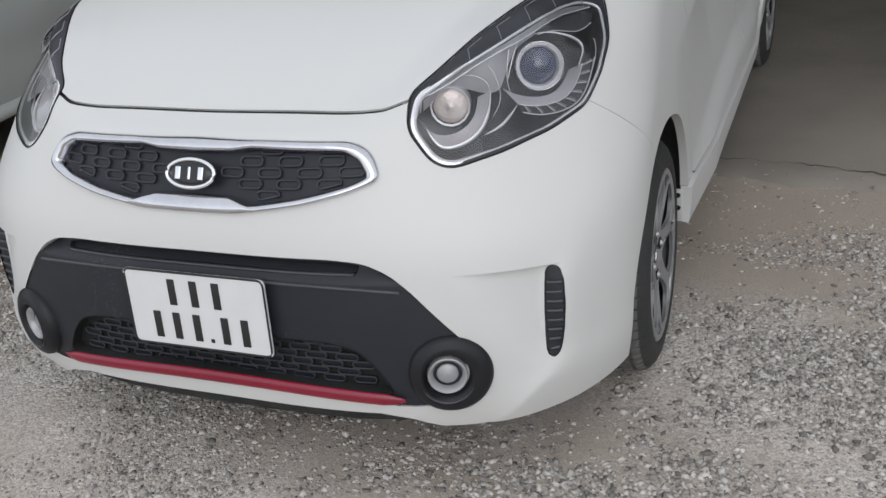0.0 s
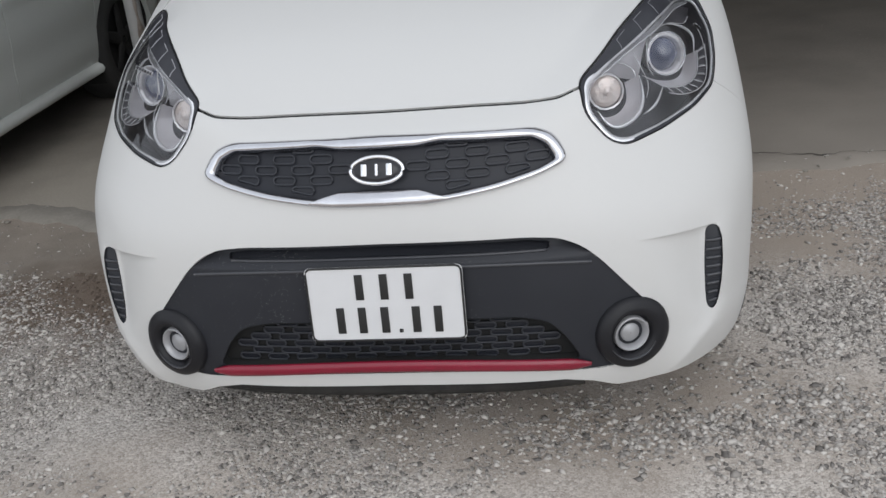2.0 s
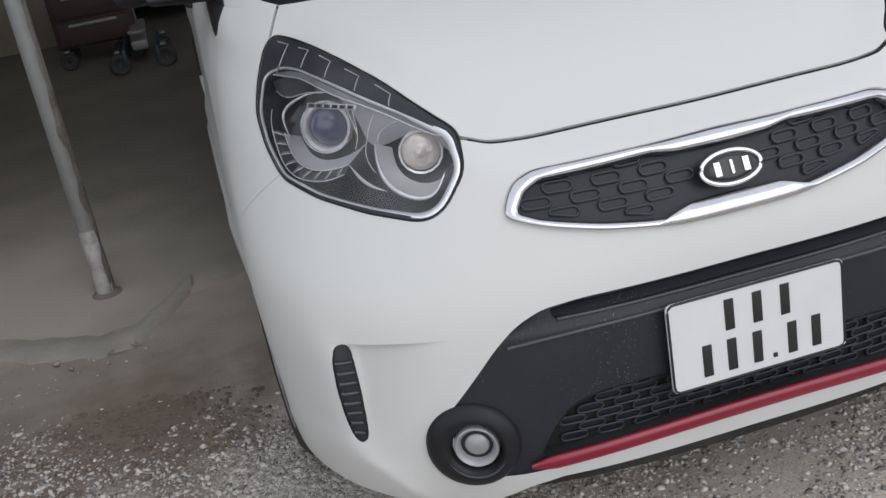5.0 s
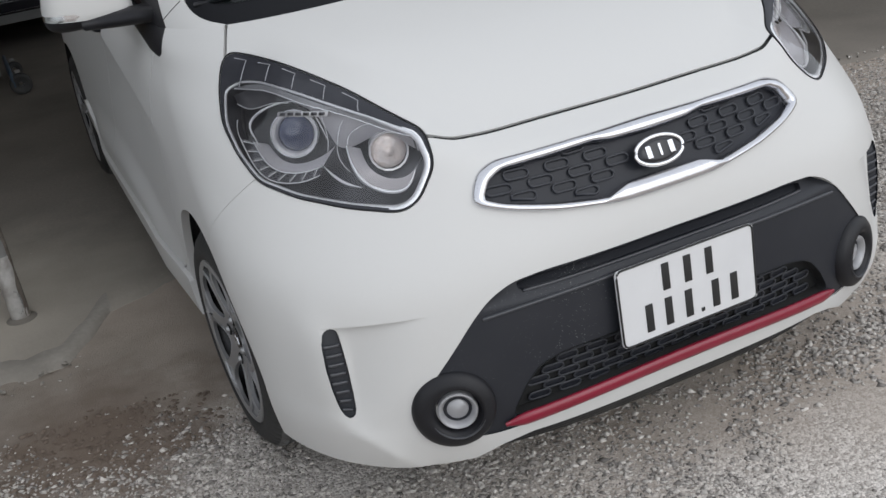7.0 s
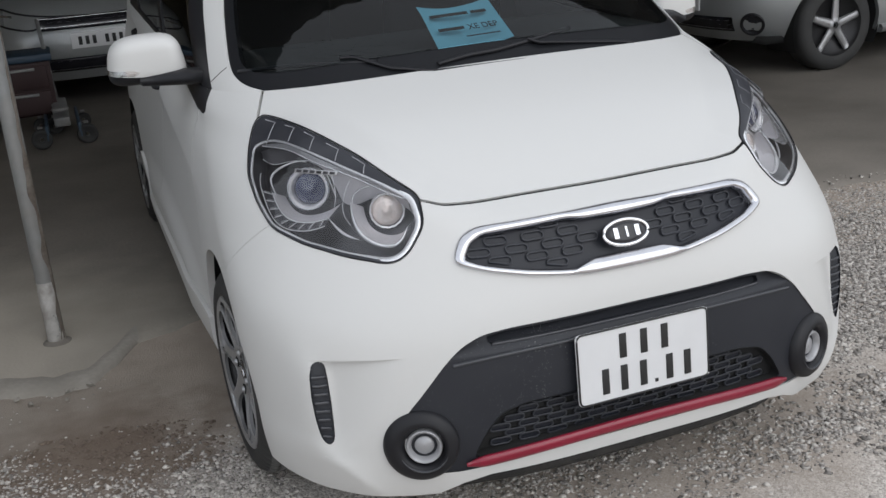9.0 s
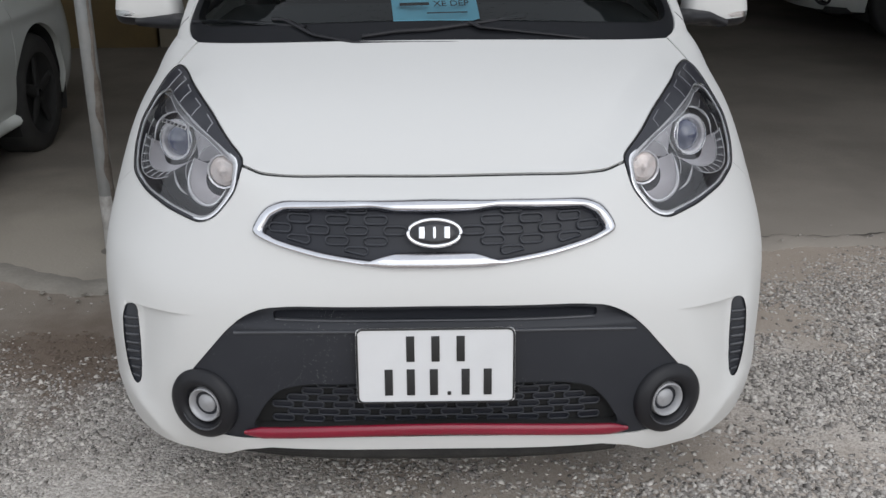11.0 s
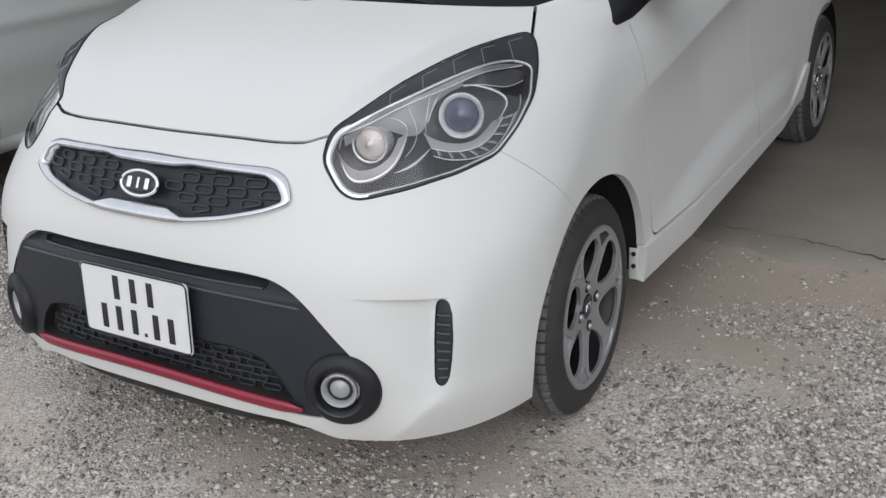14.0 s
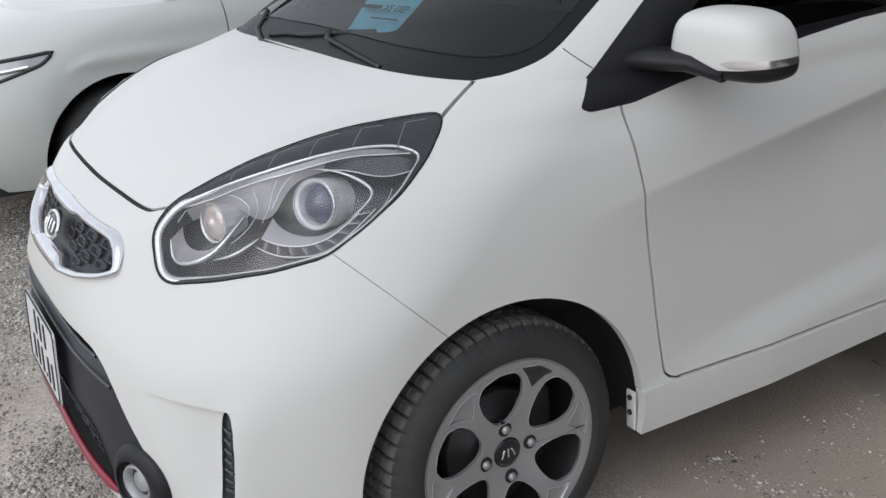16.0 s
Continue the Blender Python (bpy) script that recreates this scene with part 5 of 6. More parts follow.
def ground_material():
    """Packed earth and grit with patches of pale gravel."""
    m = bpy.data.materials.new("gravel_ground")
    m.use_nodes = True
    nodes, links = m.node_tree.nodes, m.node_tree.links
    p = nodes["Principled BSDF"]
    p.inputs["Roughness"].default_value = 0.95
    p.inputs["Specular IOR Level"].default_value = 0.2
    co = nodes.new("ShaderNodeTexCoord")
    cells, fine, patch = nodes.new("ShaderNodeTexVoronoi"), nodes.new("ShaderNodeTexNoise"), nodes.new("ShaderNodeTexNoise")
    cells.inputs["Scale"].default_value = 130
    fine.inputs["Scale"].default_value, fine.inputs["Detail"].default_value = 260, 6
    patch.inputs["Scale"].default_value, patch.inputs["Detail"].default_value = 1.1, 6
    chips = nodes.new("ShaderNodeTexVoronoi")
    chips.inputs["Scale"].default_value = 300
    for n in (cells, fine, patch, chips):
        links.new(co.outputs["Object"], n.inputs["Vector"])
    stone, earth, mix = nodes.new("ShaderNodeValToRGB"), nodes.new("ShaderNodeValToRGB"), nodes.new("ShaderNodeMix")
    stone.color_ramp.elements[0].color, stone.color_ramp.elements[1].color = (0.33, 0.300, 0.270, 1), (0.76, 0.708, 0.655, 1)
    earth.color_ramp.elements[0].color, earth.color_ramp.elements[1].color = (0.32, 0.268, 0.222, 1), (0.50, 0.43, 0.365, 1)
    shade = nodes.new("ShaderNodeMix")
    shade.data_type = "RGBA"
    shade.inputs[0].default_value = 0.5
    links.new(cells.outputs["Color"], shade.inputs[6])
    links.new(chips.outputs["Color"], shade.inputs[7])
    links.new(shade.outputs[2], stone.inputs[0])
    stone.color_ramp.elements[0].position, stone.color_ramp.elements[1].position = 0.28, 0.72
    links.new(fine.outputs["Fac"], earth.inputs[0])
    mix.data_type = "RGBA"
    w = nodes.new("ShaderNodeMapRange")
    w.inputs["From Min"].default_value, w.inputs["From Max"].default_value = 0.36, 0.62
    links.new(patch.outputs["Fac"], w.inputs["Value"])
    # bare trodden soil towards the shed
    axes, edge, bare, left = (nodes.new("ShaderNode" + k) for k in ("SeparateXYZ", "Math", "MapRange", "Math"))
    links.new(co.outputs["Object"], axes.inputs[0])
    edge.operation = "MULTIPLY_ADD"
    edge.inputs[1].default_value = 0.6
    links.new(patch.outputs["Fac"], edge.inputs[0])
    slant = nodes.new("ShaderNodeMath")
    slant.operation = "MULTIPLY_ADD"
    slant.inputs[1].default_value = -0.12
    links.new(axes.outputs["X"], slant.inputs[0])
    links.new(axes.outputs["Y"], slant.inputs[2])
    links.new(slant.outputs[0], edge.inputs[2])
    bare.inputs["From Min"].default_value, bare.inputs["From Max"].default_value = 1.20, 1.45
    bare.inputs["To Min"].default_value, bare.inputs["To Max"].default_value = 1.0, 0.0
    links.new(edge.outputs[0], bare.inputs["Value"])
    left.operation = "MULTIPLY"
    links.new(w.outputs[0], left.inputs[0])
    links.new(bare.outputs[0], left.inputs[1])
    links.new(left.outputs[0], mix.inputs[0])
    links.new(earth.outputs[0], mix.inputs[6])
    links.new(stone.outputs[0], mix.inputs[7])
    # an oily brown stain beside the post, and two wide patches of darker tone round it
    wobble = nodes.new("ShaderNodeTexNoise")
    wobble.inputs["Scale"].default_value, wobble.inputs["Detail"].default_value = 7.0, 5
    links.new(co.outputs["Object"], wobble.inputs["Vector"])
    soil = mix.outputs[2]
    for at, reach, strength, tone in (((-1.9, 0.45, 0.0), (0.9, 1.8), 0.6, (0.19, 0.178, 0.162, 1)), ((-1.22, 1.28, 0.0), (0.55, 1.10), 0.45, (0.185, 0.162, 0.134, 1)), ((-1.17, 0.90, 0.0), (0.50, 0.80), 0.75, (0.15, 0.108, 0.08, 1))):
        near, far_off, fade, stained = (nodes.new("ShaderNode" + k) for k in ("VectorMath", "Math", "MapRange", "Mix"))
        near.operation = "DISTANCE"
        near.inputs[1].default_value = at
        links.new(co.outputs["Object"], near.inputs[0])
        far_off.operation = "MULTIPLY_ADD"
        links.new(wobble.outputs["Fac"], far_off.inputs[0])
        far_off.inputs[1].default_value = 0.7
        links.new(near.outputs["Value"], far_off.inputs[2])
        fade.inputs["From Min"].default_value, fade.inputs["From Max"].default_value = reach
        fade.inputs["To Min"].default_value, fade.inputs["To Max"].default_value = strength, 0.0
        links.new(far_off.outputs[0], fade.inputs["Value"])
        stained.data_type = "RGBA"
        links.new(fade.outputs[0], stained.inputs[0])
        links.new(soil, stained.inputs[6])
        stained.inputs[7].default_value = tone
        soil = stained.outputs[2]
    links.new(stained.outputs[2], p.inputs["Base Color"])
    relief = nodes.new("ShaderNodeMix")
    relief.inputs[2].default_value = 0.5
    links.new(left.outputs[0], relief.inputs[0])
    links.new(fine.outputs["Fac"], relief.inputs[2])
    heap = nodes.new("ShaderNodeMath")
    heap.operation = "SUBTRACT"
    heap.inputs[0].default_value = 1.0
    links.new(cells.outputs["Distance"], heap.inputs[1])
    links.new(heap.outputs[0], relief.inputs[3])
    b = nodes.new("ShaderNodeBump")
    b.inputs["Strength"].default_value, b.inputs["Distance"].default_value = 0.6, 0.006
    links.new(relief.outputs[0], b.inputs["Height"])
    links.new(b.outputs[0], p.inputs["Normal"])
    return m


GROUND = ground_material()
CONCRETE = material("dusty_concrete", (0.185, 0.168, 0.146), 0.85, grain=0.2, size=70, bump=0.3, second=0.7, second_size=1.7, tint=(0.118, 0.107, 0.092), specular=0.3)
speckled(CONCRETE, 26, 0.035, (0.42, 0.39, 0.35))


def lightened(m, at, reach, tone, strength):
    """Mixes a paler tone into a floor round a place, with a ragged border."""
    nodes, links = m.node_tree.nodes, m.node_tree.links
    p = nodes["Principled BSDF"]
    old = p.inputs["Base Color"].links[0].from_socket
    co, wobble, near, far_off, fade, mix = (nodes.new("ShaderNode" + k) for k in ("TexCoord", "TexNoise", "VectorMath", "Math", "MapRange", "Mix"))
    wobble.inputs["Scale"].default_value, wobble.inputs["Detail"].default_value = 2.5, 6
    near.operation, far_off.operation, mix.data_type = "DISTANCE", "MULTIPLY_ADD", "RGBA"
    near.inputs[1].default_value, far_off.inputs[1].default_value = at, 1.2
    fade.inputs["From Min"].default_value, fade.inputs["From Max"].default_value = reach
    fade.inputs["To Min"].default_value, fade.inputs["To Max"].default_value = strength, 0.0
    links.new(co.outputs["Object"], wobble.inputs["Vector"])
    links.new(co.outputs["Object"], near.inputs[0])
    links.new(wobble.outputs["Fac"], far_off.inputs[0])
    links.new(near.outputs["Value"], far_off.inputs[2])
    links.new(far_off.outputs[0], fade.inputs["Value"])
    links.new(fade.outputs[0], mix.inputs[0])
    links.new(old, mix.inputs[6])
    mix.inputs[7].default_value = (*tone, 1)
    links.new(mix.outputs[2], p.inputs["Base Color"])


# right of the car the stronger daylight is put into the floor's colour
lightened(CONCRETE, (1.5, 1.7, 0.0), (0.9, 2.2), (0.30, 0.268, 0.233), 0.85)
# pale mortar tone round the post
lightened(CONCRETE, (-1.6, 1.85, 0.0), (0.85, 1.80), (0.40, 0.362, 0.308), 0.8)
bm = bmesh.new()
xs = np.concatenate([[-400, -60, -12], np.linspace(-4, 4, 101), [12, 60, 400]])
ys = np.concatenate([[-400, -60, -12], np.linspace(-2.4, 2.4, 61), [12, 60, 400]])
verts = [[bm.verts.new((x, y, 0.012 * (noise.noise((x * 1.1, y * 1.1, 3.0)) + 0.4 * noise.noise((x * 5, y * 5, 1.0))) if -4 < x < 4 and -2.4 < y < 2.4 else -0.01)) for y in ys] for x in xs]
for i in range(len(xs) - 1):
    for j in range(len(ys) - 1):
        bm.faces.new((verts[i][j], verts[i + 1][j], verts[i + 1][j + 1], verts[i][j + 1]))
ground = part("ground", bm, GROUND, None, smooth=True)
tagged(ground, "packed earth and pale gravel yard", "ground", kind="structure")


def slab_edge(x):
    """Worn front edge of the shed's concrete floor."""
    return np.interp(x, [-6, -2.4, -1.92, -1.62, -1.45, -1.27, -1.16, -1.07, -0.98, -0.5, 0.6, 0.77, 0.95, 1.2, 1.45, 3, 7], [1.70, 1.67, 1.64, 1.60, 1.51, 1.41, 1.45, 1.57, 1.74, 1.86, 1.90, 1.85, 1.81, 1.82, 1.84, 1.80, 1.80]) + 0.012 * np.sin(x * 9.0) + 0.012 * np.sin(x * 23.0) + 0.006 * np.sin(x * 61.0)


bm = bmesh.new()
edge_x = np.linspace(-7, 9, 321)
low = [bm.verts.new((x, slab_edge(x) - 0.02, -0.02)) for x in edge_x]
lip = [bm.verts.new((x, slab_edge(x), 0.006)) for x in edge_x]
top_row = [bm.verts.new((x, slab_edge(x) + 0.12, 0.016)) for x in edge_x]
far = [bm.verts.new((x, 16.0, 0.016)) for x in edge_x]
for a, b in ((low, lip), (lip, top_row), (top_row, far)):
    for i in range(len(edge_x) - 1):
        bm.faces.new((a[i], a[i + 1], b[i + 1], b[i]))
slab = part("floor", bm, CONCRETE)
tagged(slab, "dusty worn concrete shed floor with a broken edge", "floor", kind="structure")


# loose gravel
def gravel(count, seed, region, small, large, lift, tone):
    rng = np.random.default_rng(seed)
    x, y = rng.uniform(region[0], region[1], count * 3), rng.uniform(region[2], region[3], count * 3)
    keep = np.array([noise.noise((a * 0.9, b * 1.5, 7.0)) + 0.6 * noise.noise((a * 3, b * 4, 2.0)) + 0.35 * noise.noise((a * 9, b * 9, 4.0)) for a, b in zip(x, y)]) + rng.normal(0, 0.22, len(x)) > tone
    bare = np.clip((y - np.where(x > 0, 1.06 + 0.58 * np.clip(x - 0.83, 0, 0.9), 0.80)) / 0.35, 0, 1) * np.where(x > 0, 0.965, 0.98) + np.where((np.abs(x) < 0.7) & (y > 0.35), 0.75, 0.0) + 0.7 * np.exp(-((y - 0.90) / 0.16) ** 2 - ((x + 1.17) / 0.20) ** 2) + 0.93 * np.exp(-((y - 0.10 + 0.3 * (x + 0.7)) / 0.22) ** 2 - ((x + 0.72) / 0.30) ** 4)
    bare = bare + 0.22 * np.clip((0.55 - x) / 0.5, 0, 1) * np.clip((x + 1.1) / 0.3, 0, 1)
    keep &= rng.random(len(x)) > bare
    # thins out away from the cars
    rim = np.minimum(np.minimum(x - region[0], region[1] - x) / 0.7, (y - region[2]) / 0.5)
    keep &= rng.random(len(x)) < np.clip(rim, 0, 1)
    keep &= y < slab_edge(x) + rng.exponential(0.05, len(x))
    x, y = x[keep][:count], y[keep][:count]
    n = len(x)
    size = small * (large / small) ** (rng.random(n) ** 1.9)
    size = size * np.where(y > 1.2, 0.85, 1.0) * (0.82 + 0.18 * np.clip((x - 0.1) / 0.6, 0, 1))
    base = np.array([(1, 0, 0), (-1, 0, 0), (0, 1, 0), (0, -1, 0), (0, 0, 1), (0, 0, -1), (0.6, 0.6, 0.5), (-0.6, -0.6, 0.4)], float)
    faces = np.array([(6, 2, 4), (0, 2, 6), (0, 6, 4), (7, 3, 4), (1, 3, 7), (1, 7, 4), (2, 1, 4), (3, 0, 4), (2, 0, 5), (1, 2, 5), (3, 1, 5), (0, 3, 5)])
    v = base[None] * rng.uniform(0.5, 1.4, (n, 8, 1)) * size[:, None, None] * rng.uniform(0.6, 1.2, (n, 1, 3)) * (1, 1, 0.6)
    a = rng.uniform(0, 2 * math.pi, n)
    c, s = np.cos(a)[:, None], np.sin(a)[:, None]
    v = np.stack([v[..., 0] * c - v[..., 1] * s, v[..., 0] * s + v[..., 1] * c, v[..., 2]], -1)
    z = np.array([0.012 * (noise.noise((p * 1.1, q * 1.1, 3.0)) + 0.4 * noise.noise((p * 5, q * 5, 1.0))) for p, q in zip(x, y)])
    z = np.maximum(z, np.where(y > slab_edge(x) + 0.03, 0.016, -1))
    sunk = np.where((x > 0.6) & (y > 1.5), 0.2, 0.0)
    v += np.stack([x, y, z + size * (lift - sunk)], -1)[:, None]
    f = faces[None] + 8 * np.arange(n)[:, None, None]
    me = bpy.data.meshes.new("gravel")
    me.vertices.add(n * 8)
    me.vertices.foreach_set("co", v.reshape(-1))
    me.loops.add(n * 36)
    me.loops.foreach_set("vertex_index", f.reshape(-1).astype(np.int32))
    me.polygons.add(n * 12)
    me.polygons.foreach_set("loop_start", np.arange(0, n * 36, 3, dtype=np.int32))
    me.update(calc_edges=True)
    me.validate()
    return me


def stone_material():
    m = material("gravel_stones", (0.6, 0.59, 0.58), 0.9, grain=0.15, size=120, bump=0.2, second=0.2, second_size=60, specular=0.25)
    nodes, links = m.node_tree.nodes, m.node_tree.links
    geo, ramp = nodes.new("ShaderNodeNewGeometry"), nodes.new("ShaderNodeValToRGB")
    ramp.color_ramp.elements[0].color, ramp.color_ramp.elements[1].color = (0.41, 0.371, 0.334, 1), (0.80, 0.755, 0.703, 1)
    dark = ramp.color_ramp.elements.new(0.16)
    dark.color = (0.31, 0.288, 0.266, 1)
    ramp.color_ramp.elements[0].color = (0.19, 0.177, 0.164, 1)
    middle = ramp.color_ramp.elements.new(0.55)
    middle.color = (0.54, 0.504, 0.466, 1)
    links.new(geo.outputs["Random Per Island"], ramp.inputs[0])
    mixes = [n for n in nodes if n.bl_idname == "ShaderNodeMix"]
    both_mix = nodes.new("ShaderNodeMix")
    both_mix.data_type, both_mix.blend_type = "RGBA", "MULTIPLY"
    both_mix.inputs[0].default_value = 0.5
    links.new(ramp.outputs[0], both_mix.inputs[6])
    links.new(mixes[1].outputs[2], both_mix.inputs[7])
    links.new(both_mix.outputs[2], nodes["Principled BSDF"].inputs["Base Color"])
    return m


STONES = stone_material()
grit = put("gravel", gravel(190000, 5, (-3.3, 3.5, -1.35, 2.1), 0.0036, 0.0120, 0.06, -0.16), STONES)
tagged(grit, "loose pale grey gravel on the yard", "gravel", kind="stuff")
coarse = put("gravel", gravel(14000, 9, (-3.3, 3.6, -1.35, 2.2), 0.007, 0.0165, 0.02, -0.1), STONES)
tagged(coarse, "scattered larger grey gravel stones", "gravel", kind="stuff")

# brown clods and leaf litter on the stained soil
rng = np.random.default_rng(31)
pieces = []
for k in range(420):
    ang, far_out = rng.uniform(0, 2 * math.pi), rng.random() ** 0.6
    x, y = -1.17 + 0.36 * far_out * math.cos(ang), 0.92 + 0.20 * far_out * math.sin(ang)
    r = rng.uniform(0.004, 0.011)
    c = np.array([(1, 0, 0.1), (0.3, 0.9, 0.2), (-0.8, 0.5, 0), (-0.7, -0.6, 0.15), (0.4, -0.9, 0), (0, 0, 0.55)]) * rng.uniform(0.6, 1.3, (6, 1)) * r * (1.3, 0.9, 0.8)
    turn = rng.uniform(0, 2 * math.pi)
    c = np.stack([c[:, 0] * math.cos(turn) - c[:, 1] * math.sin(turn), c[:, 0] * math.sin(turn) + c[:, 1] * math.cos(turn), c[:, 2]], -1)
    ground_z = 0.012 * (noise.noise((x * 1.1, y * 1.1, 3.0)) + 0.4 * noise.noise((x * 5, y * 5, 1.0)))
    pieces.append((c + (x, y, ground_z + 0.002), [(i, (i + 1) % 5, 5) for i in range(5)]))
CLOD = material("brown_clods", (0.13, 0.098, 0.075), 0.95, grain=0.3, size=150, bump=0.3, second=0.6, second_size=30, tint=(0.22, 0.175, 0.14))
tagged(put("soil_clods", mesh("soil_clods", *joined(pieces), smooth=False), CLOD), "brown soil clods and leaf litter on the ground", "soil", kind="stuff")

# ---- the shed ----
ROOF = material("corrugated_roof", (0.24, 0.24, 0.24), 0.6, metal=0.3, grain=0.1, size=20, second=0.4, second_size=1.5)
WALL = material("stained_wall", (0.27, 0.235, 0.18), 0.9, grain=0.12, size=30, bump=0.2, second=0.7, second_size=1.2, tint=(0.18, 0.15, 0.11))
YELLOW = material("faded_yellow_paint", (0.19, 0.135, 0.06), 0.8, grain=0.1, size=30, second=0.7, second_size=2.0, tint=(0.12, 0.09, 0.05))


def corrugated(x0, x1, y0, y1, z0, z1):
    xs = np.linspace(x0, x1, 400)
    v = np.array([(x, y, z + 0.02 * math.sin(x * 2 * math.pi / 0.2) + dz) for x in xs for y, z, dz in ((y0, z0, 0.004), (y1, z1, 0.004), (y1, z1, 0), (y0, z0, 0))])
    f = [(i * 4 + j, i * 4 + 4 + j, i * 4 + 4 + (j + 1) % 4, i * 4 + (j + 1) % 4) for i in range(399) for j in range(4)]
    return v, f


# roof and outer walls are unseen, added to shade the floor and cars
roof = put("ceiling", mesh("ceiling", *corrugated(-8, 10, 1.74, 14.5, 2.88, 3.6)), ROOF)
tagged(roof, "unseen corrugated metal shed roof, added to shade the floor", "roof", kind="structure")
for name, size, at in (("wall_north", (18.4, 0.15, 3.8), (1, 14.6, 1.89)), ("wall_west", (0.15, 12.0, 3.4), (-7.9, 8.6, 1.69)), ("wall_east", (0.15, 12.0, 3.4), (10.0, 8.6, 1.69))):
    tagged(part(name, box(size, at), WALL), "unseen stained plaster shed wall, added to darken the back", "wall", kind="structure")

# pale mortar along the slab's edge round the post
MORTAR = material("pale_mortar", (0.285, 0.262, 0.23), 0.9, grain=0.22, size=60, bump=0.3, second=0.8, second_size=5, tint=(0.20, 0.183, 0.159))
bm = bmesh.new()
edge_x = np.linspace(-2.7, -0.98, 90)
depth_in = 0.07 * np.sin(np.clip((edge_x + 2.7) / 1.72, 0, 1) * math.pi) ** 0.5 + 0.02 * np.sin(edge_x * 7) + 0.015 * np.sin(edge_x * 17)
rows = [[bm.verts.new((x, slab_edge(x) + o, z)) for x in edge_x] for o, z in ((-0.024, -0.01), (-0.006, 0.012), (0.045, 0.0205))]
rows.append([bm.verts.new((x, slab_edge(x) + max(0.06, d), 0.0205)) for x, d in zip(edge_x, depth_in)])
rows.append([bm.verts.new((x, slab_edge(x) + max(0.06, d) + 0.04, 0.0155)) for x, d in zip(edge_x, depth_in)])
for a, b in zip(rows, rows[1:]):
    for i in range(len(edge_x) - 1):
        bm.faces.new((a[i], a[i + 1], b[i + 1], b[i]))
patch = part("floor_patch", bm, MORTAR)
tagged(patch, "pale worn mortar along the edge of the slab", "floor", kind="structure")

# a crack in the slab on the other side
CRACK_X = [0.62, 0.86, 0.94, 1.02, 1.09, 1.16, 1.27, 1.38, 1.55, 1.80]
CRACK_Y = [1.995, 1.985, 1.965, 1.97, 1.945, 1.93, 1.90, 1.925, 1.90, 1.93]
edge_x = np.linspace(0.62, 1.8, 160)
crack_y = np.interp(edge_x, CRACK_X, CRACK_Y) + 0.006 * np.sin(edge_x * 47) + 0.004 * np.sin(edge_x * 113)
SOIL = material("crack_soil", (0.085, 0.076, 0.066), 0.95, grain=0.3, size=90, bump=0.3, second=0.5, second_size=12)
bm = bmesh.new()
half = 0.0012 + 0.005 * np.clip(np.sin(edge_x * 19) * np.sin(edge_x * 7.3 + 1) + 0.1, 0, 1)
rows = [[bm.verts.new((x, y + 0.004 + s * w, 0.0172)) for x, y, w in zip(edge_x, crack_y, half)] for s in (-1, 1)]
for i in range(len(edge_x) - 1):
    bm.faces.new((rows[0][i], rows[0][i + 1], rows[1][i + 1], rows[1][i]))
tagged(part("floor_crack", bm, SOIL), "dark soil-filled crack across the concrete floor", "crack", kind="structure")

# painted partition at the back
tagged(part("wall_partition", box((5.6, 0.12, 2.5), (-5.1, 6.75, 1.26)), YELLOW), "faded ochre-painted partition wall", "wall", kind="structure")
tagged(part("trim", box((0.55, 0.10, 2.5), (-1.99, 6.74, 1.26)), WALL), "bare brown end of the partition", "wall", kind="structure")

# steel post of the shed
WORN_STEEL = material("worn_steel", (0.50, 0.49, 0.47), 0.6, metal=0.2, grain=0.3, size=45, bump=0.2, second=0.8, second_size=16, tint=(0.17, 0.14, 0.12))
post = thing("steel_post", "grey galvanised round steel post with worn paint and a bolt hole", "post", (-1.25, 1.835, 0.0))
post.matrix_basis = post.matrix_basis @ Matrix.Diagonal((0.86, 0.86, 1, 1))
v, f = lathe([(0.0335, 0.0), (0.0335, 0.05), (0.034, 0.4), (0.0335, 1.2), (0.0335, 2.87)], 28, "z")
put("tube", mesh("tube", v, [q[::-1] for q in f]), STEEL, post)
v, f = lathe([(0.013, -0.001), (0.013, 0.004), (0.010, 0.006), (0.0005, 0.006)], 16, "y")
put("bolt_hole", mesh("bolt_hole", v * (1.0, 1, 2.9) + (0.006, -0.0345, 0.085), f), DARK, post, "dark slotted hole near the foot")
put("slot_rim", mesh("slot_rim", *tube([(0.006 + 0.0145 * math.cos(a), -0.033 + 0.006 * abs(math.cos(a)), 0.085 + 0.04 * math.sin(a)) for a in np.linspace(0, 2 * math.pi, 28, endpoint=False)], 0.0025, 6, True)), STEEL, post)
v, f = lathe([(0.0335, 0.0), (0.0352, 0.003), (0.0352, 0.20), (0.0345, 0.24), (0.0335, 0.245)], 28, "z")
put("repair_sleeve", mesh("repair_sleeve", v * 1.0, [q[::-1] for q in f]), WORN_STEEL, post, "worn pale sleeve round the foot")
v, f = lathe([(0.09, 0.0), (0.075, 0.018), (0.05, 0.03), (0.034, 0.045)], 24, "z")
put("mortar_foot", mesh("mortar_foot", v * np.array((1.0, 1.0, 0.6)), f), CONCRETE, post)


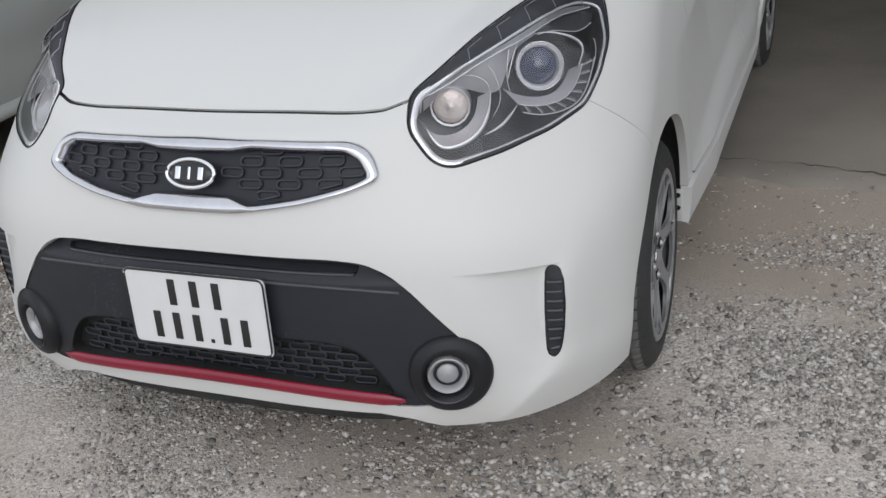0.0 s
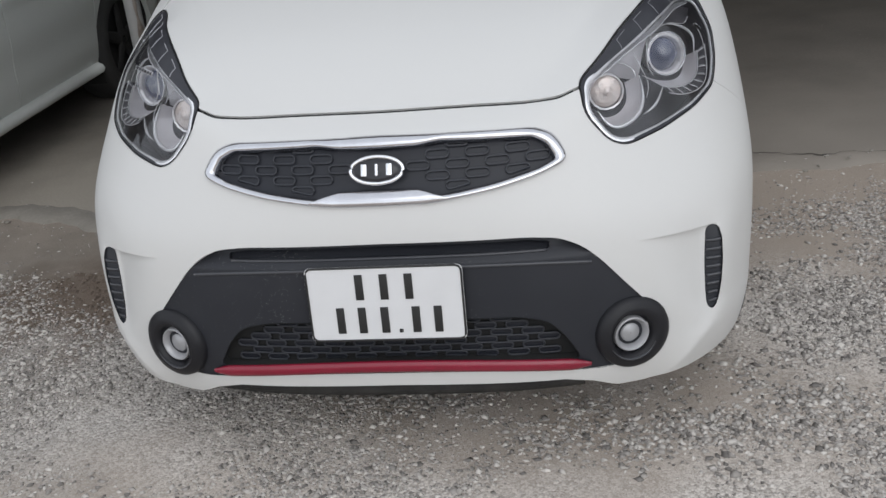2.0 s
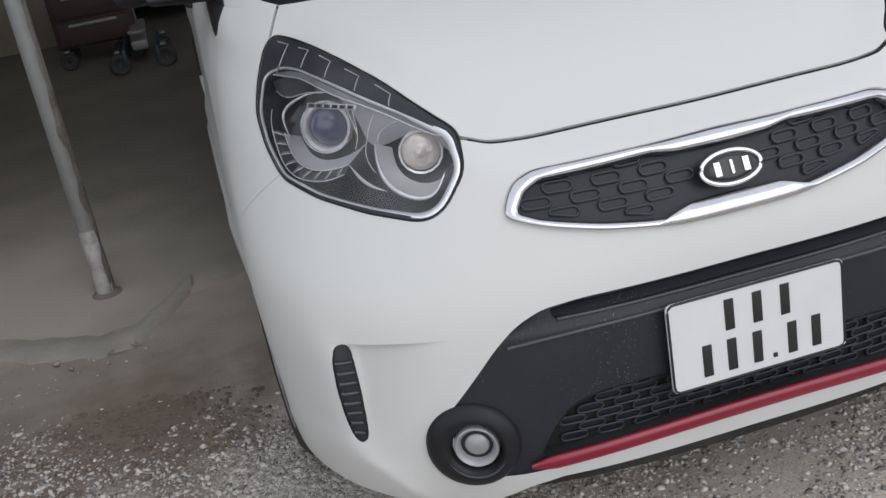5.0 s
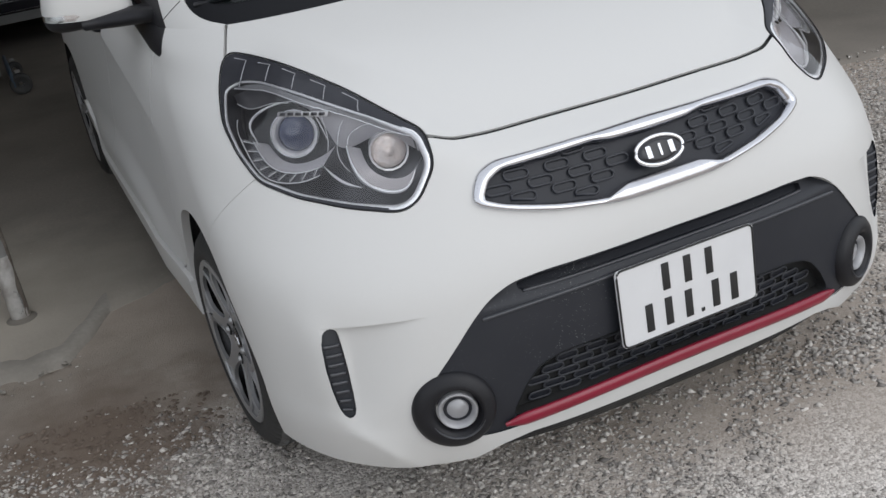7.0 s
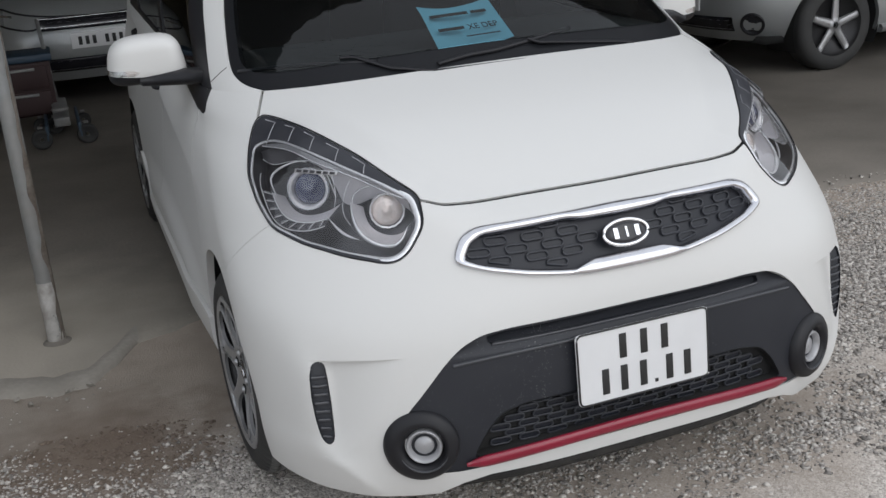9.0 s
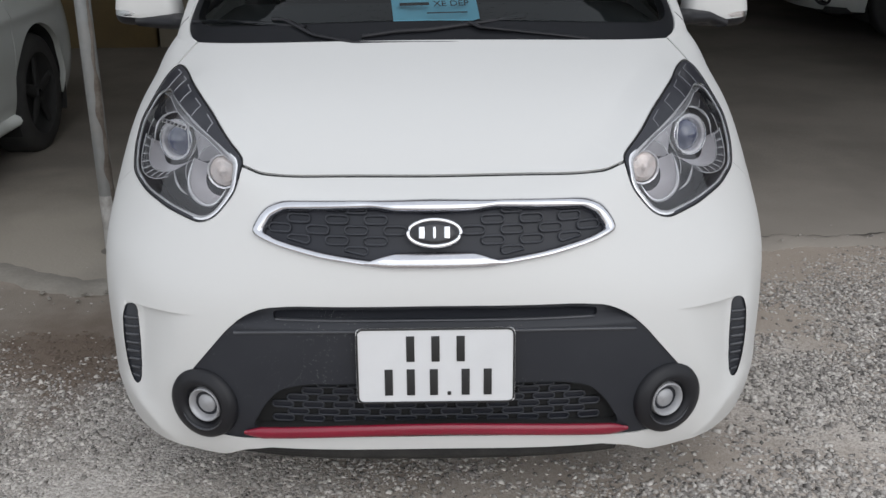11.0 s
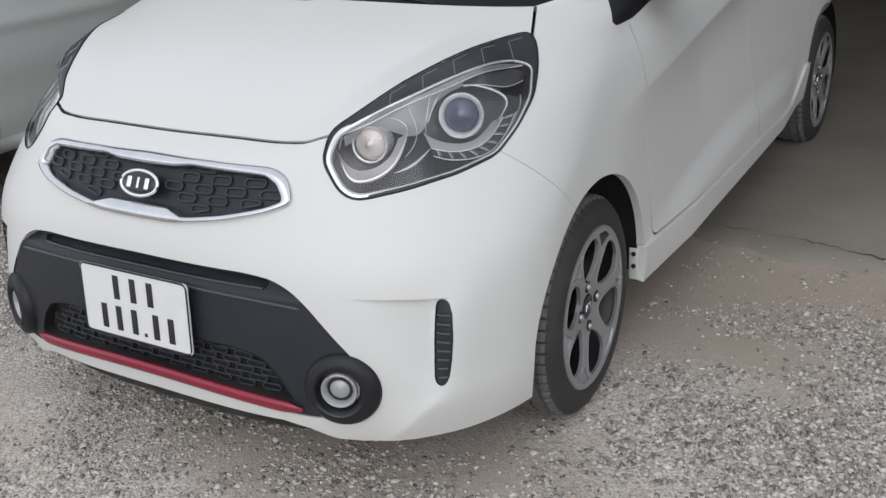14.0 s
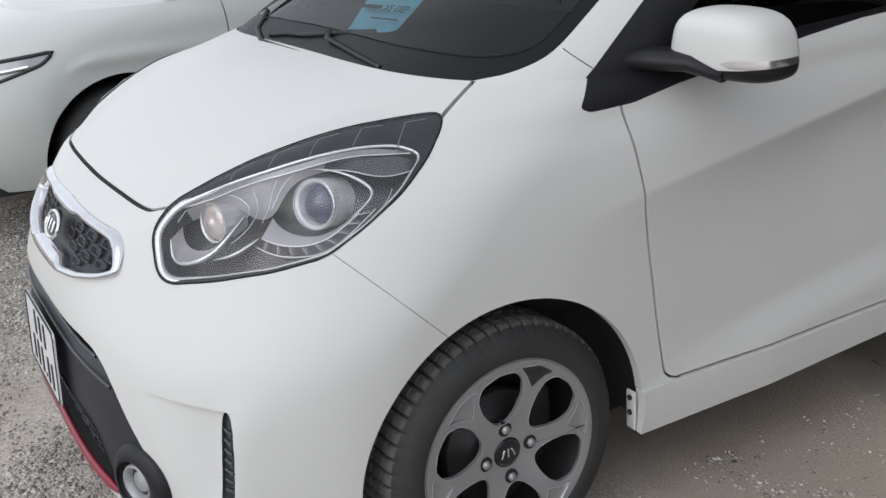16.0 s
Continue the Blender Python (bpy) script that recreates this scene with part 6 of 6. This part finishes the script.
# flaking rust down one side of the post
RUST = material("flaking_rust", (0.115, 0.095, 0.078), 0.9, grain=0.35, size=90, bump=0.5, second=0.6, second_size=20, tint=(0.24, 0.22, 0.195))
zz = np.linspace(0.03, 1.15, 80)
mid = -0.62 + 0.25 * np.sin(zz * 7) * np.exp(-zz) + 0.10 * np.sin(zz * 31)
span = (0.42 + 0.16 * np.sin(zz * 23) + 0.10 * np.sin(zz * 59)) * np.clip((1.2 - zz) / 0.6, 0.25, 1)
v = np.array([(r * math.cos(m + w * k), r * math.sin(m + w * k), z) for z, m, w in zip(zz, mid, span) for k, r in ((-1.0, 0.033), (-0.9, 0.0358), (0.0, 0.0368), (0.9, 0.0358), (1.0, 0.033))])
put("rust_scab", mesh("rust_scab", v, [(i * 5 + j, i * 5 + j + 1, i * 5 + 6 + j, i * 5 + 5 + j) for i in range(79) for j in range(4)], smooth=False), RUST, post, "flaking brown rust on the post")

# workshop things standing at the back: a trolley and a floor jack
TROLLEY_RED = material("dull_red_enamel", (0.028, 0.010, 0.010), 0.6, grain=0.15, size=40, second=0.5, second_size=6)
JACK_BLUE = material("oily_blue_enamel", (0.03, 0.055, 0.085), 0.5, grain=0.2, size=40, second=0.5, second_size=8)


def caster(parent, x, y, r=0.055):
    v, f = lathe([(0.012, -0.014), (r * 0.6, -0.016), (r * 0.66, -0.020), (r * 0.92, -0.018), (r, -0.010), (r, 0.010), (r * 0.92, 0.018), (r * 0.66, 0.020), (r * 0.6, 0.016), (0.012, 0.014)], 28, "y")
    w = put("caster", mesh("caster", v + (x, y, r), f), RUBBER, parent, "grey caster wheel")
    v, f = lathe([(0.014, -0.022), (0.014, 0.022)], 12, "y")
    put("axle", mesh("axle", v + (x, y, r), f), STEEL, w)
    part("fork", box((0.03, 0.05, 0.012), (x, y, 2 * r + 0.012), 0.003), STEEL, w)


trolley = thing("tool_trolley", "dull red metal tool trolley on casters", "tool trolley", (-1.36, 5.80, 0.016))
part("cabinet", box((0.50, 0.36, 0.36), (0, 0, 0.32), 0.01), TROLLEY_RED, trolley)
part("top_tray", box((0.54, 0.40, 0.05), (0, 0, 0.525), 0.012), JACK_BLUE, trolley)
for k in range(2):
    drawer = part("drawer", box((0.45, 0.02, 0.15), (0, -0.187, 0.23 + 0.17 * k), 0.006), TROLLEY_RED, trolley)
    part("drawer_handle", box((0.30, 0.018, 0.018), (0, -0.204, 0.285 + 0.17 * k), 0.004), STEEL, drawer)
for x in (-0.21, 0.21):
    for y in (-0.15, 0.15):
        caster(trolley, x, y)

jack = thing("floor_jack", "oily blue floor jack with grey wheels on concrete", "floor jack", (-1.10, 5.42, 0.016))
for x in (-0.10, 0.10):
    part("side_beam", box((0.02, 0.62, 0.10), (x, 0.05, 0.10), 0.008), JACK_BLUE, jack)
part("lift_arm", box((0.10, 0.46, 0.06), (0, 0.08, 0.17), 0.012, m=pose(0, 0, 0, 8)), STEEL, jack)
v, f = lathe([(0.0005, 0.0), (0.05, 0.0), (0.055, 0.012), (0.045, 0.022), (0.0005, 0.02)], 24, "z")
put("saddle", mesh("saddle", v + (0, -0.16, 0.22), [q[::-1] for q in f]), STEEL, jack)
put("pump_handle", mesh("pump_handle", *tube([(0, 0.30, 0.16), (-0.02, 0.42, 0.40), (-0.04, 0.50, 0.75)], 0.014, 10)), STEEL, jack)
for x in (-0.14, 0.14):
    caster(jack, x, -0.24, 0.065)
    caster(jack, x, 0.34, 0.05)

# broken bits along the slab's edge
rng = np.random.default_rng(21)
for k in range(16):
    x = rng.uniform(-2.1, -0.9) if k < 9 else rng.uniform(0.9, 2.0)
    y = slab_edge(x) + rng.uniform(-0.09, 0.03)
    bm = bmesh.new()
    bmesh.ops.create_icosphere(bm, subdivisions=1, radius=rng.uniform(0.006, 0.013))
    for v in bm.verts:
        v.co *= rng.uniform(0.7, 1.2)
    bmesh.ops.transform(bm, matrix=pose(x, y, 0.012 if y < slab_edge(x) else 0.022, 0, 0, rng.uniform(0, 180)) @ Matrix.Diagonal((1.3, 0.9, 0.5, 1)), verts=bm.verts)
    chip = part("concrete_chip", bm, MORTAR, smooth=False)
    tagged(chip, "small broken concrete chip by the slab edge", "concrete chip", "chips along the slab edge")


# ---- neighbouring cars ----
GREY_LAMP = material("grey_lamp_glass", (0.30, 0.31, 0.32), 0.15, metal=0.3, coat=0.8, grain=0.1, second=0.5, second_size=12, tint=(0.14, 0.145, 0.15))


def plain_car(name, label, paint, at, turn, length, width, height, hood, wheel_r, front_axle, rear_axle, sill=0.24, rim=ALLOY_DARK, plate_z=0.5, lamps=None):
    """A parked saloon or wagon, nose to -y: rounded body cut for arches, cabin with glass, wheels, lamps, bumper line and plate."""
    c = thing(name, label, "car", at)
    lamps = lamps or GREY_LAMP
    c.matrix_basis = pose(*at, 0, 0, turn)
    w, belt = width / 2, height * 0.60
    rows = [(sill, 0.10, w * 0.95), (sill + 0.12, 0.02, w * 0.985), (0.5, 0.0, w), (0.64, 0.03, w * 0.995), (belt - 0.12, 0.12, w * 0.98), (belt - 0.02, 0.30, w * 0.94), (belt + 0.04, 0.60, w * 0.86)]
    uu, vv = np.meshgrid(np.concatenate([np.linspace(0, 1, 41), 1 + np.linspace(0, 1, 81)[1:], 2 + np.linspace(0, 1, 31)[1:]]), np.linspace(0, len(rows) - 1, 41), indexing="ij")
    z, y0, ww = np.moveaxis(spline(np.arange(len(rows)), rows, vv), -1, 0)
    q = np.where(uu < 1, np.sin(uu * math.pi / 2), np.where(uu < 2, 1.0, np.cos((uu - 2) * math.pi / 2)))
    g = np.sqrt(np.maximum(0, 1 - q ** 3))
    s = np.clip(uu - 1, 0, 1)
    y = np.where(uu < 1, y0 + 0.62 * (1 - g), np.where(uu < 2, y0 + 0.62 + (length - y0 * 1.4 - 1.12) * s, length - y0 * 0.4 - 0.5 + 0.5 * g))
    crease = 0.012 * np.exp(-((z - belt + 0.14) / 0.03) ** 2) * (uu > 1) * (uu < 2) - 0.012 * np.exp(-((z - 0.46) / 0.08) ** 2) * (uu > 0.98) * (uu < 2.02)
    sh = Shell(np.stack([ww * q + crease * q, y, z], -1), np.stack([uu, vv], -1))
    for ya in (front_axle, rear_axle):
        sh.cut(np.where(sh.p[:, 0] > w * 0.6, np.hypot(sh.p[:, 1] - ya, sh.p[:, 2] - wheel_r) - wheel_r - 0.05, 1.0), "hole")
    sh.cut(np.where((sh.c[:, 0] > 0.55) & (sh.c[:, 0] < 1.08), distance(np.stack([sh.p[:, 1], sh.p[:, 2]], -1), rounded([(0.05, belt - 0.20), (0.30, belt - 0.12), (0.66, belt - 0.085), (0.60, belt - 0.13), (0.36, belt - 0.20), (0.08, belt - 0.28)], 0.02)), 1.0), "lamp")
    for yd, tag, old in ((front_axle + 0.46, "front_door", "rest"), (front_axle + 1.55, "rear_door", "front_door"), (rear_axle - wheel_r - 0.02, "quarter", "rear_door")):
        sh.seam(lambda s: np.where(s.c[:, 0] > 1, yd + 0.05 * (s.p[:, 2] - 0.5) - s.p[:, 1], 1.0), tag, (old,), 0.006)
    put("body", mesh("body", *sh.panel(("rest",), 0.03)), paint, c)
    # hood and rear deck close the body from side to side
    ring = [(ww[i, -1] * q[i, -1], y[i, -1], z[i, -1]) for i in range(len(uu))]
    for name, some in (("hood", [k for k in ring if k[1] < hood + 0.5]), ("rear_deck", [k for k in ring if k[1] >= length * 0.72])):
        v = np.array([(px * s, py, pz + 0.035 * (1 - s * s) * min(1, px / 0.4)) for px, py, pz in some for s in np.linspace(-1, 1, 13)])
        f = [(i * 13 + j, (i + 1) * 13 + j, (i + 1) * 13 + j + 1, i * 13 + j + 1) for i in range(len(some) - 1) for j in range(12)]
        put(name, mesh(name, v, [k[::-1] for k in f]), paint, c)
    put("tail", mesh("tail", *sh.panel(("quarter",), 0.03)), paint, c)
    outline = rounded([(0.05, belt - 0.20), (0.30, belt - 0.12), (0.66, belt - 0.085), (0.60, belt - 0.13), (0.36, belt - 0.20), (0.08, belt - 0.28)], 0.02)
    flank = BVHTree.FromPolygons([Vector(k) for k in sh.p], sh.faces)
    for side in (1, -1):
        for door in ("front_door", "rear_door"):
            put(door, mesh(door, *sh.panel((door,), 0.03, both=False, side=side)), paint, c)
        lamp = put("headlamp", mesh("headlamp", *sh.panel(("lamp",), 0.0, shift=-0.003, both=False, side=side)), lamps, c)
        rim_line = [on(flank, (w * 2, yy, zz), (-1, 0, 0))[0] for yy, zz in resample(outline, 0.02)]
        both("lamp_seal", side, tube([k for k in rim_line if k is not None], 0.008, 6, True), GLOSS_BLACK, lamp)
        streak = [on(flank, (w * 2, yy, belt - 0.175 + 0.12 * (yy - 0.2)), (-1, 0, 0))[0] for yy in np.linspace(0.2, 0.55, 12)]
        both("lamp_streak", side, tube([k for k in streak if k is not None], 0.009, 6), CHROME, lamp)
        put("sill_trim", mesh("sill_trim", *tube([(side * w * 0.955, yy, sill + 0.01) for yy in np.linspace(front_axle + wheel_r + 0.07, rear_axle - wheel_r - 0.07, 12)], 0.045, 10, flat=0.7)), paint, c)
        for ya in (front_axle, rear_axle):
            ang = np.linspace(math.radians(-25), math.radians(205), 26)
            v = np.array([(side * x, ya + r * math.cos(t), wheel_r + r * math.sin(t)) for t in ang for x, r in ((w * 0.97, wheel_r + 0.055), (w * 0.6, wheel_r + 0.06), (w * 0.6, 0.03))])
            f = [(i * 3 + j, i * 3 + 3 + j, i * 3 + 4 + j, i * 3 + 1 + j) for i in range(25) for j in range(2)]
            put("wheel_arch_liner", mesh("wheel_arch_liner", v, f), DARK, c)
            v, f = lathe([(wheel_r * 0.68, 0.0), (wheel_r * 0.85, 0.008), (wheel_r * 0.96, -0.012), (wheel_r, -0.035), (wheel_r, -0.17), (wheel_r * 0.93, -0.2)], 56, "x")
            v, f = (v, [k[::-1] for k in f]) if side > 0 else mirrored(v, [k[::-1] for k in f])
            tyre_ob = put("wheel", mesh("wheel", v + (side * (w * 0.97), ya, wheel_r), f), RUBBER, c, "black tyre")
            face = [(0.0005, -0.03), (wheel_r * 0.2, -0.028), (wheel_r * 0.6, -0.02), (wheel_r * 0.68, 0.0)]
            v, f = lathe([face[3], (wheel_r * 0.62, -0.045), (0.0005, -0.05)], 40, "x")
            v, f = (v, [k[::-1] for k in f]) if side > 0 else mirrored(v, [k[::-1] for k in f])
            put("wheel_barrel", mesh("wheel_barrel", v + (side * (w * 0.97), ya, wheel_r), f), DARK if rim is DARK else ALLOY_DARK, tyre_ob)
            for k in range(5):
                a = k * 2 * math.pi / 5 + 0.3
                spoke = [(-0.022, r * math.cos(a), r * math.sin(a)) for r in np.linspace(0.02, wheel_r * 0.66, 6)]
                v, f = tube(spoke, np.linspace(0.035, 0.026, 6), 6, flat=0.4, normals=np.tile((1.0, 0, 0), (6, 1)))
                v, f = (v, f) if side > 0 else mirrored(v, f)
                put("spoke", mesh("spoke", v + (side * (w * 0.97), ya, wheel_r), f), rim, tyre_ob)
    # cabin
    roof_y = (hood + 0.75, length * 0.80)
    cu, ch = np.meshgrid(np.linspace(0, 2, 81), np.linspace(0, 1.6, 33), indexing="ij")
    q = np.sin(np.clip(cu, 0, 2) * math.pi / 2)
    mid = np.cos(np.clip(cu, 0, 2) * math.pi / 2)
    base = np.stack([w * 0.92 * np.clip(q, 0, 1) ** 0.4, hood + (length * 0.93 - hood) * (0.5 - 0.5 * np.sign(mid) * np.abs(mid) ** 0.7), 0 * q + belt], -1)
    roof_p = np.stack([w * 0.72 * np.clip(q, 0, 1) ** 0.4, roof_y[0] + (roof_y[1] - roof_y[0]) * (0.5 - 0.5 * np.sign(mid) * np.abs(mid) ** 0.7), 0 * q + height - 0.05], -1)
    hh = np.clip(ch, 0, 1)[..., None]
    over = np.clip((ch - 1) / 0.6, 0, 1)[..., None]
    p = base + (roof_p - base) * hh
    p = p + (np.stack([0 * q, p[..., 1], 0 * q + height], -1) - p) * over
    cab = Shell(p, np.stack([cu, ch], -1))
    cab.cut(np.where(cab.p[:, 2] < height - 0.10, np.maximum(np.maximum(0.10 - cab.c[:, 1], cab.c[:, 1] - 0.88), 0.05 - np.abs(cab.c[:, 0] - 0.36) * 1.0), 1.0), "glass")
    put("cabin", mesh("cabin", *cab.panel(("rest",), 0.02)), paint, c)
    put("windows", mesh("windows", *cab.panel(("glass",), 0.0, shift=-0.004)), SIDE_GLASS, c)
    part("floor_pan", box((w * 1.7, length * 0.9, 0.05), (0, length / 2, sill + 0.01)), DARK, c)
    part("cabin_inside", box((w * 1.3, length * 0.45, 0.1), (0, length * 0.55, belt - 0.08)), DARK, c)
    # nose: grille, bumper mouth, plate
    nose = BVHTree.FromPolygons([Vector(k) for k in sh.p], sh.faces)

    def across(z0, half, r, mat, nm, n=14, flat=0.5):
        pts, nn = [], []
        for x in np.linspace(-half, half, n):
            h, k = on(nose, (abs(x) + 1e-4, -1, z0), (0, 1, 0))
            pts.append(h * (1 if x >= 0 else -1, 1, 1))
            nn.append(k * (1 if x >= 0 else -1, 1, 1))
        return put(nm, mesh(nm, *tube(pts, r, 8, flat=flat, normals=nn)), mat, c)

    across(0.66, w * 0.52, 0.05, GLOSS_BLACK, "grille", flat=0.2)
    for k in range(3):
        across(0.635 + k * 0.03, w * 0.5, 0.007, CHROME, "grille_bar", flat=1.4)
    across(0.36, w * 0.6, 0.055, GLOSS_BLACK, "bumper_mouth", flat=0.2)
    for k in range(3):
        across(0.33 + k * 0.03, w * 0.58, 0.006, SATIN, "mouth_bar", flat=1.8)
    for side in (1, -1):
        h, k = on(nose, (w * 0.74, -1, 0.36), (0, 1, 0))
        m = Matrix.Translation(h * (side, 1, 1)) @ Vector((0, -1, 0)).rotation_difference(Vector(k * (side, 1, 1))).to_matrix().to_4x4()
        v, f = lathe([(0.085, 0.01), (0.083, -0.006), (0.072, -0.004), (0.06, 0.006)], 24)
        fog = put("fog_lamp", mesh("fog_lamp", placed(v, m), f), BLACK, c)
        v, f = lathe([(0.062, 0.0045), (0.03, 0.001), (0.0005, 0.0)], 20)
        put("fog_glass", mesh("fog_glass", placed(v, m), f), GLOSS_BLACK, fog)
    pl = part("number_plate", box((0.47, 0.012, 0.11), (0, -0.012, plate_z), 0.003), PLATE, c)
    for x in (-0.17, -0.12, -0.07, 0.02, 0.07, 0.12, 0.17):
        part("plate_bar", box((0.026, 0.006, 0.06), (x, -0.020, plate_z), 0.001), INK, pl)
    return c


# this saloon's rims are near black: shade on its wheels put into the colour
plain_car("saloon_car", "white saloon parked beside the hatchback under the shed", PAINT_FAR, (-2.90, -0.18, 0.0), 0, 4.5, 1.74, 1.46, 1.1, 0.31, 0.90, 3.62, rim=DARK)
plain_car("saloon_car", "silver car parked facing out at the back of the shed", PAINT_GREY, (-0.70, 6.32, 0.016), 0, 4.4, 1.72, 1.5, 1.1, 0.31, 0.85, 3.4, plate_z=0.53)
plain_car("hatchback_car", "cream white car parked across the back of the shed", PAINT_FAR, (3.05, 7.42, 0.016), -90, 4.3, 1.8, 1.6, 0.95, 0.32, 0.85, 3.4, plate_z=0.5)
plain_car("saloon_car", "silver car with alloy wheels parked across the shed", PAINT_GREY, (3.27, 4.78, 0.016), -90, 4.4, 1.62, 1.5, 1.1, 0.31, 0.73, 3.3, rim=ALLOY, plate_z=0.5)
